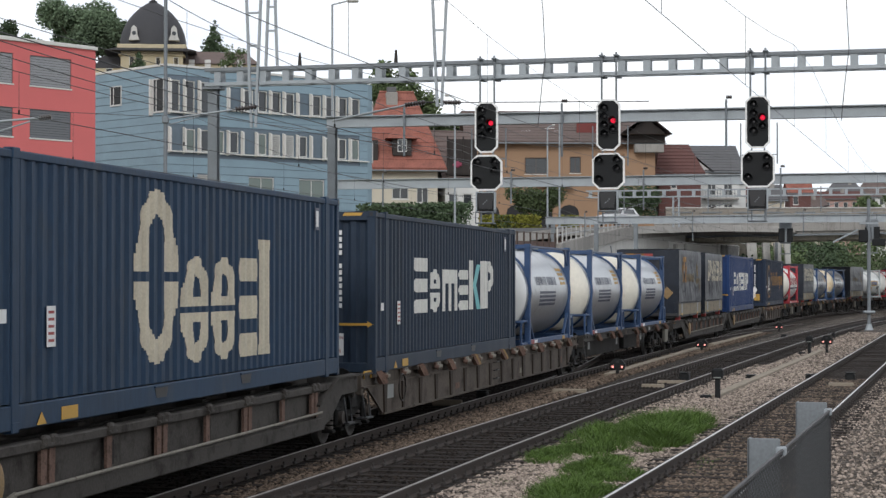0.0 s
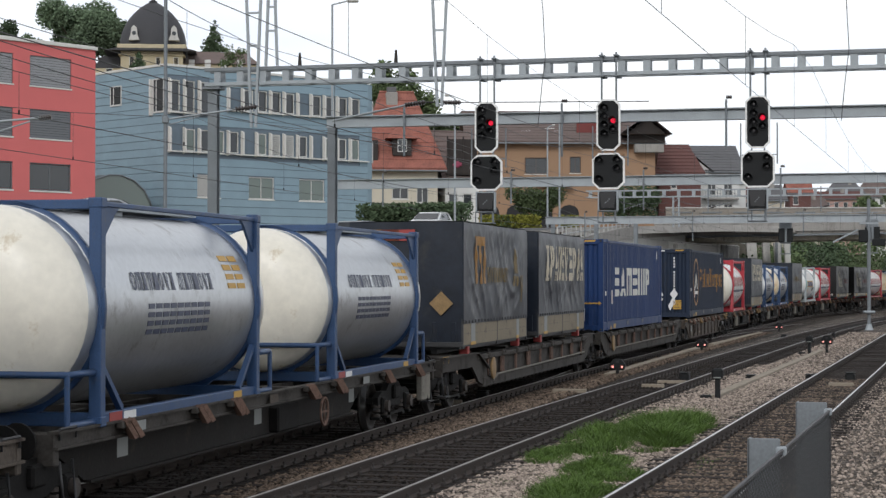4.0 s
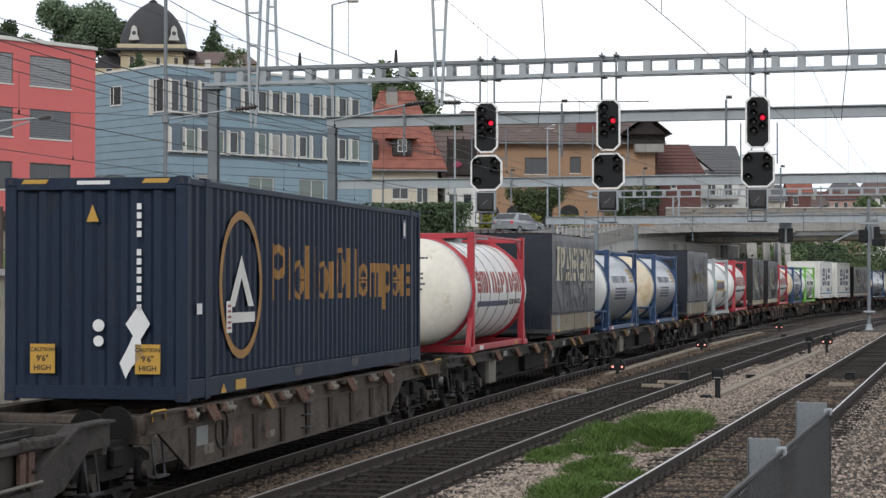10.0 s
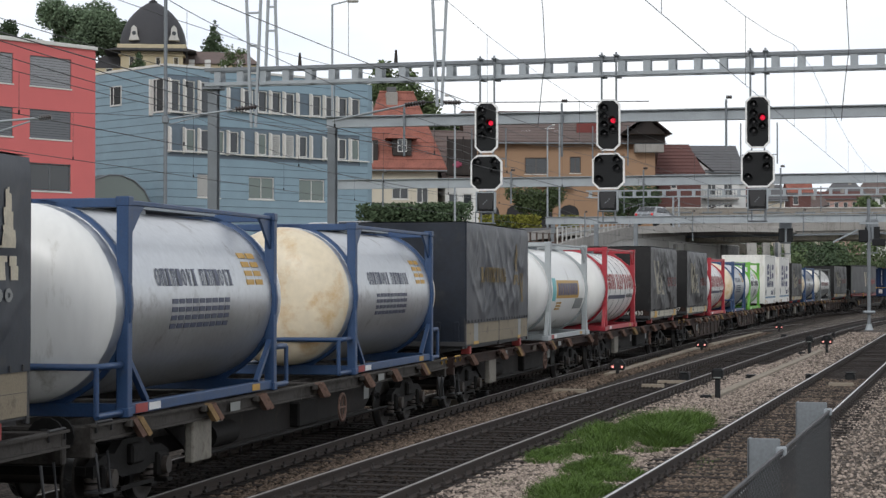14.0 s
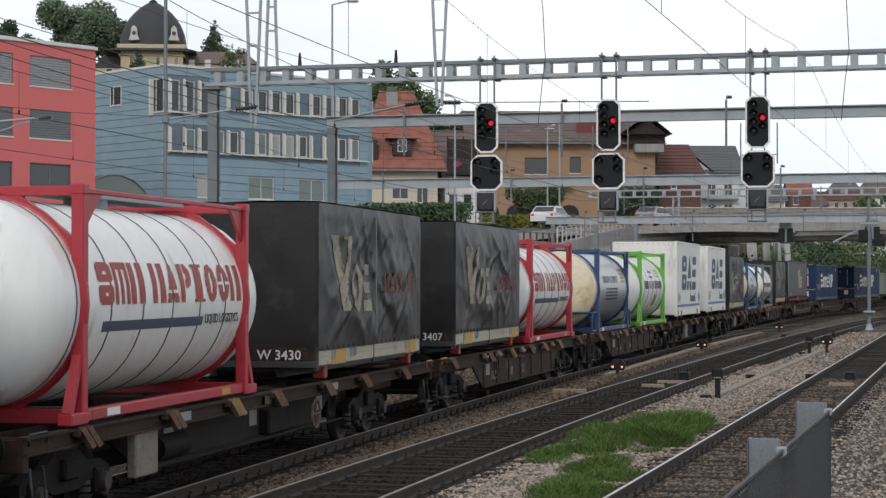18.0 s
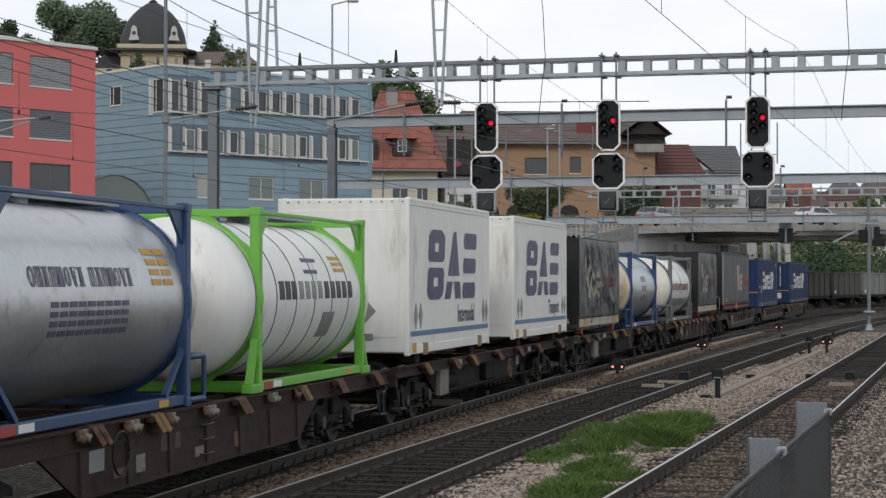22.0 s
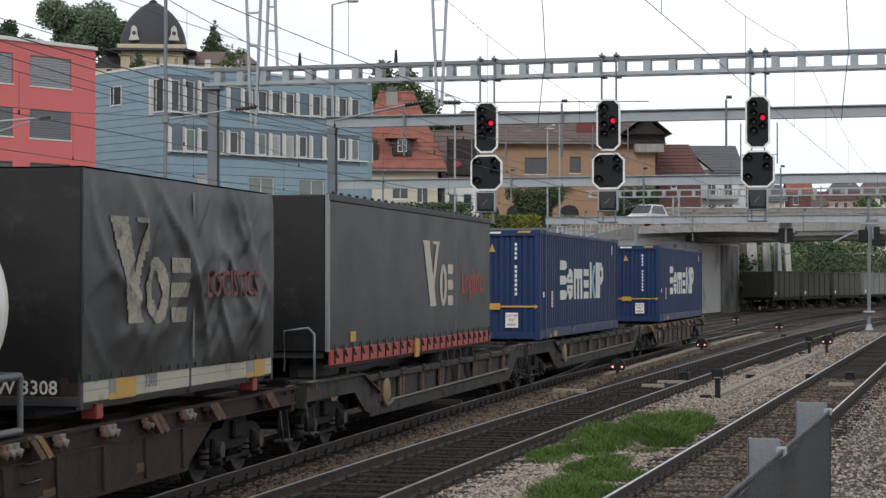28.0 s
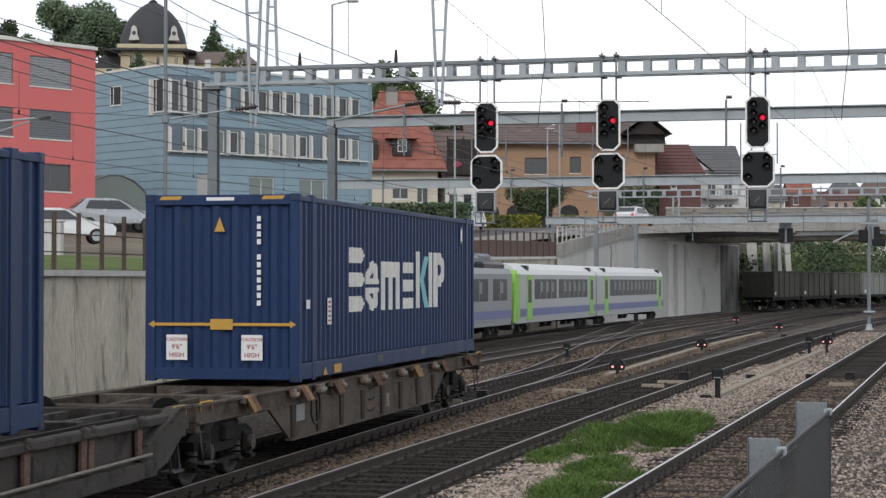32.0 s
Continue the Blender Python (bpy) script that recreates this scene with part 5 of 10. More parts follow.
for k in range(40):
    s = -24 + k * 1.52
    if s > 68:
        break
    x, y, h_ = on(YARD, s, wall_off(s) - 0.25)
    z = upper(s, 0)
    part("fence_post", Shape().bbox(-0.05, 0.05, -0.05, 0.05, -0.1, 1.55, 0.008), M["rust_post"], fn, m=pose(x, y, z, 0, 0, -math.degrees(h_)))
    if s < 66:
        x2, y2, _ = on(YARD, s + 1.52, wall_off(s + 1.52) - 0.25)
        for zz in (0.5, 0.98):
            part("fence_rail", Shape().rod((x, y, z + zz), (x2, y2, upper(s + 1.52, 0) + zz), 0.02, 6), M["rust_post"], fn)
gv = Shape()
gpts = []
for s in range(-24, 70, 4):
    for o in (-0.62, -5.0):
        x, y, _ = on(YARD, s, wall_off(s) + o)
        gpts.append((x, y, upper(s, -o) + (0.38 if o < -1 else 0.04)))
k = len(gpts) // 2
gv.add(gpts, [(2 * i, 2 * i + 1, 2 * i + 3, 2 * i + 2) for i in range(k - 1)])
solid("grass_verge", gv, M["grass"], Matrix(), "mown grass strip behind the wall", "grass", kind="structure")
sf = thing("fence", Matrix(), "rust-brown sheet metal fence along the road", "fence")
for k in range(16):
    s = 72 + k * 1.9
    x, y, h_ = on(YARD, s, wall_off(s) - 0.2)
    z = upper(s, 0)
    part("fence_post", Shape().bbox(-0.05, 0.05, -0.05, 0.05, 0, 1.5, 0.008), M["rust_post"], sf, m=pose(x, y, z, 0, 0, -math.degrees(h_)))
    if k < 15:
        x2, y2, _ = on(YARD, s + 1.9, wall_off(s + 1.9) - 0.2)
        z2 = upper(s + 1.9, 0)
        part("sheet", Shape().add([(x, y, z), (x2, y2, z2), (x2, y2, z2 + 0.95), (x, y, z + 0.95), (x - 0.03, y + 0.03, z), (x2 - 0.03, y2 + 0.03, z2), (x2 - 0.03, y2 + 0.03, z2 + 0.95), (x - 0.03, y + 0.03, z + 0.95)], [(0, 1, 2, 3), (4, 5, 6, 7), (0, 1, 5, 4), (3, 2, 6, 7)]), M["rust_sheet"], sf)
        part("fence_rail", Shape().rod((x, y, z + 1.45), (x2, y2, z2 + 1.45), 0.025, 6), M["rust_post"], sf)

# ---- ramp and road bridge ----
rp = thing("ramp_wall", Matrix(), "pale concrete ramp wall with a parapet rising to the bridge", "wall", kind="structure")
for s in range(97, 145, 3):
    for name_, dz0, dz1, off_, mm in (("wall_panel", None, 0.0, 0.0, "concrete_pale"), ("parapet", -0.02, 0.84, 0.16, "concrete")):
        vs = []
        for ss in (s + 0.01, s + 2.99):
            w, top = wall_off(ss), upper(ss, 0)
            z0, z1 = (BED - 0.3 if dz0 is None else top + dz0), top + dz1
            for o, z in ((w + off_, z0), (w + off_, z1), (w - 0.4, z1), (w - 0.4, z0)):
                x, y, _ = on(YARD, ss, o)
                vs.append((x, y, z))
        part(name_, Shape().add(vs, [(0, 1, 5, 4), (1, 2, 6, 5), (2, 3, 7, 6), (3, 0, 4, 7), (0, 3, 2, 1), (4, 5, 6, 7)]), M[mm], rp)
    rise = [1.05 - 0.9 * min(1, (q - 97) / 27) for q in (s, s + 1.5, s + 3)]
    if s < 124:
        for q in (0, 1):
            x, y, _ = on(YARD, s + 1.5 * q, wall_off(s) - 0.1)
            z = upper(s + 1.5 * q, 0) + 0.84
            part("rail_post", Shape().bbox(x - 0.05, x + 0.05, y - 0.05, y + 0.05, z - 0.02, z + rise[q], 0.01), M["concrete_pale"], rp)
        x, y, _ = on(YARD, s, wall_off(s) - 0.1)
        x2, y2, _ = on(YARD, s + 3, wall_off(s + 3) - 0.1)
        for f in (0.5, 1.0):
            part("hand_rail", Shape().rod((x, y, upper(s, 0) + 0.84 + rise[0] * f), (x2, y2, upper(s + 3, 0) + 0.84 + rise[2] * f), 0.035, 6), M["galv"], rp)
part("cable_pipe", Shape().tube([on(YARD, 111.5, -11.75)[:2] + (5.2,), on(YARD, 111.8, -11.75)[:2] + (4.7,), on(YARD, 111.6, -11.75)[:2] + (4.2,), on(YARD, 111.6, -11.75)[:2] + (0.3,)], 0.05, 6), M["galv_dark"], rp, "hanging dark cable")

bx_, by_, bh_ = on(YARD, 146.0, -14.0)
BR = pose(bx_, by_, 0, 0, 0, -math.degrees(bh_))
br = thing("road_bridge", BR, "wide concrete road bridge over the tracks on a curved abutment", "bridge", kind="structure")
SLOPE = 0.012
part("deck", Shape().prism([(-1.0, 6.65), (62, 7.4), (62, 7.75), (-1.0, 7.0)], "y", 0.0, 9.0), M["concrete"], br, "bridge deck slab")
# Added strip that draws the shadow line below the slab edge.
part("edge_beam", Shape().prism([(-1.0, 6.47), (62, 7.22), (62, 7.4), (-1.0, 6.65)], "y", 0.05, 0.5), M["galv_dark"], br, "dark strip for the shadow line under the deck edge")
for k in range(3):
    part("girder", Shape().prism([(-1.0, 6.1), (62, 6.85), (62, 7.4), (-1.0, 6.65)], "y", 1.2 + k * 3.1, 1.65 + k * 3.1), M["concrete_stain"], br)
for k in range(21):
    x0, x1 = -1 + k * 3.0 + 0.02, -1 + (k + 1) * 3.0
    z0, z1 = 6.85 + (x0 + 1) * SLOPE, 6.85 + (x1 + 1) * SLOPE
    for y in (-0.25, 9.0):
        part("parapet", Shape().prism([(x0, z0), (x1, z1), (x1, z1 + 0.86), (x0, z0 + 0.86)], "y", y, y + 0.25), M["concrete"], br)
        part("coping", Shape().prism([(x0, z0 + 0.86), (x1, z1 + 0.86), (x1, z1 + 0.95), (x0, z0 + 0.95)], "y", y - 0.04, y + 0.29), M["concrete_pale"], br)
    if x0 < 26:
        part("rail_post", Shape().bbox(x0 + 0.6, x0 + 0.68, -0.16, -0.08, z0 + 0.95, z0 + 1.5, 0.01), M["galv"], br)
        part("hand_rail", Shape().rod((x0, -0.12, z0 + 1.5), (x1, -0.12, z1 + 1.5), 0.03, 6), M["galv"], br)
pts = [on(YARD, s, o)[:2] for s, o in ((136.8, -12.1), (139.0, -11.75), (144.5, -11.2), (148, -10.75), (151, -10.3), (154, -9.95), (157, -9.75), (160, -9.7), (161.5, -10.2), (161.8, -16.0), (136.8, -16.0))]
ab = part("abutment", Shape().prism(pts, "z", -0.4, 6.05), M["concrete_abutment"], br, "curved pale concrete abutment with darker patches", m=BR.inverted())
# Darker stretch at the far end of the abutment face, a separate piece.
dark_face = [on(YARD, s, o + 0.03)[:2] for s, o in ((152.0, -10.18), (154, -9.95), (157, -9.75), (159.6, -9.7))]
part("soot_stain", Shape().prism(dark_face + [on(YARD, 157, -10.3)[:2], on(YARD, 153, -10.5)[:2]], "z", -0.3, 6.0), M["dark_face"], br, "darker, uneven part of the concrete face", m=BR.inverted())
for s, w in ((138.4, 0.45), (141.2, 0.2)):
    x, y, h_ = on(YARD, s, -11.78 + (s - 139) * 0.1)
    part("pilaster", Shape().bbox(-0.3, 0.16, -w, w, -0.4, 5.85, 0.03), M["concrete_pale"], br, m=BR.inverted() @ pose(x, y, 0, 0, 0, -math.degrees(h_)))
for k in range(2):
    x, y, _ = on(YARD, 146 + k * 9, 16.0)
    part("pier", Shape().beam((x, y, -0.4), (x, y, 6.9), 0.7, 0.7), M["concrete_pale"], br, m=BR.inverted())

vd = thing("viaduct", Matrix(), "second road deck behind the bridge with a beige wall, on slanted piers", "viaduct", kind="structure")
for k in range(18):
    x0 = 21.5 + k * 3.0
    part("wall_panel", Shape().bbox(x0 + 0.01, x0 + 2.99, 188.0, 188.3, 6.7, 9.75, 0.01), M["beige_wall"], vd)
    part("coping", Shape().bbox(x0, x0 + 3.0, 187.92, 188.38, 9.75, 9.87, 0.02), M["concrete_pale"], vd)
    part("guard_rail", Shape().bbox(x0 + 0.5, x0 + 2.4, 187.9, 187.98, 9.3, 9.42, 0.01), M["galv_dark"], vd)
part("deck", Shape().box(30.8, 76, 188.3, 196, 6.75, 7.2), M["concrete"], vd)
for X, Y, w in ((31.7, 200, 1.0), (33.2, 200, 0.7), (35.2, 205, 0.62), (37.1, 210, 0.6)):
    part("pier", Shape().beam((X + 0.35, Y, -0.4), (X - 0.12, Y, 6.8), w, 0.9), M["concrete_pale"], vd, "pale slanted concrete pier")
# ---- the container train: parts are built in the wagon's space, +y away from the platform, +x its visible side ----
SIDE = pose(0, 0, 0, 90, 0, 90)  # lettering on the visible side: text x runs to +y, text y up
NEAR_END = pose(0, 0, 0, 90, 0, 0)


SURF = {}  # name of a thing: (surface x at y, z; step of the columns; start of the columns; step up)


def in_cell(kind, u, v, w, h, tk):
    """Whether a plain shape covers the point (u, v) of a cell w by h metres; tk is its bar."""
    a, b = u * w, v * h
    if kind in ("bar", "none"):
        return kind == "bar"
    if kind == "stack":  # three lying bars with rounded ends
        f = (v * 1.0) % 0.38
        return f < 0.24 and 0.06 * (abs(f - 0.12) / 0.12) ** 2 < u < 1 - 0.06 * (abs(f - 0.12) / 0.12) ** 2
    if kind == "comb":
        q = w * 0.2
        return v > 1 - q / h or a < q or a > w - q or abs(a - w / 2) < q / 2
    if kind == "post":  # a standing bar with a foot and a cap
        return abs(u - 0.5) < 0.3 or v < 0.08 or v > 0.92
    if kind == "twin":  # two posts
        return a < tk or a > w - tk
    if kind == "flag":
        e = ((u - 0.5) / 0.5) ** 2 + ((v - 0.68) / 0.32) ** 2
        i_ = (max(w / 2 - tk, 0.01)) / (w / 2)
        return a < tk or (v > 0.36 and a > tk * 1.3 and e < 1 and ((u - 0.5) / (0.5 * i_)) ** 2 + ((v - 0.68) / (0.32 * i_)) ** 2 > 1)
    if kind == "wedge":
        d = 0.5 - 0.5 * v * 0.86
        q = tk / w
        return abs(u - 0.5) < d and (abs(u - 0.5) > d - q or v > 0.8) and abs(v - 0.3) > 0.04
    if kind == "vee":
        d = 0.05 + 0.45 * v
        e = u - 0.5
        return (-d < e < -d + 0.36) or (d - 0.16 < e < d) or v > 0.95 and abs(e) > 0.1
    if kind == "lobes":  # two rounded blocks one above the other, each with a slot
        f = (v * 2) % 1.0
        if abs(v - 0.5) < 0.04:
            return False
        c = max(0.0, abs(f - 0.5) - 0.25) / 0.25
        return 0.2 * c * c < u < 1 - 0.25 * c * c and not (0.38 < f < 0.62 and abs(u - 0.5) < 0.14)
    # rings: whole, cut across by a slit, or open at one side
    r = ((u - 0.5) / 0.5) ** 2 + ((v - 0.5) / 0.5) ** 2
    wi, hi = max(w / 2 - tk, 0.01), max(h / 2 - tk * 0.62, 0.01)
    q = ((a - w / 2) / wi) ** 2 + ((b - h / 2) / hi) ** 2
    if r > 1:
        return False
    if kind == "slit":
        return (q > 1 or abs(b - h * 0.5) < tk * 0.42) and abs(b - h * 0.5) > tk * 0.12
    if kind == "open":
        return q > 1 and abs(v - 0.5) > 0.03
    return q > 1


def logo(parent, x, y0, y1, z0, z1, cells, material, skew=0.0, name="logo", gap=0.22, bold=0.34):
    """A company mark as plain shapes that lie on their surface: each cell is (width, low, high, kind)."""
    total = sum(c[0] for c in cells) + gap * (len(cells) - 1)
    k = (y1 - y0) / total
    hgt = z1 - z0
    fx, step, org, up = SURF.get(parent.name, (lambda y, z: x, 0.03, 0.0, 9.0))
    y = y0
    for w, lo, hi, kind in cells:
        w *= k
        p, h = z0 + lo * hgt, (hi - lo) * hgt
        tk = w * bold if w > 0.25 * h else w
        pieces, prev = [], []  # shapes, and the runs of the last column as (low, high, shape)
        step = SURF[parent.name][1] if parent.name in SURF else 0.03
        while step > w / 8:
            step /= 2
        n = max(24, min(70, int(h / 0.02)))
        reach = abs(skew) * h
        c0, c1 = math.floor((y - reach - org) / step), math.ceil((y + w + reach - org) / step)
        for c in range(c0, c1):
            ya, yb = org + c * step, org + (c + 1) * step
            ym = (ya + yb) / 2
            run_, now = None, []
            for q in range(n + 1):
                v = (q + 0.5) / n
                u = (ym - y - skew * (v - 0.5) * h) / w
                inside = q < n and 0 <= u <= 1 and in_cell(kind, u, v, w, h, tk)
                if inside and run_ is None:
                    run_ = q
                elif not inside and run_ is not None:
                    za, zb = p + h * run_ / n, p + h * q / n
                    near = [e for e in prev if e[0] < q and e[1] > run_]
                    sh = near[0][2] if near else Shape()
                    for e in near[1:]:  # two pieces meet: join them
                        if e[2] is not sh:
                            old = e[2]
                            sh.add(old.v, old.f)
                            pieces = [r_ for r_ in pieces if r_ is not old]
                            prev = [(r_[0], r_[1], sh if r_[2] is old else r_[2]) for r_ in prev]
                            now = [(r_[0], r_[1], sh if r_[2] is old else r_[2]) for r_ in now]
                    if not near:
                        pieces.append(sh)
                    m_ = max(1, math.ceil((zb - za) / up))
                    zs = [za + (zb - za) * r_ / m_ for r_ in range(m_ + 1)]
                    vs = [(fx(yy, zz) + 0.007, yy, zz) for zz in zs for yy in (ya, yb)]
                    sh.add(vs, [(2 * r_, 2 * r_ + 1, 2 * r_ + 3, 2 * r_ + 2) for r_ in range(m_)])
                    now.append((run_, q, sh))
                    run_ = None
            prev = now
        for sh in pieces:
            part(name, sh, material, parent)
        y += w + gap * k


def flutes(L, pitch, depth, x):
    """The surface of a corrugated side: for marks painted on it."""
    p = L / max(2, int(L / pitch))

    def fx(y, z):
        f = ((y + L / 2) / p + 1e-6) % 1.0
        return x - depth * float(np.interp(f, [0, 0.3, 0.5, 0.8, 1.0], [0, 0, 1, 1, 0]))
    return fx, p / 10, -L / 2, 9.0


def corrugated(L, z0, z1, pitch, depth, x, inv=1):
    """A pressed steel wall in the y-z plane, with slanted flutes."""
    sh = Shape()
    n = max(2, int(L / pitch))
    p = L / n
    pts = []
    for i in range(n):
        y = -L / 2 + i * p
        pts += [(y, 0), (y + p * 0.3, 0), (y + p * 0.5, -depth), (y + p * 0.8, -depth)]
    pts.append((L / 2, 0))
    vs = [(x + inv * d, y, z) for z in (z0, z1) for y, d in pts]
    k = len(pts)
    return sh.add(vs, [(i, i + 1, k + i + 1, k + i) for i in range(k - 1)])


def corr_end(W, z0, z1, pitch, depth, y):
    sh = corrugated(W, z0, z1, pitch, depth, 0)
    sh.v = [(b, y - a, c) for a, b, c in sh.v]
    return sh


def container(L, body, label, base=1.16, H=2.896, W=2.5, panel45=True, group="containers on the train"):
    c = thing("container", Matrix(), label, "container", group)
    h, w = L / 2, W / 2
    for e in (1, -1):
        part("side_wall", corrugated(L - 0.2, 0.30, H - 0.11, 0.272, 0.036, e * (w - 0.012), e), body, c, "corrugated steel side wall")
        part("bottom_rail", Shape().bbox(e * w - 0.06 * (e > 0) - 0.0, e * w + 0.06 * (e < 0), -h + 0.12, h - 0.12, 0.03, 0.285, 0.012), body, c, "smooth deep bottom rail")
        part("top_rail", Shape().bbox(e * w - 0.06 * (e > 0), e * w + 0.06 * (e < 0), -h + 0.12, h - 0.12, H - 0.115, H - 0.03, 0.01), body, c)
    part("end_wall", corr_end(W - 0.3, 0.2, H - 0.16, 0.28, 0.05, -h + 0.04), body, c, "corrugated front wall")
    part("door_end", Shape().box(-w + 0.1, w - 0.1, h - 0.08, h - 0.03, 0.15, H - 0.1), body, c)
    part("header", Shape().bbox(-w + 0.15, w - 0.15, -h, -h + 0.1, H - 0.17, H - 0.01, 0.01), body, c)
    part("front_sill", Shape().bbox(-w + 0.15, w - 0.15, -h, -h + 0.1, 0.03, 0.2, 0.01), body, c)
    part("roof", Shape().box(-w + 0.05, w - 0.05, -h + 0.08, h - 0.05, H - 0.05, H - 0.02), body, c)
    part("floor", Shape().box(-w + 0.05, w - 0.05, -h + 0.05, h - 0.05, 0.1, 0.16), M["dark_steel"], c)
    for ex in (-1, 1):
        for ey in (-1, 1):
            x0, y0 = (w - 0.16 if ex > 0 else -w), (h - 0.14 if ey > 0 else -h)
            part("corner_post", Shape().bbox(x0, x0 + 0.16, y0, y0 + 0.14, 0.11, H - 0.11, 0.012), body, c)
            for z in (0.0, H - 0.118):
                # The holes are thin near-black plates that paint their inner shade.
                part("corner_casting", Shape().bbox(x0 - 0.004 * (ex < 0), x0 + 0.16 + 0.004 * (ex > 0), y0 - 0.003, y0 + 0.143, z, z + 0.118, 0.01)
                     .box(x0 + 0.05, x0 + 0.11, y0 - 0.005, y0 - 0.002, z + 0.03, z + 0.09, 1).box(x0 + 0.163, x0 + 0.166, y0 + 0.04, y0 + 0.1, z + 0.03, z + 0.09, 1), [body, M["lens_dark"]], c)
    if panel45:
        for ey in (-1, 1):
            y = ey * (h - 0.78)
            part("inner_post", Shape().bbox(w - 0.03, w + 0.008, y - 0.09, y + 0.09, 0.0, H - 0.0, 0.01), body, c, "post at the forty foot position")
            for z in (0.0, H - 0.118):
                part("inner_casting", Shape().bbox(w - 0.1, w + 0.014, y - 0.09, y + 0.09, z, z + 0.118, 0.01), body, c)
    for k in (-1, 1):
        part("hazard_stripe", Shape().prism([(k * (w - 0.42) + a, H - 0.085 + b) for a, b in ((-0.19, 0), (0.15, 0), (0.19, 0.055), (-0.15, 0.055))], "y", -h - 0.004, -h - 0.001), M["sticker_yellow"], c)
    for y in (-1.7, 1.7):
        # Dark plate on the rail, painted as the shade in the fork pocket.
        part("fork_pocket", Shape().prism([(y - 0.24, 0.25), (y + 0.24, 0.25), (y + 0.18, 0.12), (y - 0.18, 0.12)], "x", w + 0.001, w + 0.005), M["lens_dark"], c)
        part("pocket_lip", Shape().bbox(w + 0.001, w + 0.02, y - 0.26, y + 0.26, 0.245, 0.27, 0.004), body, c)
    part("id_plate", Shape().box(w + 0.006, w + 0.01, h - 1.5, h - 1.28, H - 0.55, H - 0.2), M["letter_grey"], c)
    part("id_plate", Shape().box(w + 0.010, w + 0.012, h - 1.46, h - 1.32, H - 0.5, H - 0.25), M["sticker_white"], c)
    SURF[c.name] = flutes(L - 0.2, 0.272, 0.036, w - 0.012)
    c["base"] = base
    return c


def end_marks(c, L, H=2.896, W=2.5, arrow=True, squares=True):
    """Warning triangle, height arrow, notices and a column of bars on the end wall."""
    y = -L / 2 - 0.002
    part("warning_triangle", Shape().prism([(-0.12, H - 0.58), (0.05, H - 0.58), (-0.035, H - 0.36)], "y", y, y + 0.012), M["sticker_yellow"], c, "yellow warning triangle")
    rg = random.Random(3)
    z = H - 0.34
    for k in range(12):
        if k != 4:
            part("serial_bar", Shape().box(0.57, 0.63, y, y + 0.01, z - 0.085, z - 0.005), M["sticker_white"], c)
        z -= 0.118
    part("roof_stripe", Shape().box(-0.25, 0.2, y, y + 0.004, H - 0.10, H - 0.05), M["sticker_white"], c)
    if arrow:
        part("width_arrow", Shape().box(-1.12, 1.12, y, y + 0.012, 0.86, 0.905).prism([(-1.2, 0.882), (-1.1, 0.94), (-1.1, 0.825)], "y", y, y + 0.012).prism([(1.2, 0.882), (1.1, 0.94), (1.1, 0.825)], "y", y, y + 0.012), M["sticker_yellow"], c, "yellow width arrow")
        part("arrow_plate", Shape().box(-0.18, 0.18, y - 0.004, y, 0.80, 0.965), M["sticker_yellow"], c)
        for x in (-0.72, 0.5):
            nb = part("notice", Shape().box(x - 0.18, x + 0.16, y, y + 0.012, 0.33, 0.72), M["sticker_white"], c, "white caution notice")
            for z, txt, sz in ((0.645, "CAUTION", 0.075), (0.53, "9'6\"", 0.11), (0.405, "HIGH", 0.10)):
                words(txt, sz, M["bars_red"], nb, pose(x - 0.01, y - 0.003, z, 90, 0, 0))
    elif squares:
        for x in (-0.72, 0.72):
            nb = part("notice", Shape().box(x - 0.17, x + 0.17, y, y + 0.012, 0.36, 0.74), M["sticker_yellow"], c, "ochre caution notice")
            for z, txt, sz in ((0.665, "CAUTION", 0.075), (0.55, "9'6\"", 0.11), (0.43, "HIGH", 0.10)):
                words(txt, sz, M["letter_black"], nb, pose(x, y - 0.003, z, 90, 0, 0))
        part("tape_patch", Shape().prism([(0.42, 1.0), (0.6, 1.25), (0.75, 1.0), (0.62, 0.8), (0.66, 0.6), (0.5, 0.45), (0.42, 0.3), (0.34, 0.5), (0.45, 0.7), (0.52, 0.85)], "y", y, y + 0.01), M["sticker_white"], c, "torn silver tape")
        part("dot", Shape().rod((0.05, y, 0.78), (0.05, y + 0.01, 0.78), 0.07, 14).rod((0.05, y, 0.98), (0.05, y + 0.01, 0.98), 0.08, 14), M["sticker_white"], c)


def side_marks(c, L, W=2.5, near=True):
    h, w = L / 2, W / 2 + 0.007
    part("side_label", Shape().box(w, w + 0.004, -h + 1.55, -h + 1.78, 0.85, 1.28), M["sticker_white"], c, "white data panel")
    for k in range(5):
        part("data_bar", Shape().box(w + 0.004, w + 0.006, -h + 1.59, -h + 1.74, 0.9 + k * 0.075, 0.93 + k * 0.075), M["bars_red"], c)
    part("door_label", Shape().box(w, w + 0.004, -h + 0.35, -h + 0.55, 1.12, 1.26), M["sticker_white"], c)
    part("lashing_label", Shape().box(w + 0.0, w + 0.004, -h + 1.95, -h + 2.4, 0.06, 0.2), M["sticker_yellow"], c)
    part("hazard_triangle", Shape().prism([(-h + 1.3, 0.05), (-h + 1.55, 0.05), (-h + 1.42, 0.18)], "x", w + 0.003, w + 0.007), M["sticker_yellow"], c)


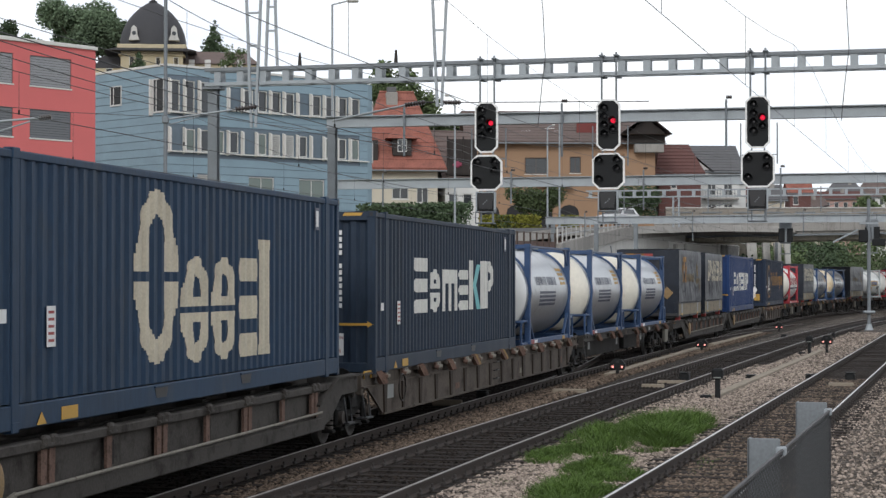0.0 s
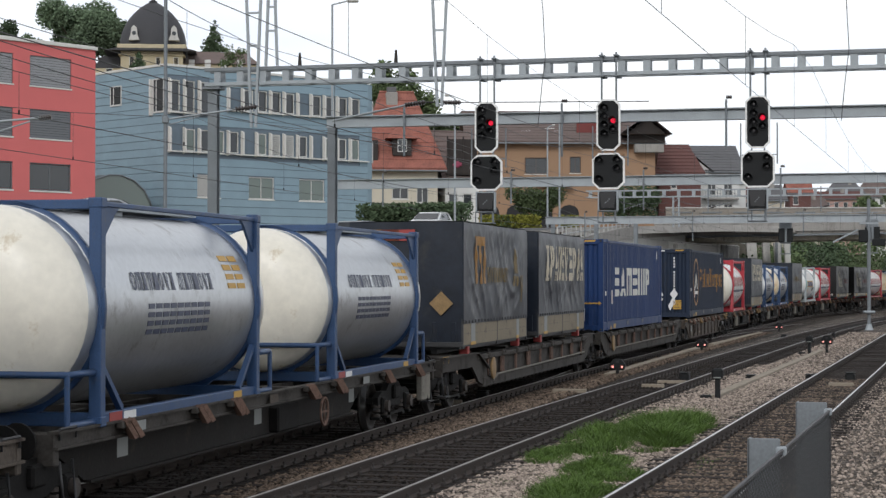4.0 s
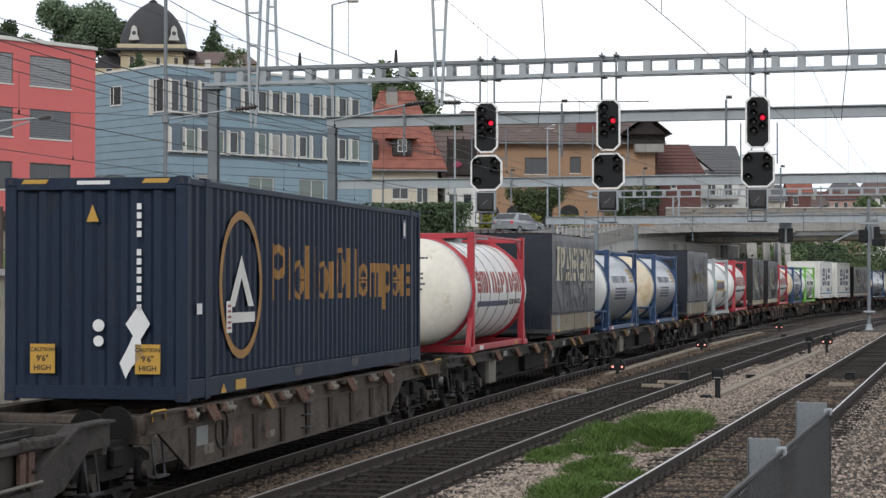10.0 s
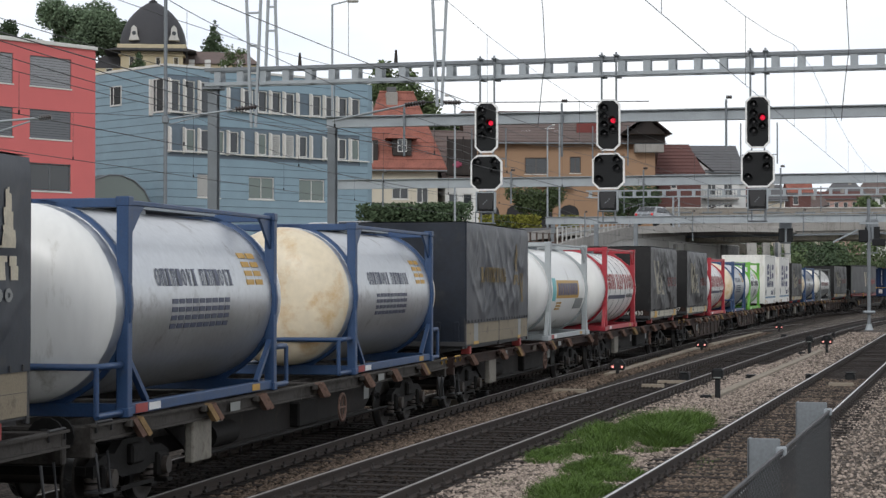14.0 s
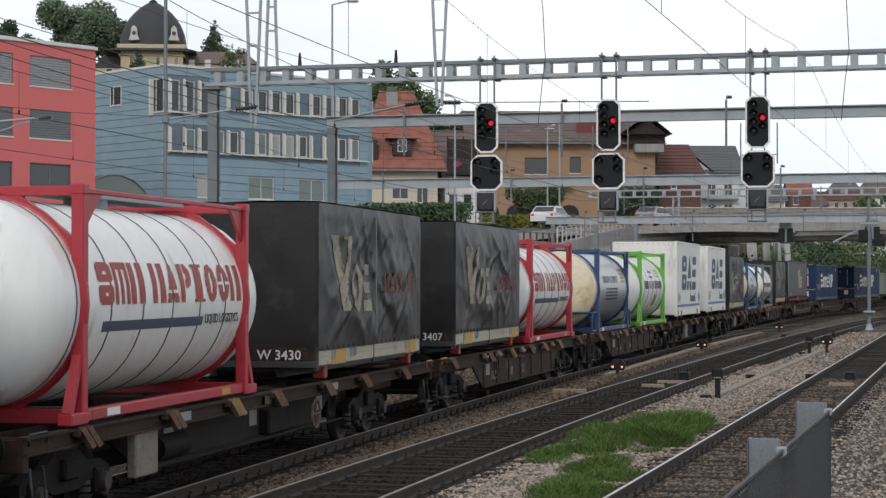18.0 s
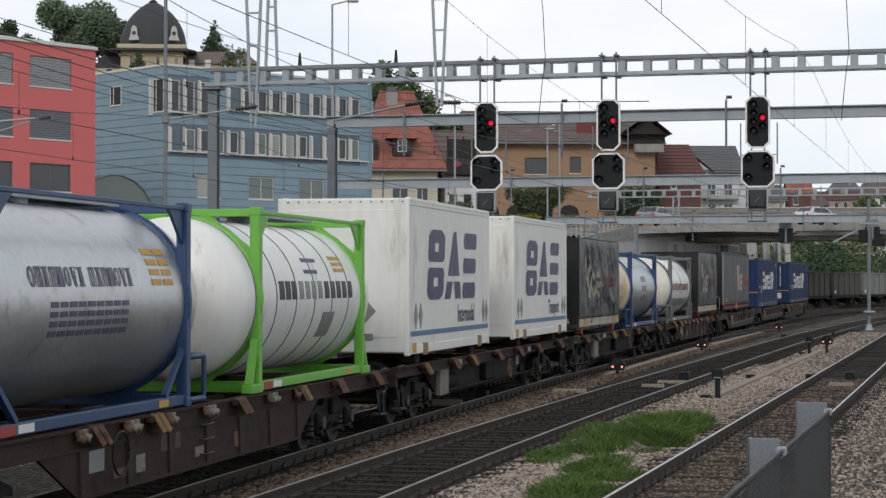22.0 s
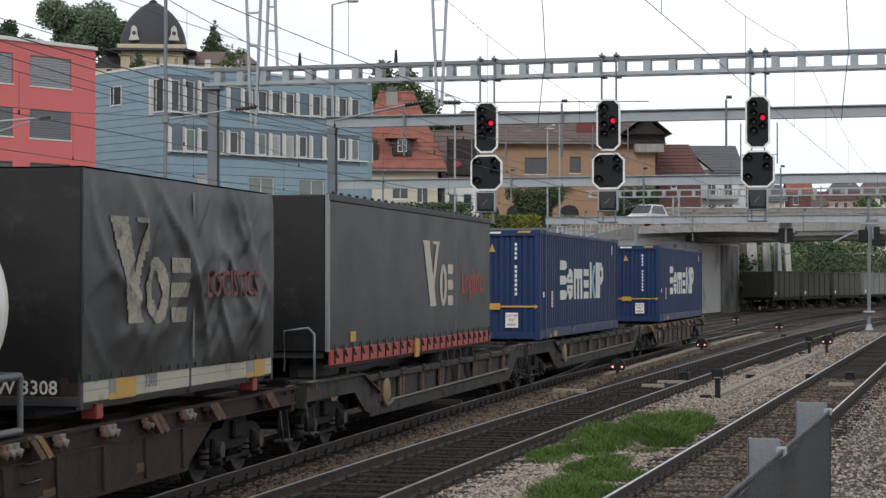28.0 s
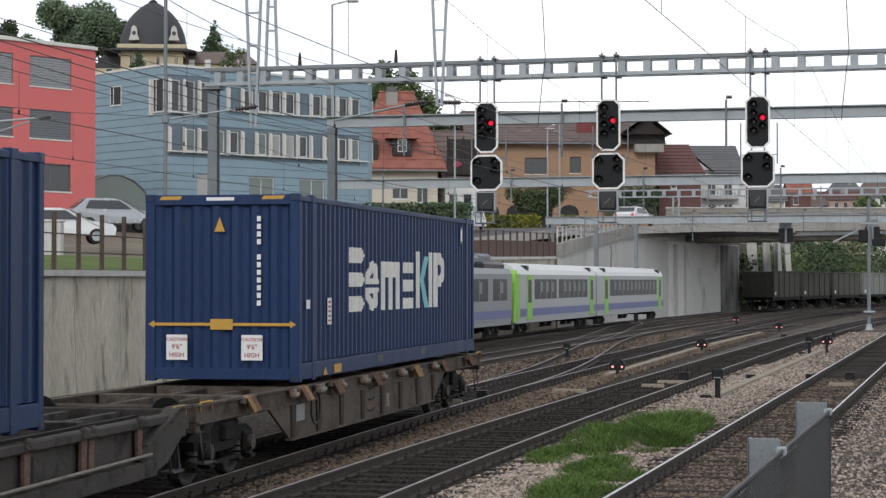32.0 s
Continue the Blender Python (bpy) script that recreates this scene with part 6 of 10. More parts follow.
def tank(frame, barrel, ends, label, bands=0, over=0.82, base=1.15, L=6.058, W=2.44, H=2.6, brace="v", walkway=True):
    """A cylindrical tank with dished ends in an open corner frame."""
    t = thing("tank_container", Matrix(), label, "tank container", "tanks on the train")
    h, w, r, zc = L / 2, W / 2, 1.18, 1.34
    b = h + over - 0.55
    sh = Shape().lathe([(-b, r), (-b / 3, r), (b / 3, r), (b, r)], "y", 40, c=(0, zc))
    part("barrel", sh, barrel, t)
    for e in (-1, 1):
        prof = [(e * (b + 0.55 * math.sin(a)), r * math.cos(a) ** 0.62 if a < 1.57 else 0.001) for a in [0, 0.2, 0.4, 0.6, 0.8, 1.0, 1.2, 1.35, 1.46, 1.52, 1.57]]
        part("dished_end", Shape().lathe(prof, "y", 40, c=(0, zc)), ends, t)
    n = bands or 2
    for k in range(n):
        y = -b + 0.3 + (2 * b - 0.6) * k / max(n - 1, 1)
        part("strap", Shape().lathe([(y - 0.016, r + 0.001), (y - 0.016, r + 0.008), (y + 0.016, r + 0.008), (y + 0.016, r + 0.001)], "y", 40, c=(0, zc)), M["band"] if bands else barrel, t)
    for ey in (-1, 1):
        y = ey * (h - 0.08)
        for ex in (-1, 1):
            x = ex * (w - 0.08)
            part("corner_post", Shape().bbox(x - 0.075, x + 0.075, y - 0.075, y + 0.075, 0.05, H - 0.05, 0.012), frame, t)
            for z in (0.0, H - 0.118):
                part("corner_casting", Shape().bbox(x - 0.085, x + 0.085, y - 0.085, y + 0.085, z, z + 0.118, 0.012), frame, t)
            # end braces from the post to the saddle, and side foot braces
            part("end_brace", Shape().beam((x, y, H - 0.7), (ex * 0.35, y, H - 0.1), 0.09, 0.09), frame, t)
            part("end_brace", Shape().beam((x, y, 0.85), (ex * 0.35, y, 0.12), 0.09, 0.09), frame, t)
            if brace == "v":
                part("foot_brace", Shape().beam((x, y - ey * 0.06, 0.72), (x, y - ey * 0.72, 0.16), 0.07, 0.07), frame, t)
            elif brace == "foot":
                part("foot_brace", Shape().beam((x, y + ey * 0.05, 0.75), (x, y + ey * 0.34, 0.12), 0.1, 0.1).bbox(x - 0.09, x + 0.09, min(y, y + ey * 0.42), max(y, y + ey * 0.42), 0.0, 0.13, 0.012), frame, t)
            gus = Shape().prism([(y, H - 0.1), (y - ey * 0.62, H - 0.1), (y - ey * 0.5, H - 0.17), (y, H - 0.6)], "x", x - 0.02, x + 0.02)
            part("gusset", gus, frame, t)
        part("top_cross", Shape().bbox(-w + 0.1, w - 0.1, y - 0.05, y + 0.05, H - 0.13, H - 0.02, 0.01), frame, t)
        part("bottom_cross", Shape().bbox(-w + 0.1, w - 0.1, y - 0.06, y + 0.06, 0.0, 0.16, 0.01), frame, t)
        # ring saddle between tank and frame
        part("saddle", Shape().lathe([(y - 0.05, r - 0.02), (y - 0.05, r + 0.06), (y + 0.05, r + 0.06), (y + 0.05, r - 0.02)], "y", 40, c=(0, zc)), frame, t)
    if brace == "v" and walkway:  # guard rail round the overhanging end
        for ey in (-1, 1):
            y0, y1 = ey * (h - 0.08), ey * (h + over - 0.06)
            part("end_guard", Shape().tube([(w - 0.09, y0, 0.62), (w - 0.09, y1, 0.62), (-w + 0.09, y1, 0.62), (-w + 0.09, y0, 0.62)], 0.04, 8), frame, t, "guard rail round the tank end")
            for ex in (-1, 1):
                part("guard_post", Shape().rod((ex * (w - 0.09), y1, 0.62), (ex * (w - 0.09), y1, 0.06), 0.035, 8).rod((ex * (w - 0.09), y1, 0.06), (ex * (w - 0.09), y0, 0.06), 0.04, 8), frame, t)
    for ex in (-1, 1):
        part("bottom_side_rail", Shape().bbox(ex * (w - 0.1) - 0.06, ex * (w - 0.1) + 0.06, -h + 0.12, h - 0.12, 0.02, 0.15, 0.012), frame, t)
        part("top_side_rail", Shape().bbox(ex * (w - 0.07) - 0.03, ex * (w - 0.07) + 0.03, -h + 0.12, h - 0.12, H - 0.1, H - 0.04, 0.01), frame, t)
    if walkway:
        part("walkway", Shape().box(-0.35, 0.35, -h + 0.3, h - 0.3, H - 0.05, H - 0.01), M["galv"], t, "perforated walkway on the tank")
        part("manhole", Shape().rod((0, 0, H - 0.2), (0, 0, H + 0.03), 0.28, 16), M["galv"], t)
    part("red_plate", Shape().box(w - 0.038, w - 0.034, -h + 0.35, -h + 0.75, 0.03, 0.14), M["bars_red"], t)
    part("data_plate", Shape().box(w - 0.038, w - 0.034, -h + 0.8, -h + 1.2, 0.04, 0.13), M["sticker_white"], t)
    part("data_plate", Shape().box(w - 0.038, w - 0.034, h - 1.1, h - 0.75, 0.04, 0.13), M["sticker_yellow"], t)
    SURF[t.name] = (lambda y, z: math.sqrt(max(0.01, r * r - (z - zc) ** 2)), 0.03, 0.0, 0.1)
    t["base"] = base
    return t


def on_barrel(t, y0, y1, z0, z1, material, rows=1, n=1, gap=0.25, r=1.18, zc=1.34, name="print_bar", tk=0.006):
    """Print on the curved side of a tank: n blocks in each of the rows."""
    for j in range(rows):
        za, zb = z1 - (j + 1) * (z1 - z0) / rows, z1 - j * (z1 - z0) / rows
        zb -= (zb - za) * (0.4 if rows > 1 else 0)
        kk = (y1 - y0) / (n + (n - 1) * gap)
        for i in range(n):
            ya = y0 + i * kk * (1 + gap)
            sh = Shape()
            m_ = 5
            vs = []
            for q in range(m_ + 1):
                z = za + (zb - za) * q / m_
                for rr in (r, r + tk):
                    a = math.asin(max(-0.99, min(0.99, (z - zc) / rr)))
                    vs += [(rr * math.cos(a), ya, zc + rr * math.sin(a)), (rr * math.cos(a), ya + kk, zc + rr * math.sin(a))]
            fs = []
            for q in range(m_):
                o = q * 4
                fs += [(o + 2, o + 3, o + 7, o + 6), (o, o + 4, o + 5, o + 1), (o, o + 2, o + 6, o + 4), (o + 1, o + 5, o + 7, o + 3)]
            sh.add(vs, fs)
            part(name, sh, material, t)


def swap_body(tarp, boards, label, seed, L=7.2, W=2.5, H=2.68, base=1.34, board_h=0.55, slack=0.05, rail="dark_steel", end_boards=True):
    """A flatbed swap body: dropside boards below, slack tarpaulin over a frame above."""
    c = thing("swap_body", Matrix(), label, "swap body", "swap bodies on the train")
    h, w = L / 2, W / 2
    rg = random.Random(seed)
    part("chassis", Shape().box(-w + 0.1, w - 0.1, -h + 0.1, h - 0.1, -0.06, 0.0), M["dark_steel"], c)
    for x in (-0.56, 0.56):
        part("long_beam", Shape().box(x - 0.06, x + 0.06, -h + 0.2, h - 0.2, -0.16, -0.06), M["dark_steel"], c)
    part("floor", Shape().box(-w + 0.02, w - 0.02, -h + 0.02, h - 0.02, 0.0, 0.1), M[rail], c)
    for e in (-1, 1):
        for k in range(2):
            y0, y1 = (-h + 0.05, -0.04) if k == 0 else (0.04, h - 0.05)
            bd = part("dropside", Shape().bbox(e * w - 0.03 * (e > 0), e * w + 0.03 * (e < 0), y0, y1, 0.03, board_h, 0.006).bbox(e * w - 0.036 * (e > 0), e * w + 0.036 * (e < 0), y0, y1, board_h * 0.5 - 0.006, board_h * 0.5 + 0.006, 0.003, 1), [boards, M["dark_steel"]], c, "hinged dropside of wide boards")
            if e > 0:
                part("patch_plate", Shape().box(w, w + 0.004, y0 + (0.75 if k == 0 else 2.3), y0 + (1.2 if k == 0 else 2.65), 0.08, board_h - 0.04), M["panel_grey"], bd)
                part("reflector", Shape().box(w, w + 0.006, y0 + (0.75 if k == 0 else 2.3), y0 + (1.25 if k == 0 else 2.6), 0.02, 0.09), M["sticker_yellow"], bd)
        for y in (-h + 0.02, 0.0, h - 0.02):
            part("stake", Shape().bbox(e * w - 0.04 * (e > 0), e * w + 0.04 * (e < 0), y - 0.035, y + 0.035, -0.05, board_h + 0.05, 0.006), M["dark_steel"], c)
    # tarpaulin: side curtains and roof with folds and sag
    def cloth(n_u, n_v, f):
        sh = Shape()
        vs = [f(i / n_u, j / n_v) for j in range(n_v + 1) for i in range(n_u + 1)]
        k = n_u + 1
        return sh.add(vs, [(j * k + i, j * k + i + 1, (j + 1) * k + i + 1, (j + 1) * k + i) for j in range(n_v) for i in range(n_u)], 0, True)
    ph = rg.uniform(0, 50)

    def wrinkle(y, z):
        big = noise.noise((y * 0.5 + ph, z * 0.7, ph)) * slack * 1.2
        f1 = 1 - abs(noise.noise(((y + z * 0.8) * 1.1 + ph, (z - y * 0.35) * 0.45, ph + 9))) * 3.2
        f2 = 1 - abs(noise.noise(((y - z * 0.9) * 1.7 + ph, (z + y * 0.3) * 0.6, ph + 3))) * 3.2
        fine = noise.noise((y * 3.0 + ph, z * 5.0, ph + 5)) * slack * 0.16
        return big + (max(f1, 0) ** 2 * 0.55 + max(f2, 0) ** 2 * 0.4) * slack + fine
    zb, zt = board_h - 0.06, H
    for e in (-1, 1):
        def side(u, v, e=e):
            y, z = -h + u * L, zb + v * (zt - zb)
            pin = min(1, 6 * u * (1 - u) + 0.12) * min(1, 5 * v * (1 - v) + 0.15)
            return (e * (w + 0.012 + wrinkle(y * e + 3, z) * pin - 0.03 * max(0, v - 0.93) * 10), y, z)
        part("side_curtain", cloth(96, 36, side), tarp, c, "slack wrinkled tarpaulin side")
        if e > 0:
            SURF[c.name] = (lambda y, z, side=side: side(min(max((y + h) / L, 0), 1), min(max((z - zb) / (zt - zb), 0), 1))[0] + 0.004, 0.045, 0.0, 0.07)

    def top(u, v):
        x, y = -w + v * W, -h + u * L
        return (x, y, zt + 0.02 - 0.05 * math.sin(math.pi * ((u * 4) % 1)) * math.sin(math.pi * v) + wrinkle(y, x + 9) * 0.3 * math.sin(math.pi * v))
    part("roof_tarpaulin", cloth(40, 8, top), tarp, c)

    def front(u, v):
        x, z = -w + u * W, zb + v * (zt - zb)
        return (x, -h - 0.012 + wrinkle(x + 20, z) * 0.35 * math.sin(math.pi * u), z)
    part("front_curtain", cloth(20, 14, front), tarp, c)
    part("back_curtain", Shape().box(-w + 0.02, w - 0.02, h - 0.02, h - 0.0, zb, zt), tarp, c)
    fr = Shape().box(-w + 0.02, w - 0.02, -h - 0.005, -h + 0.03, 0.1, board_h)
    for k in range(6):
        x = -w + 0.2 + k * (W - 0.4) / 5
        part("panel_rib", Shape().bbox(x - 0.05, x + 0.05, -h - 0.03, -h, 0.1, board_h - 0.02, 0.01), tarp if end_boards else M["wag_rust"], c)
    part("front_sill", Shape().bbox(-w, w, -h - 0.035, -h + 0.02, -0.01, 0.1, 0.01), M["dark_steel"], c)
    part("front_panel", fr, tarp if end_boards else M["wag_rust"], c, "low pressed front panel")
    for e in (-1, 1):
        part("corner_seam", Shape().rod((e * w, -h - 0.01, board_h), (e * w, -h - 0.01, H), 0.02, 6), tarp, c)
    hook = Shape().bbox(w + 0.012, w + 0.03, -0.02, 0.02, board_h - 0.05, board_h + 0.015, 0.004).mesh("lashing_eye", M["dark_steel"])
    for k in range(22):
        part("lashing_eye", hook, None, c, m=pose(0, -h + 0.2 + k * (L - 0.4) / 21, 0))
    c["base"] = base
    for e in (-1, 1):
        for y in (-2.93, 2.93):
            part("twist_foot", Shape().bbox(e * 1.1 - 0.1, e * 1.1 + 0.1, y - 0.1, y + 0.1, -0.19, 0.0, 0.015), M["bars_red"], c, "red corner foot")
    return c


def van_body(label, L, mark_cells, small, base=1.33, H=3.0, W=2.5):
    """A smooth white box body with corner posts, framed edges and a blue band."""
    c = thing("box_body", Matrix(), label, "box body", "white boxes on the train")
    h, w = L / 2, W / 2
    part("shell", Shape().bbox(-w, w, -h, h, 0.05, H, 0.03), M["box_white"], c, "smooth white panel shell")
    part("front_panel", Shape().bbox(-w + 0.14, w - 0.2, -h - 0.012, -h, 0.35, H - 0.22, 0.01), M["box_white"], c)
    for e in (-1, 1):
        part("edge_post", Shape().bbox(e * w - 0.09, e * w + 0.012 * e + 0.09 * (e < 0) if e > 0 else e * w + 0.09, -h - 0.02, -h + 0.1, 0.0, H, 0.015), M["box_white"], c)
        part("edge_post", Shape().bbox(min(e * w + 0.012 * e, e * w - 0.09 * e), max(e * w + 0.012 * e, e * w - 0.09 * e), h - 0.1, h + 0.015, 0.0, H, 0.015), M["box_white"], c)
        part("roof_edge", Shape().bbox(min(e * w + 0.014 * e, e * w - 0.08 * e), max(e * w + 0.014 * e, e * w - 0.08 * e), -h, h, H - 0.14, H + 0.012, 0.015), M["box_white"], c)
        part("sole_rail", Shape().bbox(min(e * w + 0.012 * e, e * w - 0.08 * e), max(e * w + 0.012 * e, e * w - 0.08 * e), -h, h, 0.02, 0.2, 0.015), M["box_white"], c)
    rv = Shape()
    for k in range(30):
        y = -h + 0.15 + k * (L - 0.3) / 29
        rv.rod((w + 0.012, y, H - 0.06), (w + 0.02, y, H - 0.06), 0.02, 6)
    for k in range(12):
        x = -w + 0.12 + k * (W - 0.24) / 11
        rv.rod((x, -h - 0.02, H - 0.07), (x, -h - 0.01, H - 0.07), 0.02, 6)
    part("rivet_row", rv, M["panel_grey"], c)
    part("blue_band", Shape().box(w + 0.002, w + 0.006, -h + 0.12, h - 0.12, 0.36, 0.46), M["letter_teal_dark"], c, "blue band along the side")
    logo(c, w + 0.004, -h + 1.6, -h + 6.2, 1.05, 2.45, mark_cells, M["letter_navy"], skew=0.16, gap=0.1)
    words(small, 0.52, M["letter_grey"], c, pose(w + 0.006, h - 2.5 if small == "Intermodal" else h - 2.0, 0.72) @ SIDE @ Matrix.Diagonal((0.75, 1, 1, 1)))
    for y in (-h + 0.55, -h + 0.95, h - 0.65, h - 0.3):
        part("placard_holder", Shape().prism([(y - 0.15, 0.75), (y, 0.5), (y + 0.15, 0.75), (y, 1.0)], "x", w + 0.002, w + 0.012), M["panel_grey"], c, "grey diamond placard holder")
    for x in ((-0.55, 0.35) if small == "Intermodal" else (0.1,)):
        part("placard_holder", Shape().prism([(x - 0.26, 0.85), (x, 0.57), (x + 0.26, 0.85), (x, 1.13)], "y", -h - 0.024, -h - 0.013), M["panel_grey"], c, "grey diamond placard holder")
    part("number_panel", Shape().box(-0.1, 0.55, -h - 0.022, -h - 0.013, 0.3, 0.42), M["panel_grey"], c)
    part("yellow_plate", Shape().box(w + 0.013, w + 0.018, -h + 0.25, -h + 0.55, 0.05, 0.24), M["sticker_yellow"], c)
    for y in (-h + 1.35, h - 1.1):
        part("rust_plate", Shape().bbox(w - 0.02, w + 0.02, y - 0.2, y + 0.2, -0.02, 0.22, 0.01), M["yellow_rust"], c, "brown lifting pocket")
        part("foot", Shape().bbox(w - 0.5, w - 0.15, y - 0.2, y + 0.2, -0.18, 0.06, 0.015), M["wag_rust"], c)
        part("foot", Shape().bbox(-w + 0.15, -w + 0.5, y - 0.2, y + 0.2, -0.18, 0.06, 0.015), M["wag_rust"], c)
    c["base"] = base
    return c


M["letter_teal_dark"] = plain("band_blue", (0.07, 0.17, 0.29), 0.45)
M["yellow_rust"] = mat("lifting_pocket_brown", (0.25, 0.16, 0.07), 0.6, vary=0.3, scale=6)


def semi_trailer(L=13.5, W=2.5):
    """A dark curtain-sided semi-trailer with a red hem, standing in a pocket wagon."""
    c = thing("semi_trailer", Matrix(), "dark grey curtain-sided semi-trailer with red strapped hem", "semi-trailer")
    h, w = L / 2, W / 2
    zb, zt = 0.4, 2.95
    part("curtain", Shape().bbox(-w, w, -h, h, zb, zt, 0.03), M["tarp_grey"], c, "taut dark grey curtain")
    part("front_wall", Shape().bbox(-w + 0.05, w - 0.05, -h - 0.03, -h + 0.02, zb, zt, 0.02), M["tarp_black"], c)
    part("top_rail", Shape().bbox(w - 0.05, w + 0.03, -h, h, zt - 0.1, zt + 0.02, 0.015), M["dark_steel"], c)
    part("front_edge", Shape().bbox(w - 0.05, w + 0.015, -h - 0.035, -h + 0.05, zb, zt, 0.01), M["panel_grey"], c)
    part("red_hem", Shape().bbox(w - 0.02, w + 0.02, -h + 0.05, h - 0.05, zb - 0.22, zb + 0.03, 0.01), M["red_trim"], c, "red curtain hem")
    for k in range(24):
        y = -h + 0.3 + k * (L - 0.6) / 23
        st = Shape().bbox(w + 0.02, w + 0.04, y - 0.025, y + 0.025, zb - 0.2, zb + 0.12, 0.005)
        st.beam((w + 0.05, y - 0.02, zb + 0.0), (w + 0.05, y + 0.12, zb - 0.08), 0.03, 0.05)
        part("strap", st, M["lens_dark"], c)
    part("hem_rail", Shape().bbox(w - 0.1, w + 0.0, -h + 0.05, h - 0.05, zb - 0.28, zb - 0.21, 0.01), M["wag_rust"], c)
    part("floor", Shape().box(-w + 0.1, w - 0.1, -h + 0.05, h - 0.05, zb - 0.1, zb), M["dark_steel"], c)
    for x in (-0.425, 0.425):
        part("chassis_beam", Shape().box(x - 0.075, x + 0.075, -h + 0.8, h - 0.3, -0.1, zb - 0.1), M["dark_steel"], c)
    for k in range(27):
        y = -h + 0.25 + k * (L - 0.5) / 26
        part("roof_bow_end", Shape().bbox(w - 0.02, w + 0.035, y - 0.05, y + 0.05, zt + 0.0, zt + 0.06, 0.015), M["tarp_black"], c)
    for y in (h - 4.6, h - 3.3, h - 2.0):
        for e in (-1, 1):
            part("tyre", Shape().lathe([(e * 0.85, 0.3), (e * 0.87, 0.5), (e * 1.18, 0.51), (e * 1.2, 0.3)], "x", 24, c=(y, -0.15)), M["tyre"], c)
            part("rim", Shape().lathe([(e * 1.19, 0.3), (e * 1.12, 0.24), (e * 1.1, 0.1), (e * 1.14, 0.001)], "x", 20, c=(y, -0.15)), M["wheel"], c)
    part("support_leg", Shape().bbox(0.75, 0.9, -h + 2.4, -h + 2.55, -0.65, 0.3, 0.02), M["dark_steel"], c)
    part("support_leg", Shape().bbox(-0.9, -0.75, -h + 2.4, -h + 2.55, -0.65, 0.3, 0.02), M["dark_steel"], c)
    part("handle_rail", Shape().tube([(0.6, -h - 0.3, 0.1), (0.6, -h - 0.3, 0.75), (1.0, -h - 0.3, 0.8), (1.1, -h - 0.3, 0.7), (1.1, -h - 0.3, -0.1)], 0.02), M["galv"], c)
    logo(c, w + 0.004, h - 6.8, h - 5.35, 1.05, 2.35, [(1.1, 0, 1, "vee")], M["letter_cream"])
    logo(c, w + 0.004, h - 5.3, h - 4.05, 1.05, 1.9, [(0.9, 0, 1, "ring"), (0.7, 0, 1, "stack")], M["letter_cream"], gap=0.1)
    words("Logistics", 0.80, M["letter_red"], c, pose(w + 0.006, h - 1.95, 1.55) @ SIDE @ Matrix.Diagonal((0.92, 1, 1, 1)))
    part("seam", Shape().box(w + 0.001, w + 0.005, h - 3.75, h - 3.72, zb, zt - 0.1), M["panel_grey"], c)
    part("label", Shape().box(-0.2, 0.3, -h - 0.035, -h - 0.03, zb + 0.35, zb + 0.42), M["sticker_white"], c)
    part("yellow_lamp", Shape().bbox(w, w + 0.02, -h + 1.3, -h + 1.65, zb + 0.12, zb + 0.3, 0.01), M["sticker_yellow"], c)
    part("tool_clip", Shape().bbox(w + 0.03, w + 0.07, -0.9, -0.6, zb - 0.3, zb + 0.05, 0.01), M["yellow_steel"], c)
    c["base"] = 1.2
    return c


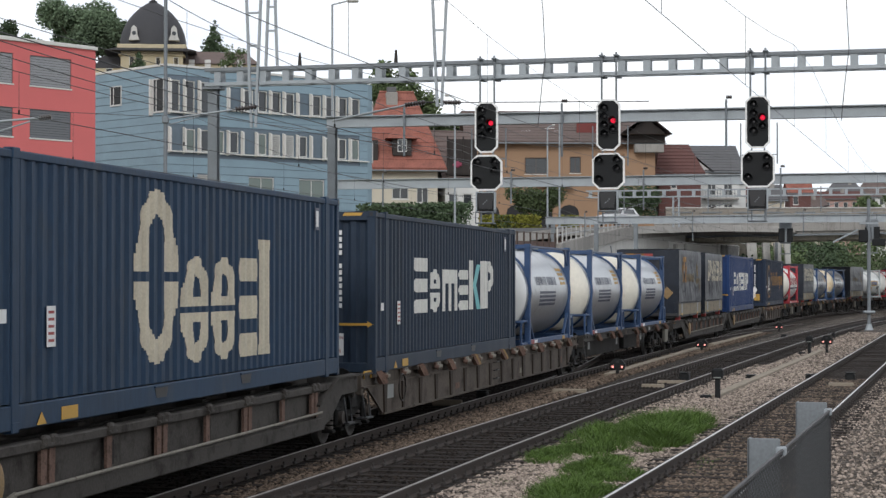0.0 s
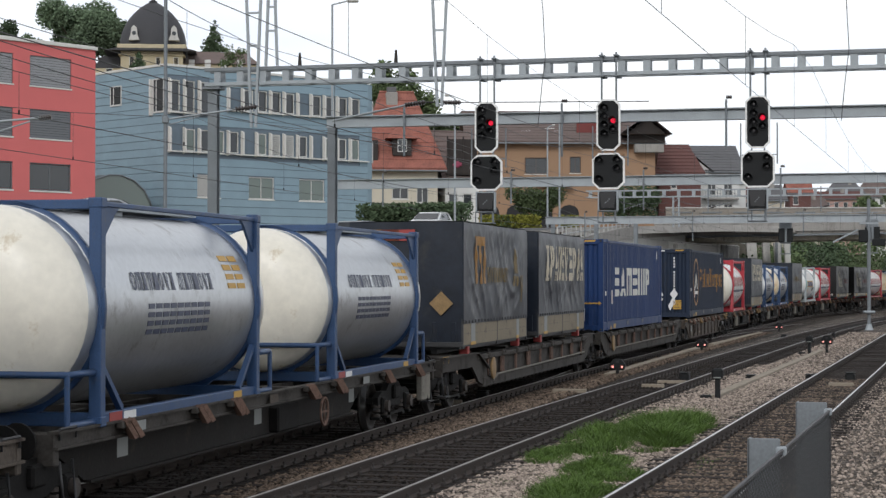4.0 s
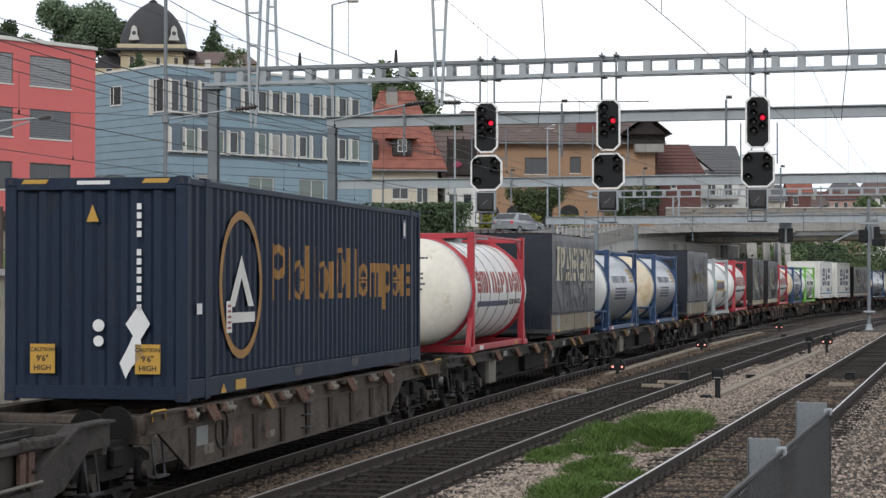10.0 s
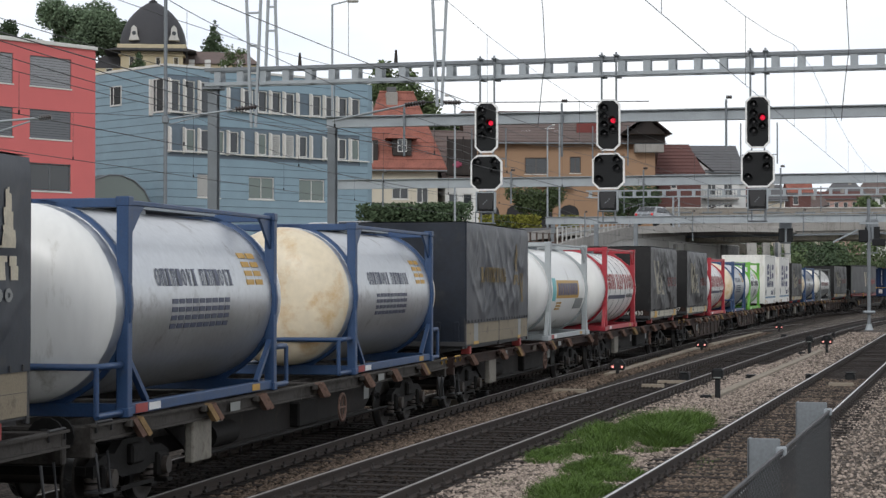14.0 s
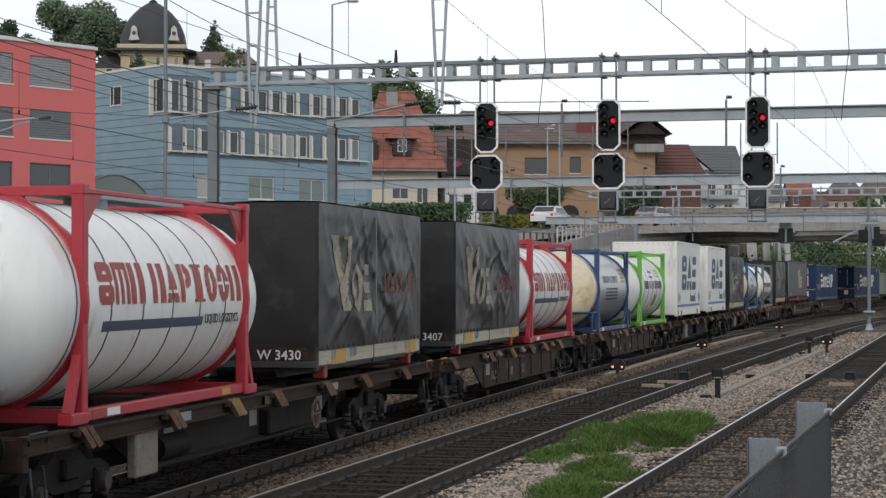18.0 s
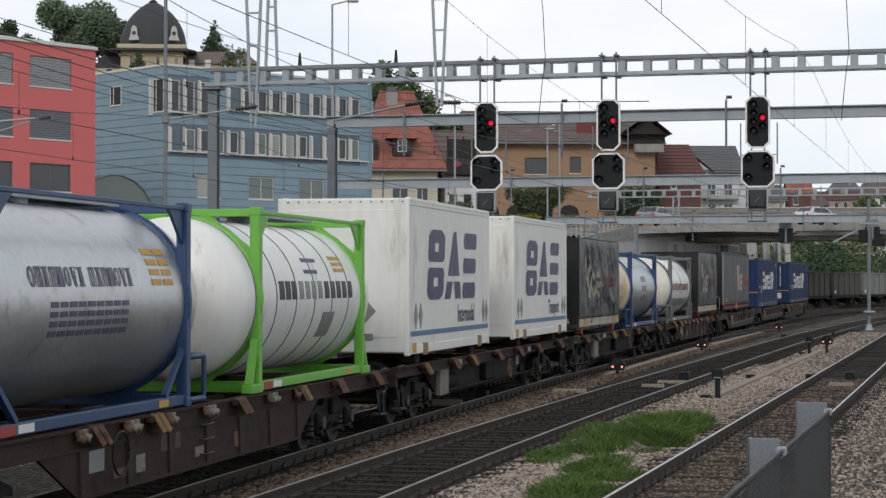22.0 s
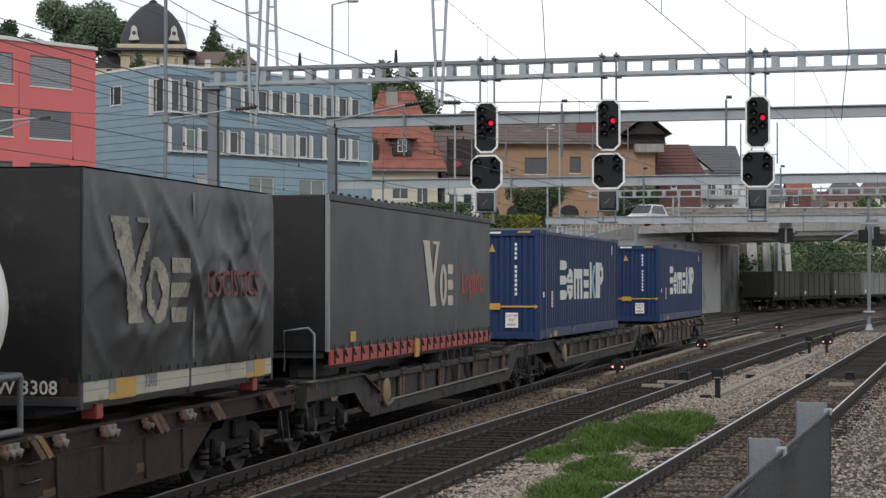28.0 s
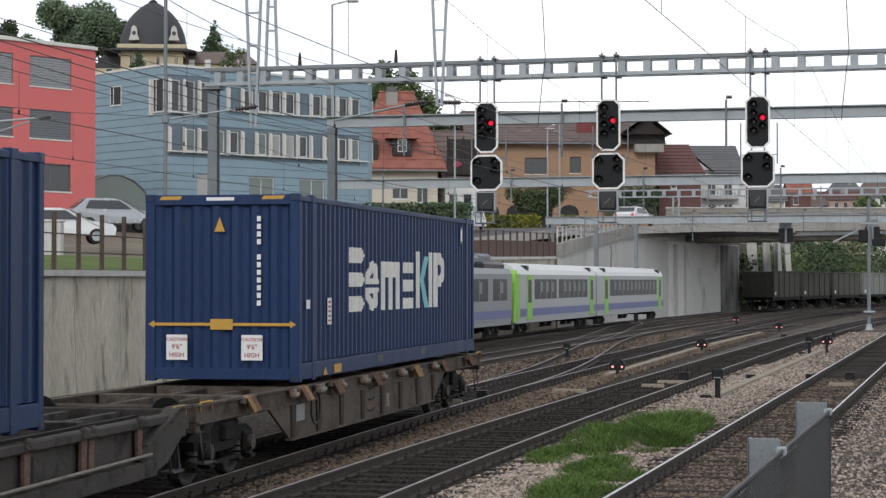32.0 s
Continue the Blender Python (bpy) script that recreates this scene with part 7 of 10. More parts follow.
# ---- wagons ----
@functools.lru_cache(None)
def bogie_meshes():
    fr = Shape()
    for e in (-1, 1):
        x = e * 0.98
        fr.prism([(-1.25, 0.62), (-0.95, 0.72), (-0.6, 0.72), (-0.35, 0.86), (0.35, 0.86), (0.6, 0.72), (0.95, 0.72), (1.25, 0.62), (1.25, 0.48), (0.62, 0.5), (0.35, 0.42), (-0.35, 0.42), (-0.62, 0.5), (-1.25, 0.48)], "x", x - 0.06, x + 0.06)
        for y in (-0.9, 0.9):
            fr.bbox(x - 0.1, x + 0.12, y - 0.16, y + 0.16, 0.32, 0.62, 0.03)
            fr.rod((x + 0.12, y, 0.46), (x + 0.19, y, 0.46), 0.11, 10, m=1)
            for d in (-0.28, 0.28):
                for z in (0.28, 0.36, 0.44):
                    fr.rod((x, y + d, z), (x, y + d, z + 0.05), 0.085, 8, m=1)
                fr.bbox(x - 0.09, x + 0.1, y + d - 0.1, y + d + 0.1, 0.22, 0.27, 0.01)
        fr.bbox(x - 0.08, x + 0.14, -0.2, 0.2, 0.55, 0.8, 0.03)
        fr.beam((x + 0.1, -0.55, 0.3), (x + 0.1, 0.55, 0.3), 0.04, 0.05)
        for y in (-0.42, 0.42):
            fr.beam((x - 0.15, y, 0.25), (x - 0.15, y, 0.7), 0.06, 0.14)
    fr.bbox(-1.0, 1.0, -0.22, 0.22, 0.5, 0.82, 0.03)
    fr.box(-0.95, 0.95, -1.28, -1.18, 0.52, 0.62).box(-0.95, 0.95, 1.18, 1.28, 0.52, 0.62)
    fr.rod((0, 0, 0.8), (0, 0, 0.92), 0.25, 12)
    wh = Shape().rod((-1.0, 0, 0), (1.0, 0, 0), 0.08, 10)
    for e in (-1, 1):
        wh.lathe([(e * 0.66, 0.1), (e * 0.66, 0.2), (e * 0.70, 0.38), (e * 0.68, 0.48), (e * 0.71, 0.49), (e * 0.72, 0.46)], "x", 28)
        wh.lathe([(e * 0.82, 0.45), (e * 0.825, 0.39), (e * 0.77, 0.36), (e * 0.75, 0.2), (e * 0.8, 0.12), (e * 0.8, 0.08)], "x", 28)
        wh.lathe([(e * 0.72, 0.46), (e * 0.82, 0.452)], "x", 28, m=1)
    return fr.mesh("bogie", [M["bogie"], M["bogie_highlight"]]), wh.mesh("wheelset", [M["wheel"], M["tread"]])


WHEELS = []


def wagon(u0, u1, style, bogies, paint, label, seats=(), belly=None):
    """A container wagon between u0 and u1 of the train; bogies at their places along it."""
    uc, L = (u0 + u1) / 2, u1 - u0
    wg = thing("container_wagon", Matrix(), label, "freight wagon", "wagons of the train")
    h = L / 2
    P = M[paint]
    rg = random.Random(int(u0 * 10) + 7)
    top = 1.14
    sill_h = 0.2 if style == "flat" else 0.26
    b = sorted(v - uc for v in bogies)
    a0 = (b[0] + 1.45) if b[0] < 0 else -h + 0.3
    a1 = (b[-1] - 1.45) if b[-1] > 0 else h - 0.3
    for e in (-1, 1) if style != "lug" else ():
        x0, x1 = (1.12, 1.24) if e > 0 else (-1.24, -1.12)
        c0, c1 = x0 + 0.05, x1 - 0.05
        sill = Shape().prism([(x0, top), (x1, top), (x1, top - 0.03), (c1, top - 0.03), (c1, top - sill_h + 0.03), (x1, top - sill_h + 0.03), (x1, top - sill_h), (x0, top - sill_h), (x0, top - sill_h + 0.03), (c0, top - sill_h + 0.03), (c0, top - 0.03), (x0, top - 0.03)], "y", -h, h)
        part("side_sill", sill, P, wg, "steel side sill")
    for x in (-0.35, 0.35):
        part("centre_sill", Shape().box(x - 0.05, x + 0.05, -h + 0.2, h - 0.2, top - 0.5 if style == "flat" else top - 0.4, top - 0.06), P, wg)
    nx = max(4, int(L / 2.2))
    for k in range(nx + 1):
        y = -h + 0.12 + k * (L - 0.24) / nx
        wide = 0.78 if style == "lug" and a0 < y < a1 else 1.14
        part("crossbeam", Shape().bbox(-wide, wide, y - 0.11, y + 0.11, top - 0.2, top - 0.02, 0.012), P, wg)
    for e in (-1, 1):
        y = e * h
        part("headstock", Shape().bbox(-1.2, 1.2, min(y, y - e * 0.14), max(y, y - e * 0.14), top - 0.38, top - 0.02, 0.015), P, wg)
        for x in (-0.875, 0.875):
            bf = part("buffer", Shape().rod((x, y, 1.03), (x, y + e * 0.22, 1.03), 0.1, 12).rod((x, y + e * 0.2, 1.03), (x, y + e * 0.24, 1.03), 0.22, 14), M["bogie"], wg)
        part("coupling", Shape().rod((0, y, 0.98), (0, y + e * 0.28, 0.92), 0.05, 8).rod((0.1, y, 0.9), (0.15, y + e * 0.2, 0.6), 0.03, 6), M["bogie"], wg)
        part("step", Shape().tube([(1.15, y - e * 0.25, 0.8), (1.2, y - e * 0.25, 0.36), (1.2, y - e * 0.6, 0.36), (1.15, y - e * 0.6, 0.8)], 0.018).box(1.05, 1.25, min(y - e * 0.22, y - e * 0.63), max(y - e * 0.22, y - e * 0.63), 0.34, 0.365), M["dark_steel"], wg)
        part("shunter_rail", Shape().tube([(1.22, y - e * 0.1, top - 0.1), (1.22, y - e * 0.1, top + 0.02), (1.22, y - e * 0.55, top + 0.02), (1.22, y - e * 0.55, top - 0.1)], 0.016), M["dark_steel"] if rg.random() < 0.5 else M["yellow_steel"], wg)
    # the deep side web
    if style == "lug":
        for e in (-1, 1):
            x = e * 1.2
            part("side_rail", Shape().bbox(x - 0.10, x + 0.04, a0 + 0.9, a1 - 0.9, 0.36, 0.58, 0.02), P, wg, "low bottom rail")
            part("upper_rail", Shape().bbox(x - 0.10, x + 0.05, a0 + 0.3, a1 - 0.3, 0.98, 1.10, 0.02), P, wg, "upper side rail")
            part("recessed_web", Shape().box(x - 0.06 * e - 0.015, x - 0.06 * e + 0.015, a0 + 0.6, a1 - 0.6, 0.5, 1.0), P, wg, "recessed grey web")
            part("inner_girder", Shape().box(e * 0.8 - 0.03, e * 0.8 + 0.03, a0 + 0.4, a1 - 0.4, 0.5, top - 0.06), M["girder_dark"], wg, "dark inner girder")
            for y0, sg, ye in ((a0, 1, -h), (a1, -1, h)):
                part("gooseneck", Shape().prism([(y0 + sg * 0.2, top), (y0 + sg * 1.4, 0.76), (y0 + sg * 1.4, 0.5), (y0 + sg * 0.95, 0.42), (y0 + sg * 0.5, 0.5), (y0 - sg * 0.2, top - 0.28), (ye, top - 0.28), (ye, top)], "x", x - 0.03, x + 0.03), P, wg, "bent gooseneck side plate")
                part("gooseneck_flange", Shape().beam((x, ye, top + 0.015), (x, y0 + sg * 0.2, top + 0.015), 0.2, 0.03).beam((x, y0 + sg * 0.2, top + 0.015), (x, y0 + sg * 1.4, 0.775), 0.2, 0.03), P, wg)
            if e > 0:
                for y0, sg, ye in ((a0, 1, -h), (a1, -1, h)):
                    if abs(ye - y0) > 1.5:  # pressed end platform with round lightening holes
                        ym = (ye + y0) / 2
                        for px_ in (-0.62, 0.62):
                            part("platform_ring", Shape().lathe([(top - 0.06, 0.40), (top + 0.012, 0.38), (top + 0.012, 0.56), (top - 0.06, 0.56), (top - 0.06, 0.40)], "z", 20, c=(px_, ym)), P, wg, "round hole in the end platform")
                        part("platform_bar", Shape().bbox(-0.09, 0.09, min(ye, y0) + 0.1, max(ye, y0) - 0.1, top - 0.05, top + 0.01, 0.01), P, wg)
                n = max(3, int((a1 - a0 - 2) / 1.75))
                for k in range(n + 1):
                    y = a0 + 1.5 + k * (a1 - a0 - 3.0) / n
                    for d in ((-0.11, 0.11) if k % 2 else (0.0,)):
                        part("stanchion_lug", Shape().bbox(x + 0.0, x + 0.1, y + d - 0.085, y + d + 0.085, 1.0, 1.14, 0.035).rod((x + 0.07, y + d - 0.11, 1.03), (x + 0.07, y + d + 0.11, 1.03), 0.03, 6), P, wg, "folded container lug")
                        part("lug_foot", Shape().prism([(y + d - 0.08, 1.0), (y + d + 0.08, 1.0), (y + d + 0.06, 0.60), (y + d - 0.08, 0.63)], "x", x + 0.0, x + 0.04), M["lug_rust"], wg, "rust-pink hanging lug foot")
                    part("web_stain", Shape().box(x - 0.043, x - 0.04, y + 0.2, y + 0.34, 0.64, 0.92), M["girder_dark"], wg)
                part("brake_rod", Shape().rod((x + 0.07, a0 + 2.3, 0.60), (x + 0.07, a1 - 1.2, 0.66), 0.022, 6), M["box_dusty"], wg, "long dusty brake rod")
                part("rod_bracket", Shape().beam((x + 0.06, a0 + 1.9, 0.5), (x + 0.07, a0 + 2.35, 0.6), 0.03, 0.06), M["box_dusty"], wg)
                part("hand_wheel", Shape().lathe([(x + 0.07, 0.001), (x + 0.07, 0.24), (x + 0.11, 0.25), (x + 0.12, 0.22), (x + 0.12, 0.001)], "x", 24, c=(a0 + 1.75, 0.76)), M["yellow_rust"], wg, "ochre brake disc")
                part("web_plate", Shape().bbox(x - 0.02, x + 0.03, a0 + 0.75, a0 + 1.05, 0.68, 0.98, 0.01), P, wg)
                part("air_tank", Shape().rod((0.6, -0.8, 0.6), (0.6, 0.6, 0.6), 0.16, 14), M["bogie"], wg)
    elif style in ("belly", "pocket"):
        low = {"belly": 0.36, "pocket": 0.42, "lug": 0.44}[style]
        slope = 1.1
        for e in (-1, 1):
            x = e * 1.2
            web = Shape().prism([(a0, top - 0.25), (a1, top - 0.25), (a1 - slope, low), (a0 + slope, low)], "x", x - 0.02, x + 0.02)
            web.box(min(x - 0.05, x + 0.05), max(x - 0.05, x + 0.05), a0 + slope, a1 - slope, low - 0.02, low + 0.02)
            part("side_web", web, P, wg, "deep fish-belly side web")
            if e > 0:
                n = max(3, int((a1 - a0 - 2 * slope) / (1.35 if style == "belly" else 1.0)))
                for k in range(n + 1):
                    y = a0 + slope + 0.1 + k * (a1 - a0 - 2 * slope - 0.2) / n
                    if style == "belly":
                        part("web_rib", Shape().prism([(y - 0.12, top - 0.26), (y + 0.12, top - 0.26), (y + 0.07, low + 0.02), (y - 0.07, low + 0.02)], "x", x + 0.02, x + 0.05), M["rib_grime"], wg, "grimy pressed rib")
                        for q in range(3 if k % 2 else 2):
                            part("spigot_knob", Shape().rod((x + 0.04, y - 0.16 + q * 0.16, top - 0.1), (x + 0.12, y - 0.14 + q * 0.16, top - 0.13), 0.05, 8).bbox(x + 0.02, x + 0.08, y - 0.2 + q * 0.16, y - 0.1 + q * 0.16, top - 0.09, top - 0.02, 0.01), M["box_dusty"] if q else M["lug_rust"], wg, "worn spigot knob")
                    else:
                        lug = Shape().bbox(x + 0.0, x + 0.1, y - 0.07, y + 0.07, top - 0.34, top + 0.05, 0.015).bbox(x + 0.02, x + 0.07, y - 0.05, y + 0.05, low + 0.1, top - 0.3, 0.01)
                        part("stanchion_lug", lug, M["wag_sand"] if k % 3 else P, wg, "folding container lug")
                if style == "belly":
                    yl = (a0 + a1) / 2 - 0.3
                    for q in range(3):
                        part("ladder_rung", Shape().tube([(x + 0.02, yl, low + 0.14 + q * 0.19), (x + 0.09, yl, low + 0.14 + q * 0.19), (x + 0.09, yl + 0.36, low + 0.15 + q * 0.19), (x + 0.02, yl + 0.36, low + 0.15 + q * 0.19)], 0.014), M["dark_steel"], wg)
                    ring_ = [(x + 0.13, a0 + slope + 1.0 + 0.25 * math.cos(q * math.pi / 10), 0.78 + 0.25 * math.sin(q * math.pi / 10)) for q in range(21)]
                    part("hand_wheel", Shape().tube(ring_, 0.016), M["wheel"], wg, "thin brake hoop wheel")
                else:
                    part("brake_rod", Shape().rod((x + 0.06, a0 + 2.2, low + 0.16), (x + 0.06, a1 - slope, low + 0.2), 0.022, 6), M["wag_sand"], wg)
                    part("hand_wheel", Shape().lathe([(x + 0.08, 0.001), (x + 0.08, 0.24), (x + 0.11, 0.25), (x + 0.12, 0.001)], "x", 20, c=(a0 + 1.7, 0.8)), M["yellow_rust"], wg, "ochre brake disc")
                part("data_plate", Shape().box(x + 0.021, x + 0.025, a0 + slope + 0.3, a0 + slope + 0.75, low + 0.25, low + 0.5), M["panel_grey"], wg)
                for k in range(4):
                    y = a0 + slope + 0.4 + rg.random() * (a1 - a0 - 2 * slope - 1.2)
                    part("paint_patch", Shape().box(x + 0.0205, x + 0.024, y, y + rg.uniform(0.2, 0.5), low + 0.12, low + rg.uniform(0.2, 0.4)), M["patch_pale"] if k % 2 else M["lug_rust"], wg)
                part("data_plate", Shape().box(x + 0.021, x + 0.025, a0 + slope + 2.6, a0 + slope + 3.3, low + 0.3, low + 0.5), M["wag_sand"], wg)
    else:
        for e, xx in ((1, 1.08), (-1, -1.2)):
            part("equipment_box", Shape().bbox(xx, xx + 0.12, b[0] + 1.7, b[0] + 2.45, 0.4, 0.95, 0.02), M["box_dusty"], wg, "dusty pale steel box")
        part("air_tank", Shape().rod((0.85, b[0] + 3.2, 0.62), (0.85, b[0] + 4.2, 0.62), 0.17, 14), M["bogie"], wg)
        part("brake_gear", Shape().bbox(0.7, 1.0, -0.6, 0.5, 0.45, 0.85, 0.03).rod((1.0, b[0] + 1.5, 0.42), (1.0, b[-1] - 1.5, 0.42), 0.025, 6).bbox(-0.3, 0.5, -2.2, -1.2, 0.4, 0.8, 0.03), M["bogie"], wg)
        part("hand_wheel", Shape().lathe([(1.2, 0.2), (1.2, 0.24), (1.23, 0.24), (1.23, 0.2), (1.2, 0.2)], "x", 20, c=(1.2, 0.66)).box(1.2, 1.225, 1.0, 1.4, 0.645, 0.675).box(1.2, 1.225, 1.185, 1.215, 0.46, 0.86), M["lug_rust"], wg, "rusty spoked brake wheel")
        w0 = (b[0] + 1.5) if b[0] < 0 else -h + 0.6
        w1 = (b[-1] - 1.5) if b[-1] > 0 else h - 0.6
        for x in (-0.82, 0.82):
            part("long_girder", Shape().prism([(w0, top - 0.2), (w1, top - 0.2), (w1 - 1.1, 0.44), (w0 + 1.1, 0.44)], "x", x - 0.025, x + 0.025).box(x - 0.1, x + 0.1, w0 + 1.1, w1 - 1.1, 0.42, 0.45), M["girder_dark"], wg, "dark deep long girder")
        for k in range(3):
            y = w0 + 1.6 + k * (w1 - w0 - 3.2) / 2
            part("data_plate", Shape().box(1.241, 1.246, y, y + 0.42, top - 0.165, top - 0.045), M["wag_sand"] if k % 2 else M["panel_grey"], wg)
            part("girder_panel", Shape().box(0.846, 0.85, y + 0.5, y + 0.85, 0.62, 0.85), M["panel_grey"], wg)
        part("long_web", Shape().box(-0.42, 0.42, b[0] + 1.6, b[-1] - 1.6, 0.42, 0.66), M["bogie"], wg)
    # folding spigots and lashing handles along the sill
    for k in range(int(L / 2.6) if style != "lug" else 0):
        y = -h + 1.4 + k * 2.6 + rg.uniform(-0.7, 0.7)
        part("spigot_hinge", Shape().bbox(1.2, 1.3, y - 0.2, y + 0.2, top - 0.1, top - 0.01, 0.015), P, wg)
        for dy in (-0.1, 0.09):
            part("spigot", Shape().beam((1.27, y + dy, top - 0.0), (1.36, y + dy + 0.1, top - 0.21), 0.15, 0.06), M["lug_rust"] if rg.random() < 0.8 else M["yellow_rust"], wg, "rusty folding spigot")
    for v in seats:
        for x in (-1.0, 1.0):
            part("pedestal", Shape().bbox(x - 0.18, x + 0.18, v - uc - 0.16, v - uc + 0.16, top - 0.02, top + 0.03, 0.01), P, wg)
    bm_, wm_ = bogie_meshes()
    for v in bogies:
        bg = part("bogie", bm_, None, wg, "two-axle bogie, black with grime", m=pose(0, v - uc, 0))
        for y in (-0.9, 0.9):
            ws = part("wheelset", wm_, None, bg, m=pose(0, y, 0.46))
            WHEELS.append((ws, y, v + y))
    wg["u"] = uc
    return wg


BLOCKS_10 = [(0.75, 0, 1, "post"), (0.85, 0, 1, "flag"), (0.85, 0, 1, "wedge"), (0.85, 0, 1, "twin"), (0.75, 0, 1, "stack"), (0.85, 0, 1, "vee"), (0.7, 0, 1, "stack"), (0.8, 0, 1, "flag"), (0.85, 0, 1, "ring"), (0.85, 0, 1, "wedge")]
TRAIN = []  # (thing, place of its middle along the train, height of its base)

for a, b_, style, bogs, paint, lab in (
    (-11.2, 8.9, "lug", (-9.0, 9.1), "wag_grey", "grey-brown low container wagon with folding lugs"),
    (9.4, 33.2, "belly", (33.9,), "wag_sand", "dusty long container wagon with fish-belly sides"),
    (34.0, 53.0, "flat", (50.2,), "wag_grey", "grimy flat container wagon carrying tanks"),
    (53.7, 73.7, "lug", (55.3, 74.4), "wag_grey", "grey-brown low container wagon with folding lugs"),
    (74.9, 94.3, "lug", (94.9,), "wag_grey", "grey container wagon with folding lugs"),
    (95.6, 112.3, "belly", (110.4,), "wag_sand", "dusty container wagon with fish-belly sides"),
    (113.0, 133.5, "flat", (115.6, 130.0), "wag_grey", "grimy flat container wagon"),
    (134.2, 153.3, "flat", (135.9, 150.4), "wag_grey", "grimy flat container wagon carrying tanks"),
    (154.0, 173.0, "flat", (156.0, 169.7), "wag_rust", "oxide-brown flat container wagon"),
    (173.7, 193.3, "flat", (175.2, 188.6), "wag_rust", "oxide-brown flat container wagon"),
    (194.0, 213.0, "belly", (195.6, 209.6), "wag_rust", "dark brown container wagon with fish-belly sides"),
    (213.6, 231.9, "belly", (214.8, 228.6), "wag_rust", "dark brown container wagon with fish-belly sides"),
    (232.6, 252.2, "flat", (234.6, 248.9), "wag_rust", "dark brown flat container wagon"),
    (253.0, 272.0, "flat", (254.9, 268.4), "wag_grey", "dark grey flat container wagon"),
    (272.6, 291.2, "belly", (274.0, 288.7), "wag_rust", "oxide-brown container wagon with fish-belly sides"),
    (291.8, 310.8, "lug", (293.4, 311.1), "wag_grey", "grey low pocket wagon carrying a semi-trailer"),
    (311.4, 331.0, "lug", (313.0,), "wag_grey", "grey-brown container wagon with folding lugs"),
    (331.4, 350.4, "belly", (333.0, 348.0), "wag_sand", "dusty grey container wagon with fish-belly sides"),
):
    TRAIN.append((wagon(a, b_, style, bogs, paint, lab), (a + b_) / 2, 0.0))

BLOCKS_7 = [(0.95, 0, 1, "stack"), (0.85, 0, 0.8, "slit"), (1.3, 0, 0.8, "comb"), (0.85, 0, 0.8, "stack"), (0.3, 0, 1, "bar"), (0.42, 0, 1, "none"), (0.3, 0, 1, "bar"), (0.9, 0, 1, "flag")]
CAPS_7 = [(0.9, 0, 1, "stack"), (0.95, 0, 1, "wedge"), (1.1, 0, 1, "comb"), (0.9, 0, 1, "stack"), (0.9, 0, 1, "twin"), (0.32, 0, 1, "bar"), (0.85, 0, 1, "flag")]


def angular_mark(c, L, z0, z1, y0, y1, teal=True, mat_="letter_white"):
    logo(c, 1.256, y0, y1, z0, z1, BLOCKS_7 if teal else CAPS_7, M[mat_], gap=0.14 if teal else 0.2)
    if teal:
        part("logo", Shape().prism([(y0 + (y1 - y0) * a, z0 + (z1 - z0) * b) for a, b in ((0.70, 0.5), (0.755, 0.92), (0.805, 0.92), (0.745, 0.5), (0.805, 0.0), (0.755, 0.0))], "x", 1.24, 1.246), M["letter_teal"], c)


def put(ob, u0, u1, base=None):
    TRAIN.append((ob, (u0 + u1) / 2, ob["base"] if base is None else base))
    return ob


L45 = 13.5
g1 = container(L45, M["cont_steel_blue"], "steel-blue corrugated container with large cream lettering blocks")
logo(g1, 1.256, -2.56, -1.07, 0.53, 2.66, [(1, 0, 1, "open")], M["letter_cream"], bold=0.3)
logo(g1, 1.256, -0.92, 2.95, 0.49, 1.86, [(0.95, 0, 1, "slit"), (0.95, 0, 1, "slit"), (0.75, 0, 1, "stack"), (0.55, 0, 1.2, "post")], M["letter_cream"], gap=0.06)
side_marks(g1, L45)
put(g1, -5.94, 7.56, 1.21)
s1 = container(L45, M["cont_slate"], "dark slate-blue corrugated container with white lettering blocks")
angular_mark(s1, L45, 1.03, 2.1, -3.7, 4.0)
side_marks(s1, L45)
end_marks(s1, L45)
put(s1, 9.95, 23.55, 1.10)


def tank_print(t, dark="letter_grey", big=True):
    logo(t, 0, -1.9, 1.1, 1.54, 1.76, [(0.8, 0, 1, ("ring", "comb", "post", "comb", "bar", "ring", "vee", "post")[q % 8]) if q != 8 else (0.5, 0, 1, "none") for q in range(16)], M[dark], gap=0.2, bold=0.26)
    on_barrel(t, -1.4, 0.9, 1.0, 1.42, M[dark], 4, 9)
    on_barrel(t, 1.75, 2.5, 1.55, 2.05, M["sticker_yellow"], 4, 2)


for a, b_, ends in ((25.5, 31.5, "tank_white"), (35.2, 41.26, "tank_cream_pale"), (45.35, 51.4, "tank_cream_pale")):
    if "tank_cream_pale" not in M:
        M["tank_cream_pale"] = mat("tank_ivory", (0.80, 0.76, 0.66), 0.36, vary=0.1, scale=1.2, fine=8, bump=0.02, dirt=(0.5, 0.4, 0.25), dirt_amt=0.05)
    t = tank(M["frame_blue"], M["tank_steel"], M[ends], "stainless tank container with white end in a blue frame")
    tank_print(t)
    put(t, a, b_, 1.1)

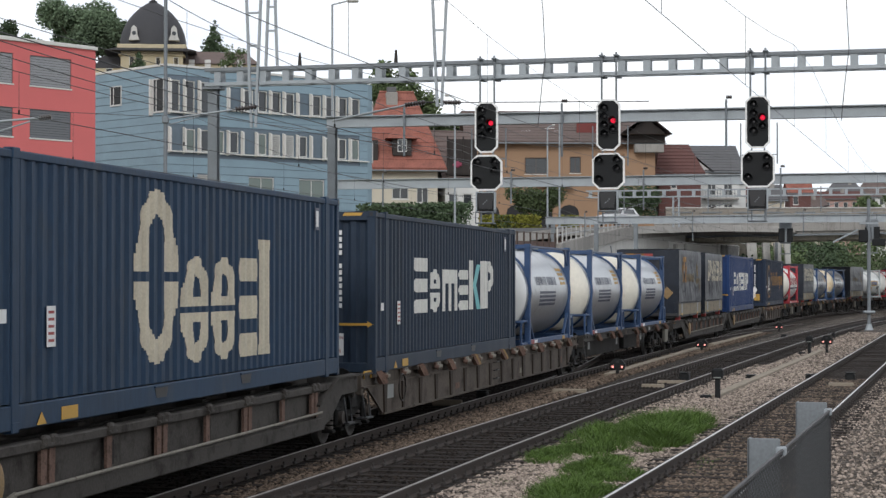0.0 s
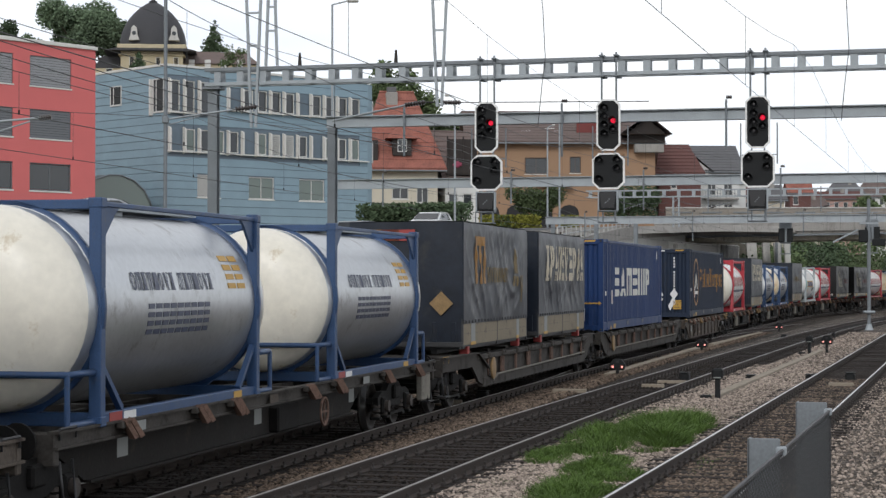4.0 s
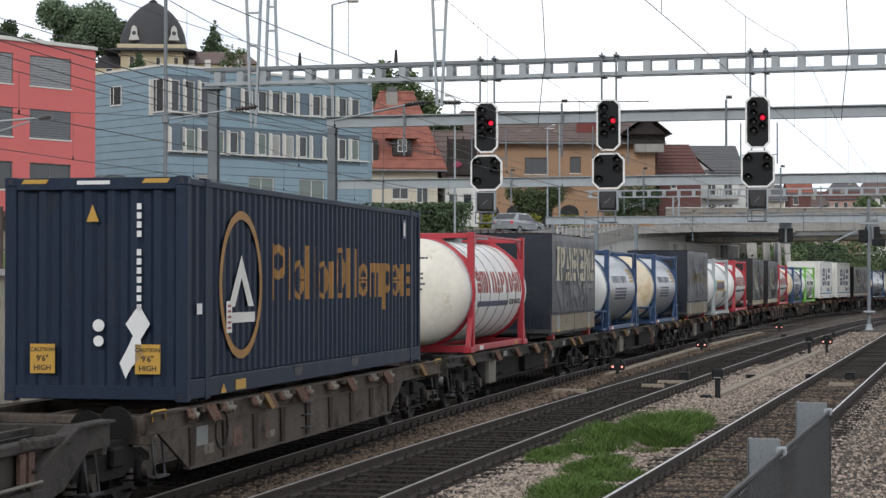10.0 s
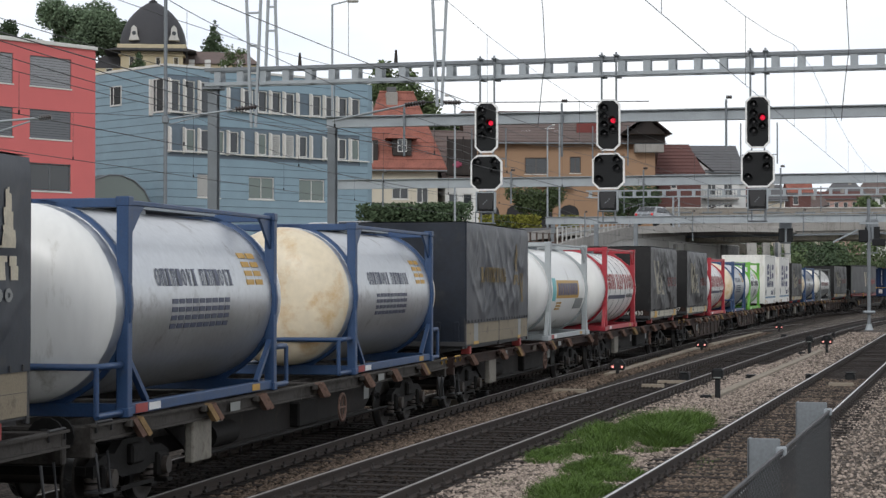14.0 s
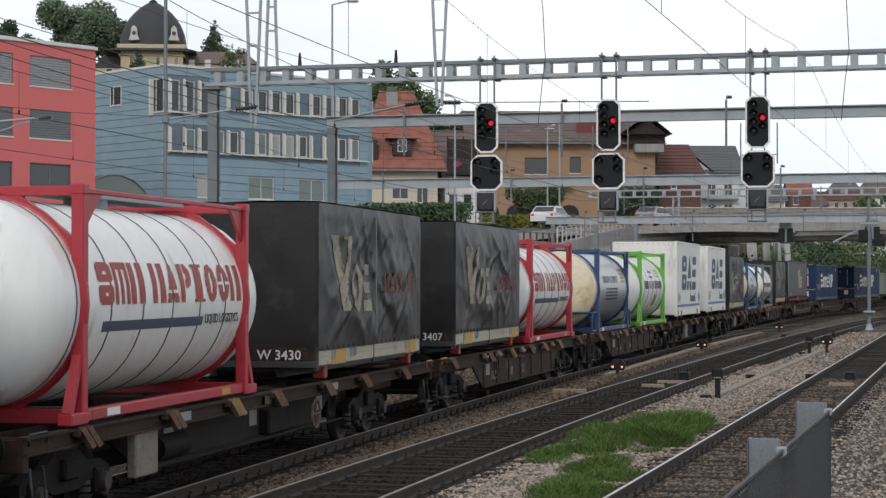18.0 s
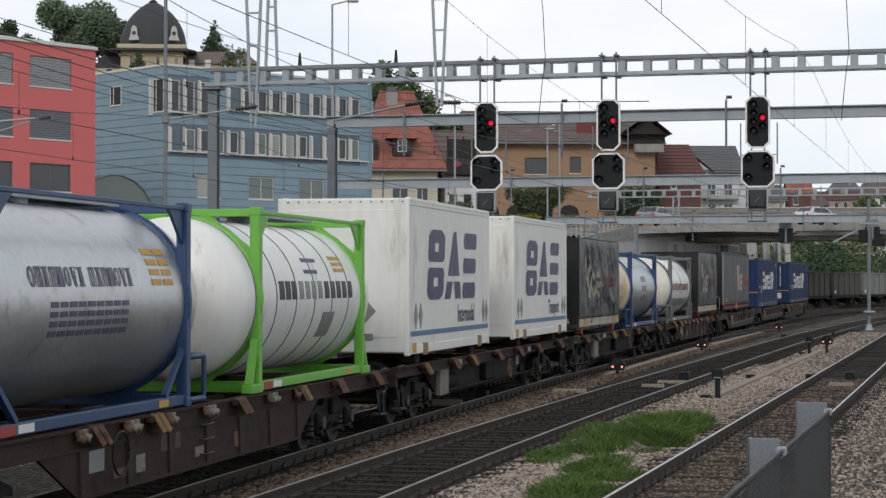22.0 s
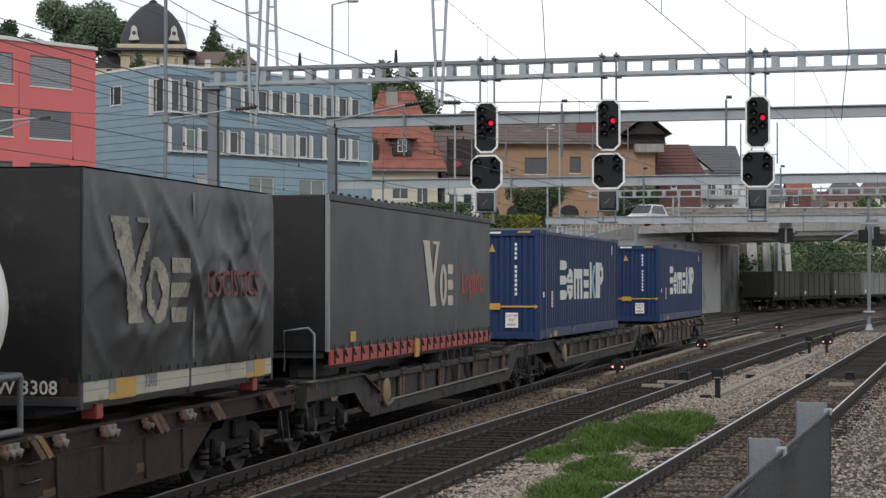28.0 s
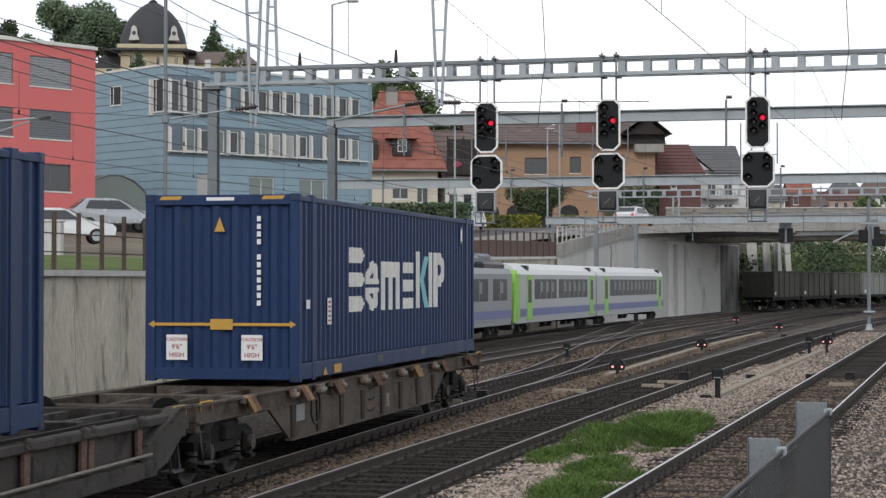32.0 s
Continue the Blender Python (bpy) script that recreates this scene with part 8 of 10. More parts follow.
v1 = swap_body(M["tarp_navy"], M["boards"], "navy tarpaulin swap body with beige dropsides and faded ochre marks", 1, L=7.45)
logo(v1, 1.31, -2.5, -1.5, 1.35, 2.4, [(1, 0, 1, "comb")], M["letter_orange"], skew=-0.1)
logo(v1, 1.31, -1.3, 1.1, 1.38, 1.72, [(1, 0, 1, q) for q in ("post", "ring", "vee", "comb", "bar", "vee", "post", "ring", "ring", "comb")], M["letter_brown"])
logo(v1, 1.31, 1.7, 2.9, 0.9, 2.2, [(0.7, 0.3, 1, "wedge"), (0.5, 0, 0.5, "vee")], M["letter_brown"])
part("placard", Shape().prism([(0.52, 0.93), (0.78, 0.67), (1.04, 0.93), (0.78, 1.19)], "y", -3.79, -3.775), M["yellow_rust"], v1, "worn diamond placard")
for x_, mm in ((-0.9, "letter_orange"), (-0.55, "bars_red")):
    part("logo", Shape().box(x_, x_ + 0.75, -3.79, -3.775, 2.28, 2.52), M[mm], v1)
put(v1, 55.4, 62.85)
v2 = swap_body(M["tarp_navy"], M["boards"], "navy tarpaulin swap body with large cream lettering blocks", 2, L=7.2)
logo(v2, 1.31, -2.75, 3.25, 1.42, 2.35, BLOCKS_10, M["letter_cream"])
put(v2, 64.45, 71.65)
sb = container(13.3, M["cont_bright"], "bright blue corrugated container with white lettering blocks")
angular_mark(sb, 13.3, 1.08, 2.02, -4.3, 3.5, teal=False)
side_marks(sb, 13.3)
end_marks(sb, 13.3)
put(sb, 75.2, 88.5, 1.17)
kp = container(13.4, M["cont_night"], "navy corrugated container with orange ring mark and lettering blocks")
ring = Shape()
for k in range(40):
    a0, a1 = k * math.pi / 20, (k + 1) * math.pi / 20
    ring.add([(1.258, -4.5 + 0.95 * math.cos(a0), 1.5 + 1.02 * math.sin(a0)), (1.258, -4.5 + 0.95 * math.cos(a1), 1.5 + 1.02 * math.sin(a1)),
              (1.258, -4.5 + 0.83 * math.cos(a1), 1.5 + 0.9 * math.sin(a1)), (1.258, -4.5 + 0.83 * math.cos(a0), 1.5 + 0.9 * math.sin(a0))], [(0, 1, 2, 3)])
part("logo", ring, M["letter_orange"], kp, "orange ring mark")
part("logo", Shape().prism([(-5.05, 1.2), (-4.5, 1.9), (-3.95, 1.2), (-4.2, 1.2), (-4.5, 1.6), (-4.8, 1.2)], "x", 1.256, 1.262).box(1.256, 1.262, -5.1, -3.9, 0.98, 1.12), M["letter_white"], kp)
logo(kp, 1.256, -3.0, 6.0, 1.27, 2.1, [(0.8, 0, 1, "flag"), (0.2, 0, 0.95, "bar"), (0.6, 0, 0.72, "open"), (0.62, 0, 1, "twin"), (0.66, 0, 0.72, "ring"), (0.25, 0, 0.72, "bar"), (0.66, 0, 1, "ring"), (0.75, 0, 1, "twin"), (0.66, 0, 0.72, "slit"), (1.0, 0, 0.72, "comb"), (0.66, -0.28, 0.72, "flag"), (0.66, 0, 0.72, "slit"), (0.25, 0, 0.72, "bar"), (0.55, 0, 0.72, "stack")], M["letter_orange"], gap=0.16, bold=0.22)
side_marks(kp, 13.4)
end_marks(kp, 13.4, arrow=False)
put(kp, 96.85, 110.25, 1.2)


def serif_mark(t):
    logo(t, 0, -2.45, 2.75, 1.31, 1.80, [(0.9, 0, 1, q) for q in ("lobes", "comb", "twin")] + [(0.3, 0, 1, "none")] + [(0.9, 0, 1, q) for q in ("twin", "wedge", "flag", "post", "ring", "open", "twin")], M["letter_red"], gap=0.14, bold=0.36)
    on_barrel(t, -2.3, 1.2, 1.0, 1.12, M["letter_grey"], 1, 1)
    words("LIQUID LOGISTICS", 0.17, M["letter_black"], t, pose(1.172, 1.95, 1.08) @ SIDE)


def end_print(t, over=0.82, lines=((2.08, -0.75, 0.35), (1.94, -0.3, 0.0), (1.74, -0.85, -0.35), (1.74, 0.05, 0.3), (1.64, -0.85, -0.45), (1.64, 0.05, 0.25), (1.52, -0.85, 0.3), (1.40, -0.85, 0.25))):
    """Data lines on the dished end, as small bars that follow its curve."""
    b = 6.058 / 2 + over - 0.55
    for z, x0, x1 in lines:
        sh = Shape()
        x = x0
        while x < x1:
            rr = min(1.1, math.hypot(x + 0.03, z - 1.34))
            y = -(b + 0.55 * math.sin(math.acos((rr / 1.18) ** (1 / 0.62))))
            sh.box(x, x + 0.055, y - 0.006, y + 0.02, z - 0.022, z + 0.022)
            x += 0.063
        part("print_bar", sh, M["letter_grey"], t)


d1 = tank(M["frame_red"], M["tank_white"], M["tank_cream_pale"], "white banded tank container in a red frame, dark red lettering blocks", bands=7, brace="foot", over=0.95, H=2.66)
serif_mark(d1)
end_print(d1, 0.95)
put(d1, 115.3, 121.6, 1.17)
v3 = swap_body(M["tarp_navy"], M["boards"], "dark tarpaulin swap body with beige dropsides, cream lettering blocks", 3, L=7.15)
logo(v3, 1.31, -2.95, 3.25, 1.42, 2.35, BLOCKS_10, M["letter_cream"])
logo(v3, 1.31, 1.2, 3.1, 1.2, 1.34, [(1, 0, 1, "ring")] * 8, M["panel_grey"])
part("logo", Shape().box(-0.85, -0.1, -3.63, -3.61, 2.1, 2.16).box(-0.6, -0.5, -3.63, -3.61, 1.8, 2.1).box(-0.3, 0.05, -3.63, -3.61, 1.8, 2.05), M["letter_cream"], v3)
put(v3, 125.15, 132.3)
t4 = tank(M["frame_blue"], M["tank_steel"], M["tank_white"], "stainless tank container with white end in a blue frame")
tank_print(t4)
put(t4, 135.15, 141.3)
t5 = tank(M["frame_blue"], M["tank_steel"], M["tank_cream"], "stainless tank container with yellowed end in a blue-grey frame")
tank_print(t5)
put(t5, 145.8, 151.85)
v4 = swap_body(M["tarp_navy"], M["boards"], "dark tarpaulin swap body with faded ochre lettering", 4, L=7.25)
logo(v4, 1.31, -2.2, 0.6, 1.38, 1.72, [(1, 0, 1, q) for q in ("post", "ring", "vee", "comb", "bar", "vee", "post", "ring", "ring", "comb")], M["letter_brown"])
logo(v4, 1.31, 1.6, 2.9, 0.9, 2.3, [(0.7, 0.3, 1, "wedge"), (0.5, 0, 0.5, "vee")], M["letter_brown"])
put(v4, 154.85, 162.1)
dr = tank(M["frame_grey"], M["tank_white"], M["tank_white"], "white tank container in a light grey frame with yellow name band", brace="foot", H=2.66)
on_barrel(dr, -1.8, 1.75, 1.12, 1.62, M["sticker_yellow"])
on_barrel(dr, -1.6, 1.5, 1.2, 1.54, M["letter_navy"], 1, 8, 0.3, tk=0.012)
on_barrel(dr, -2.4, -1.9, 1.05, 1.68, M["letter_teal"])
on_barrel(dr, -1.6, -0.9, 0.8, 1.05, M["sticker_yellow"], 3, 1)
on_barrel(dr, 1.3, 2.6, 0.8, 1.1, M["panel_grey"])
part("black_panel", Shape().box(-0.2, 0.55, -3.9, -3.4, 0.75, 1.15), M["letter_black"], dr)
put(dr, 165.5, 171.55)
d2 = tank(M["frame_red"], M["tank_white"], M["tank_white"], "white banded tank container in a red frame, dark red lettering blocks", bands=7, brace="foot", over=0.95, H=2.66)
serif_mark(d2)
put(d2, 175.0, 181.4, 1.17)


def vos(c, h, faded=True):
    logo(c, 1.315, -2.85, -1.6, 0.88, 2.12, [(1.0, 0, 1, "vee")], M["letter_faded"])
    logo(c, 1.315, -1.75, -0.25, 0.86, 1.66, [(0.9, 0, 1, "ring"), (0.7, 0, 1, "stack")], M["letter_faded"], gap=0.1)
    words("LOGISTICS", 0.50, M["letter_rust"], c, pose(1.345, 1.5, 1.32) @ SIDE @ Matrix.Diagonal((0.95, 1, 1, 1)))
    part("yellow_plate", Shape().box(1.25, 1.258, -h + 1.0, -h + 1.65, 0.02, 0.3), M["sticker_yellow"], c)
    part("yellow_plate", Shape().box(1.25, 1.258, h - 0.9, h - 0.4, 0.02, 0.3), M["sticker_yellow"], c)


for a, b_, sd, num in ((184.7, 191.85, 5, "3430"), (195.1, 202.3, 6, "3407"), (253.55, 261.05, 7, "3336"), (282.6, 289.8, 8, "3308")):
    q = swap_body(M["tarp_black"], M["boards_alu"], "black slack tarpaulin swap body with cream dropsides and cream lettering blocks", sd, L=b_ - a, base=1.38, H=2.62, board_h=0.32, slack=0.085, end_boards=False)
    vos(q, (b_ - a) / 2)
    words("W " + num, 0.22, M["letter_white"], q, pose(0.62, -(b_ - a) / 2 - 0.04, 0.19) @ NEAR_END)
    words(num, 0.22, M["panel_grey"], q, pose(1.258, -(b_ - a) / 2 + 2.15, 0.17) @ SIDE)
    part("sheet_seam", Shape().rod((1.29, 0.0, 0.4), (1.29, 0.0, 2.5), 0.012, 5), M["panel_grey"], q)
    put(q, a, b_)
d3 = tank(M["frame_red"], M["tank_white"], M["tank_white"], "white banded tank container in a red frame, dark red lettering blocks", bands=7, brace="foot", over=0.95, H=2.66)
serif_mark(d3)
put(d3, 204.15, 210.4, 1.17)
t6 = tank(M["frame_blue"], M["tank_steel"], M["tank_cream"], "dull stainless tank with yellowed end in a blue frame")
tank_print(t6)
end_print(t6, 0.82, ((2.1, -0.7, -0.1), (2.0, -0.7, 0.1)))
part("black_panel", Shape().box(-0.6, -0.1, -3.87, -3.6, 0.8, 1.25), M["panel_grey"], t6, "grey data panel")
put(t6, 215.0, 221.1)
gr = tank(M["frame_green"], M["tank_white"], M["tank_white"], "white banded tank container in a bright green frame", bands=7, brace="foot", over=0.9, H=2.66)
on_barrel(gr, -1.9, -1.0, 1.32, 1.6, M["letter_black"], 1, 3, 0.3)
on_barrel(gr, -0.85, 0.45, 1.32, 1.6, M["panel_grey"], 1, 4, 0.5)
on_barrel(gr, 0.6, 2.3, 1.32, 1.6, M["letter_black"], 1, 5, 0.4)
on_barrel(gr, -0.4, 0.35, 1.72, 1.78, M["letter_navy"])
on_barrel(gr, -0.3, 0.5, 1.9, 1.96, M["letter_navy"])
on_barrel(gr, 0.55, 1.25, 0.7, 1.1, M["panel_grey"])
on_barrel(gr, 1.4, 2.1, 1.75, 2.05, M["sticker_yellow"], 3, 3)
put(gr, 224.0, 230.1)
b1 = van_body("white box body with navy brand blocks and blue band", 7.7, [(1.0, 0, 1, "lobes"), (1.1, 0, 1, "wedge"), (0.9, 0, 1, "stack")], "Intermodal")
put(b1, 233.25, 240.95)
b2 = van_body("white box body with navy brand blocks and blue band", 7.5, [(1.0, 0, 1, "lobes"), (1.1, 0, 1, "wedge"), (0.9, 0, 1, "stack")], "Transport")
put(b2, 243.95, 251.45)
t7 = tank(M["frame_blue"], M["tank_steel"], M["tank_cream"], "weathered stainless tank with cream end in a dark blue frame")
on_barrel(t7, -0.4, 0.6, 0.9, 1.9, M["panel_grey"], 3, 2)
put(t7, 264.1, 270.15)
vd = tank(M["frame_dark"], M["tank_white"], M["tank_cream_pale"], "white tank container in a grey frame with dark red lettering blocks", bands=3, over=0.9)
logo(vd, 0, -2.5, 2.2, 1.22, 1.5, [(0.8, 0, 1, ("vee", "ring", "comb", "post", "ring", "comb", "post", "ring", "bar", "ring", "comb")[q]) for q in range(11)], M["letter_rust"], gap=0.18)
on_barrel(vd, -2.5, 2.5, 0.6, 0.9, M["tank_steel"])
put(vd, 274.25, 280.5)
st = semi_trailer()
put(st, 292.95, 306.4)
for a, b_ in ((312.85, 326.3), (335.95, 349.35)):
    sk = container(b_ - a, M["cont_navy"], "navy corrugated container with white lettering blocks and teal accent")
    angular_mark(sk, b_ - a, 1.03, 2.12, -3.8, 3.7)
    side_marks(sk, b_ - a)
    end_marks(sk, b_ - a)
    put(sk, a, b_, 1.2)
# ---- masts, lamps and wires ----
ms = thing("mast", pose(-7.84, 55.0, 0), "slim grey steel mast beside the wall", "mast")
part("pole", Shape().rod((0, 0, -0.3), (0, 0, 13.5), 0.062, 10, 0.05), M["galv_dark"], ms)
part("clamp", Shape().bbox(-0.09, 0.09, -0.09, 0.09, 7.2, 7.4, 0.02), M["galv_dark"], ms)
tb = part("cantilever_tube", Shape().rod((0.05, 0, 7.32), (2.2, 0.3, 7.66), 0.03, 8), M["galv"], ms)
part("stay_tube", Shape().rod((0.05, 0, 7.15), (1.2, 0.2, 7.5), 0.02, 6), M["galv"], tb)


def insulator(parent, p, q, name="insulator"):
    p, q = Vector(p), Vector(q)
    sh = Shape()
    n = 7
    for k in range(n):
        a, b = p + (q - p) * (k / n), p + (q - p) * ((k + 0.55) / n)
        sh.rod(a, b, 0.075, 10)
        sh.rod(b, p + (q - p) * ((k + 1) / n), 0.04, 8)
    return part(name, sh, M["insul"], parent, "dark ribbed insulator")


insulator(ms, (1.95, 0.27, 7.62), (2.55, 0.35, 7.71))
ct = thing("cantilever", pose(0, 0, 0), "steel cantilever tube with insulators on the portal", "cantilever")
part("tube", Shape().rod((-3.5, 62.0, 7.85), (-0.9, 60.2, 8.24), 0.035, 8), M["galv"], ct)
insulator(ct, (-1.15, 60.3, 8.2), (-0.55, 60.1, 8.27))
insulator(ct, (0.0, 60.0, 8.25), (0.55, 59.9, 8.24))
part("span_rope", Shape().rod((-0.55, 60.1, 8.27), (0.0, 60.0, 8.25), 0.02, 6).rod((0.55, 59.9, 8.24), (6.2, 58.6, 8.16), 0.015, 5), M["wire"], ct)
c2_ = thing("cantilever", pose(0, 0, 0), "steel cantilever tube at the edge of the tracks", "cantilever")
part("post", Shape().bbox(-12.1, -11.9, 49.9, 50.1, -0.3, 8.4, 0.01), M["galv_dark"], c2_)
part("tube", Shape().rod((-12.0, 50, 6.8), (-10.2, 50, 6.95), 0.03, 8).rod((-12.0, 50, 6.4), (-10.6, 50, 6.85), 0.022, 6), M["galv"], c2_)
insulator(c2_, (-10.35, 50, 6.93), (-10.05, 50, 6.97))


def vee(d, z0, spread0, z1, spread1, label):
    """Two converging legs with rungs, fixed to the gantry."""
    v = thing("feeder_bracket", GANTRY @ pose(d, -0.3, 0), label, "feeder bracket", "brackets on the gantry")
    for e in (-1, 1):
        part("leg", Shape().beam((e * spread0 / 2, 0, z0), (e * spread1 / 2, 0, z1), 0.075, 0.075), M["galv"], v)
    for k in range(5):
        f_ = 0.25 + 0.17 * k
        w = (spread0 + (spread1 - spread0) * f_) / 2
        z = z0 + (z1 - z0) * f_
        part("rung", Shape().box(-w, w, -0.02, 0.02, z - 0.03, z + 0.03), M["galv"], v)
    return v


vee(1.39, 7.36, 0.13, 13.2, 0.62, "grey V-shaped feeder bracket hung on the gantry")
vee(7.16, 7.86, 0.13, 13.2, 0.62, "grey V-shaped feeder bracket hung on the gantry")
vee(1.96, 9.2, 0.36, 13.4, 0.06, "grey A-shaped feeder mast standing on the gantry")
for d in (2.75, 5.75):
    part("lightning_rod", Shape().rod((d, 0, 9.15), (d, 0, 9.6), 0.07, 8, 0.03), M["wood_dark"], gan)


def street_lamp(x, y, z, top, arm, label="slender grey street lamp with a flat head"):
    l = thing("street_lamp", pose(x, y, z), label, "street lamp", "street lamps")
    part("pole", Shape().rod((0, 0, -0.5), (0, 0, top - z), 0.075, 8, 0.05), M["galv"], l)
    part("arm", Shape().rod((0, 0, top - z), (arm, 0, top - z + 0.18), 0.04, 6), M["galv"], l)
    part("lamp_head", Shape().bbox(min(arm, arm * 1.8), max(arm, arm * 1.8), -0.18, 0.18, top - z + 0.12, top - z + 0.26, 0.05), M["concrete_pale"], l)


street_lamp(-5.69, 100, 4.6, 16.95, 0.75)
street_lamp(0.73, 120, 5.0, 14.0, -0.35)
street_lamp(8.37, 140, 6.5, 14.1, -0.3)
street_lamp(7.4, 138, 6.5, 13.6, 0.3)


def catenary(line, off, s0, s1, label, z_c=5.65, z_m=7.35, span=46.0, shift=0.0, stagger=0.18, thick=1.0):
    w = thing("overhead_wire", Matrix(), label, "overhead wire", "overhead wires")
    mes, con = [], []
    for s in np.arange(s0, s1, 4.0):
        f_ = ((s - s0 + shift) % span) / span
        sag = 4 * f_ * (1 - f_)
        zig = stagger * math.cos(2 * math.pi * (s - s0 + shift) / (2 * span))
        x, y, _ = on(line, s, off + zig)
        con.append((x, y, z_c))
        mes.append((x, y, z_m - 1.0 * sag))
        if int((s - s0) / 4) % 2 == 0:
            part("dropper", Shape().rod(con[-1], mes[-1], 0.004, 3, cap=False), M["wire"], w)
            if thick > 1:
                part("clamp", Shape().rod((x, y, z_c - 0.01), (x, y, z_c + 0.07), 0.018, 5), M["black_paint"], w)
    part("contact_wire", Shape().tube(con, 0.0055 * thick, 4), M["wire"], w)
    part("messenger_wire", Shape().tube(mes, 0.0045 * thick, 4), M["wire"], w)


catenary(LINE_1, 0.21, -12, 180, "catenary over the platform track", shift=20, stagger=0.0)
catenary(LINE_2, 0.0, -16, 190, "catenary over the middle track", shift=28)
catenary(LINE_3, 0.0, -20, 190, "catenary over the freight track", shift=30, thick=1.5)
catenary(YARD, -4.6, -24, 190, "catenary over the siding", shift=33, thick=1.5)
catenary(YARD, -9.0, -28, 180, "catenary along the wall", shift=36, thick=1.5)
fw = thing("overhead_wire", Matrix(), "dark feeder wires strung along the tracks", "overhead wire", "overhead wires")
for off, z, dz in ((-12.0, 9.7, 0.25), (-10.2, 8.9, 1.0), (-12.5, 12.0, 0.8), (-7.6, 8.0, 0.5)):
    pts = []
    for s in range(-30, 190, 5):
        f_ = ((s + 64) % 64) / 64
        x, y, _ = on(YARD, s, off)
        pts.append((x, y, z - dz * 4 * f_ * (1 - f_)))
    part("feeder_wire", Shape().tube(pts, 0.011, 4), M["wire"], fw)
for d, z in ((10.2, 8.64), (18.8, 8.64)):
    part("cable_loop", Shape().tube([(d - 0.1, -0.3, 12.0), (d + 0.05, -0.3, 10.6), (d + 0.12, -0.3, 9.2), (d + 0.02, -0.3, 8.4), (d - 0.1, -0.3, 7.2)], 0.012, 5), M["wire"], gan)
mp = thing("mast", pose(23.68, 108.4, 0.0), "grey steel mast with a flared foot and signal boxes", "mast")
part("pole", Shape().rod((0, 0, -0.2), (0, 0, 7.3), 0.10, 8), M["galv_dark"], mp)
part("foot", Shape().rod((0, 0, -0.25), (0, 0, 0.35), 0.34, 8, 0.13).bbox(-0.3, 0.3, -0.3, 0.3, 0.95, 1.1, 0.05), M["galv"], mp)
part("signal_head", Shape().bbox(-0.6, -0.1, -0.3, -0.1, 4.9, 5.6, 0.04).bbox(0.15, 0.9, -0.3, -0.1, 4.7, 5.1, 0.04), M["black_paint"], mp)
part("arm", Shape().beam((-2.0, 0, 4.9), (-0.6, 0, 5.6), 0.08, 0.08).bbox(-0.5, 0.5, -0.1, 0.1, 5.9, 6.0, 0.01), M["galv"], mp)
for x, y in ((22.5, 128.0), (27.3, 124.0)):
    sb_ = thing("light_signal", pose(x, y, 0, 0, 0, -14), "dark light signal seen from behind on the portal", "signal")
    part("head", Shape().bbox(-0.4, 0.4, -0.1, 0.1, 5.2, 6.7, 0.08), M["galv_dark"], sb_)
    part("board", Shape().bbox(-0.45, -0.05, -0.2, -0.1, 5.3, 6.2, 0.05).bbox(0.1, 0.5, -0.2, -0.1, 5.3, 6.2, 0.05), M["black_paint"], sb_)
    part("basket", Shape().bbox(-0.35, 0.35, -0.3, 0.1, 4.5, 4.56, 0.01).rod((-0.3, 0, 4.5), (-0.3, 0, 7.0), 0.03, 6).rod((0.3, 0, 4.5), (0.3, 0, 7.0), 0.03, 6), M["galv_dark"], sb_)


# ---- light lattice portal before the bridge ----
lp = thing("catenary_portal", pose(11.2, 152.0, 0, 0, 0, -14.5), "light lattice catenary portal before the bridge", "catenary portal", "catenary portals")
for e in (-0.2, 0.2):
    for z in (9.25, 9.75):
        part("chord", Shape().bbox(0, 30, e - 0.04, e + 0.04, z - 0.05, z + 0.05, 0.005), M["galv"], lp)
    for k in range(26):
        part("batten", Shape().box(0.2 + k * 1.15, 0.42 + k * 1.15, e - 0.012, e + 0.012, 9.3, 9.7), M["galv"], lp)
for d in (7.0, 29.5):
    for e in (-0.22, 0.22):
        part("leg", Shape().bbox(d + e - 0.05, d + e + 0.05, -0.2, 0.2, -0.3 if d > 20 else 6.9, 9.2, 0.01), M["galv"], lp)
    for k in range(4):
        part("lacing", Shape().beam((d - 0.2, -0.21, 7.1 + k * 0.55), (d + 0.2, -0.21, 7.5 + k * 0.55), 0.05, 0.03), M["galv"], lp)
for d in (3.0, 9.5, 13.5, 18.0, 23.0):
    part("drop_tube", Shape().rod((d, -0.3, 8.0), (d, -0.3, 9.9), 0.045, 6), M["galv_dark"], lp)
    part("cantilever", Shape().rod((d, -0.3, 8.3), (d + 1.7, -0.3, 8.8), 0.035, 6), M["galv_dark"], lp)
    insulator(lp, (d + 0.2, -0.3, 8.36), (d + 0.6, -0.3, 8.48))

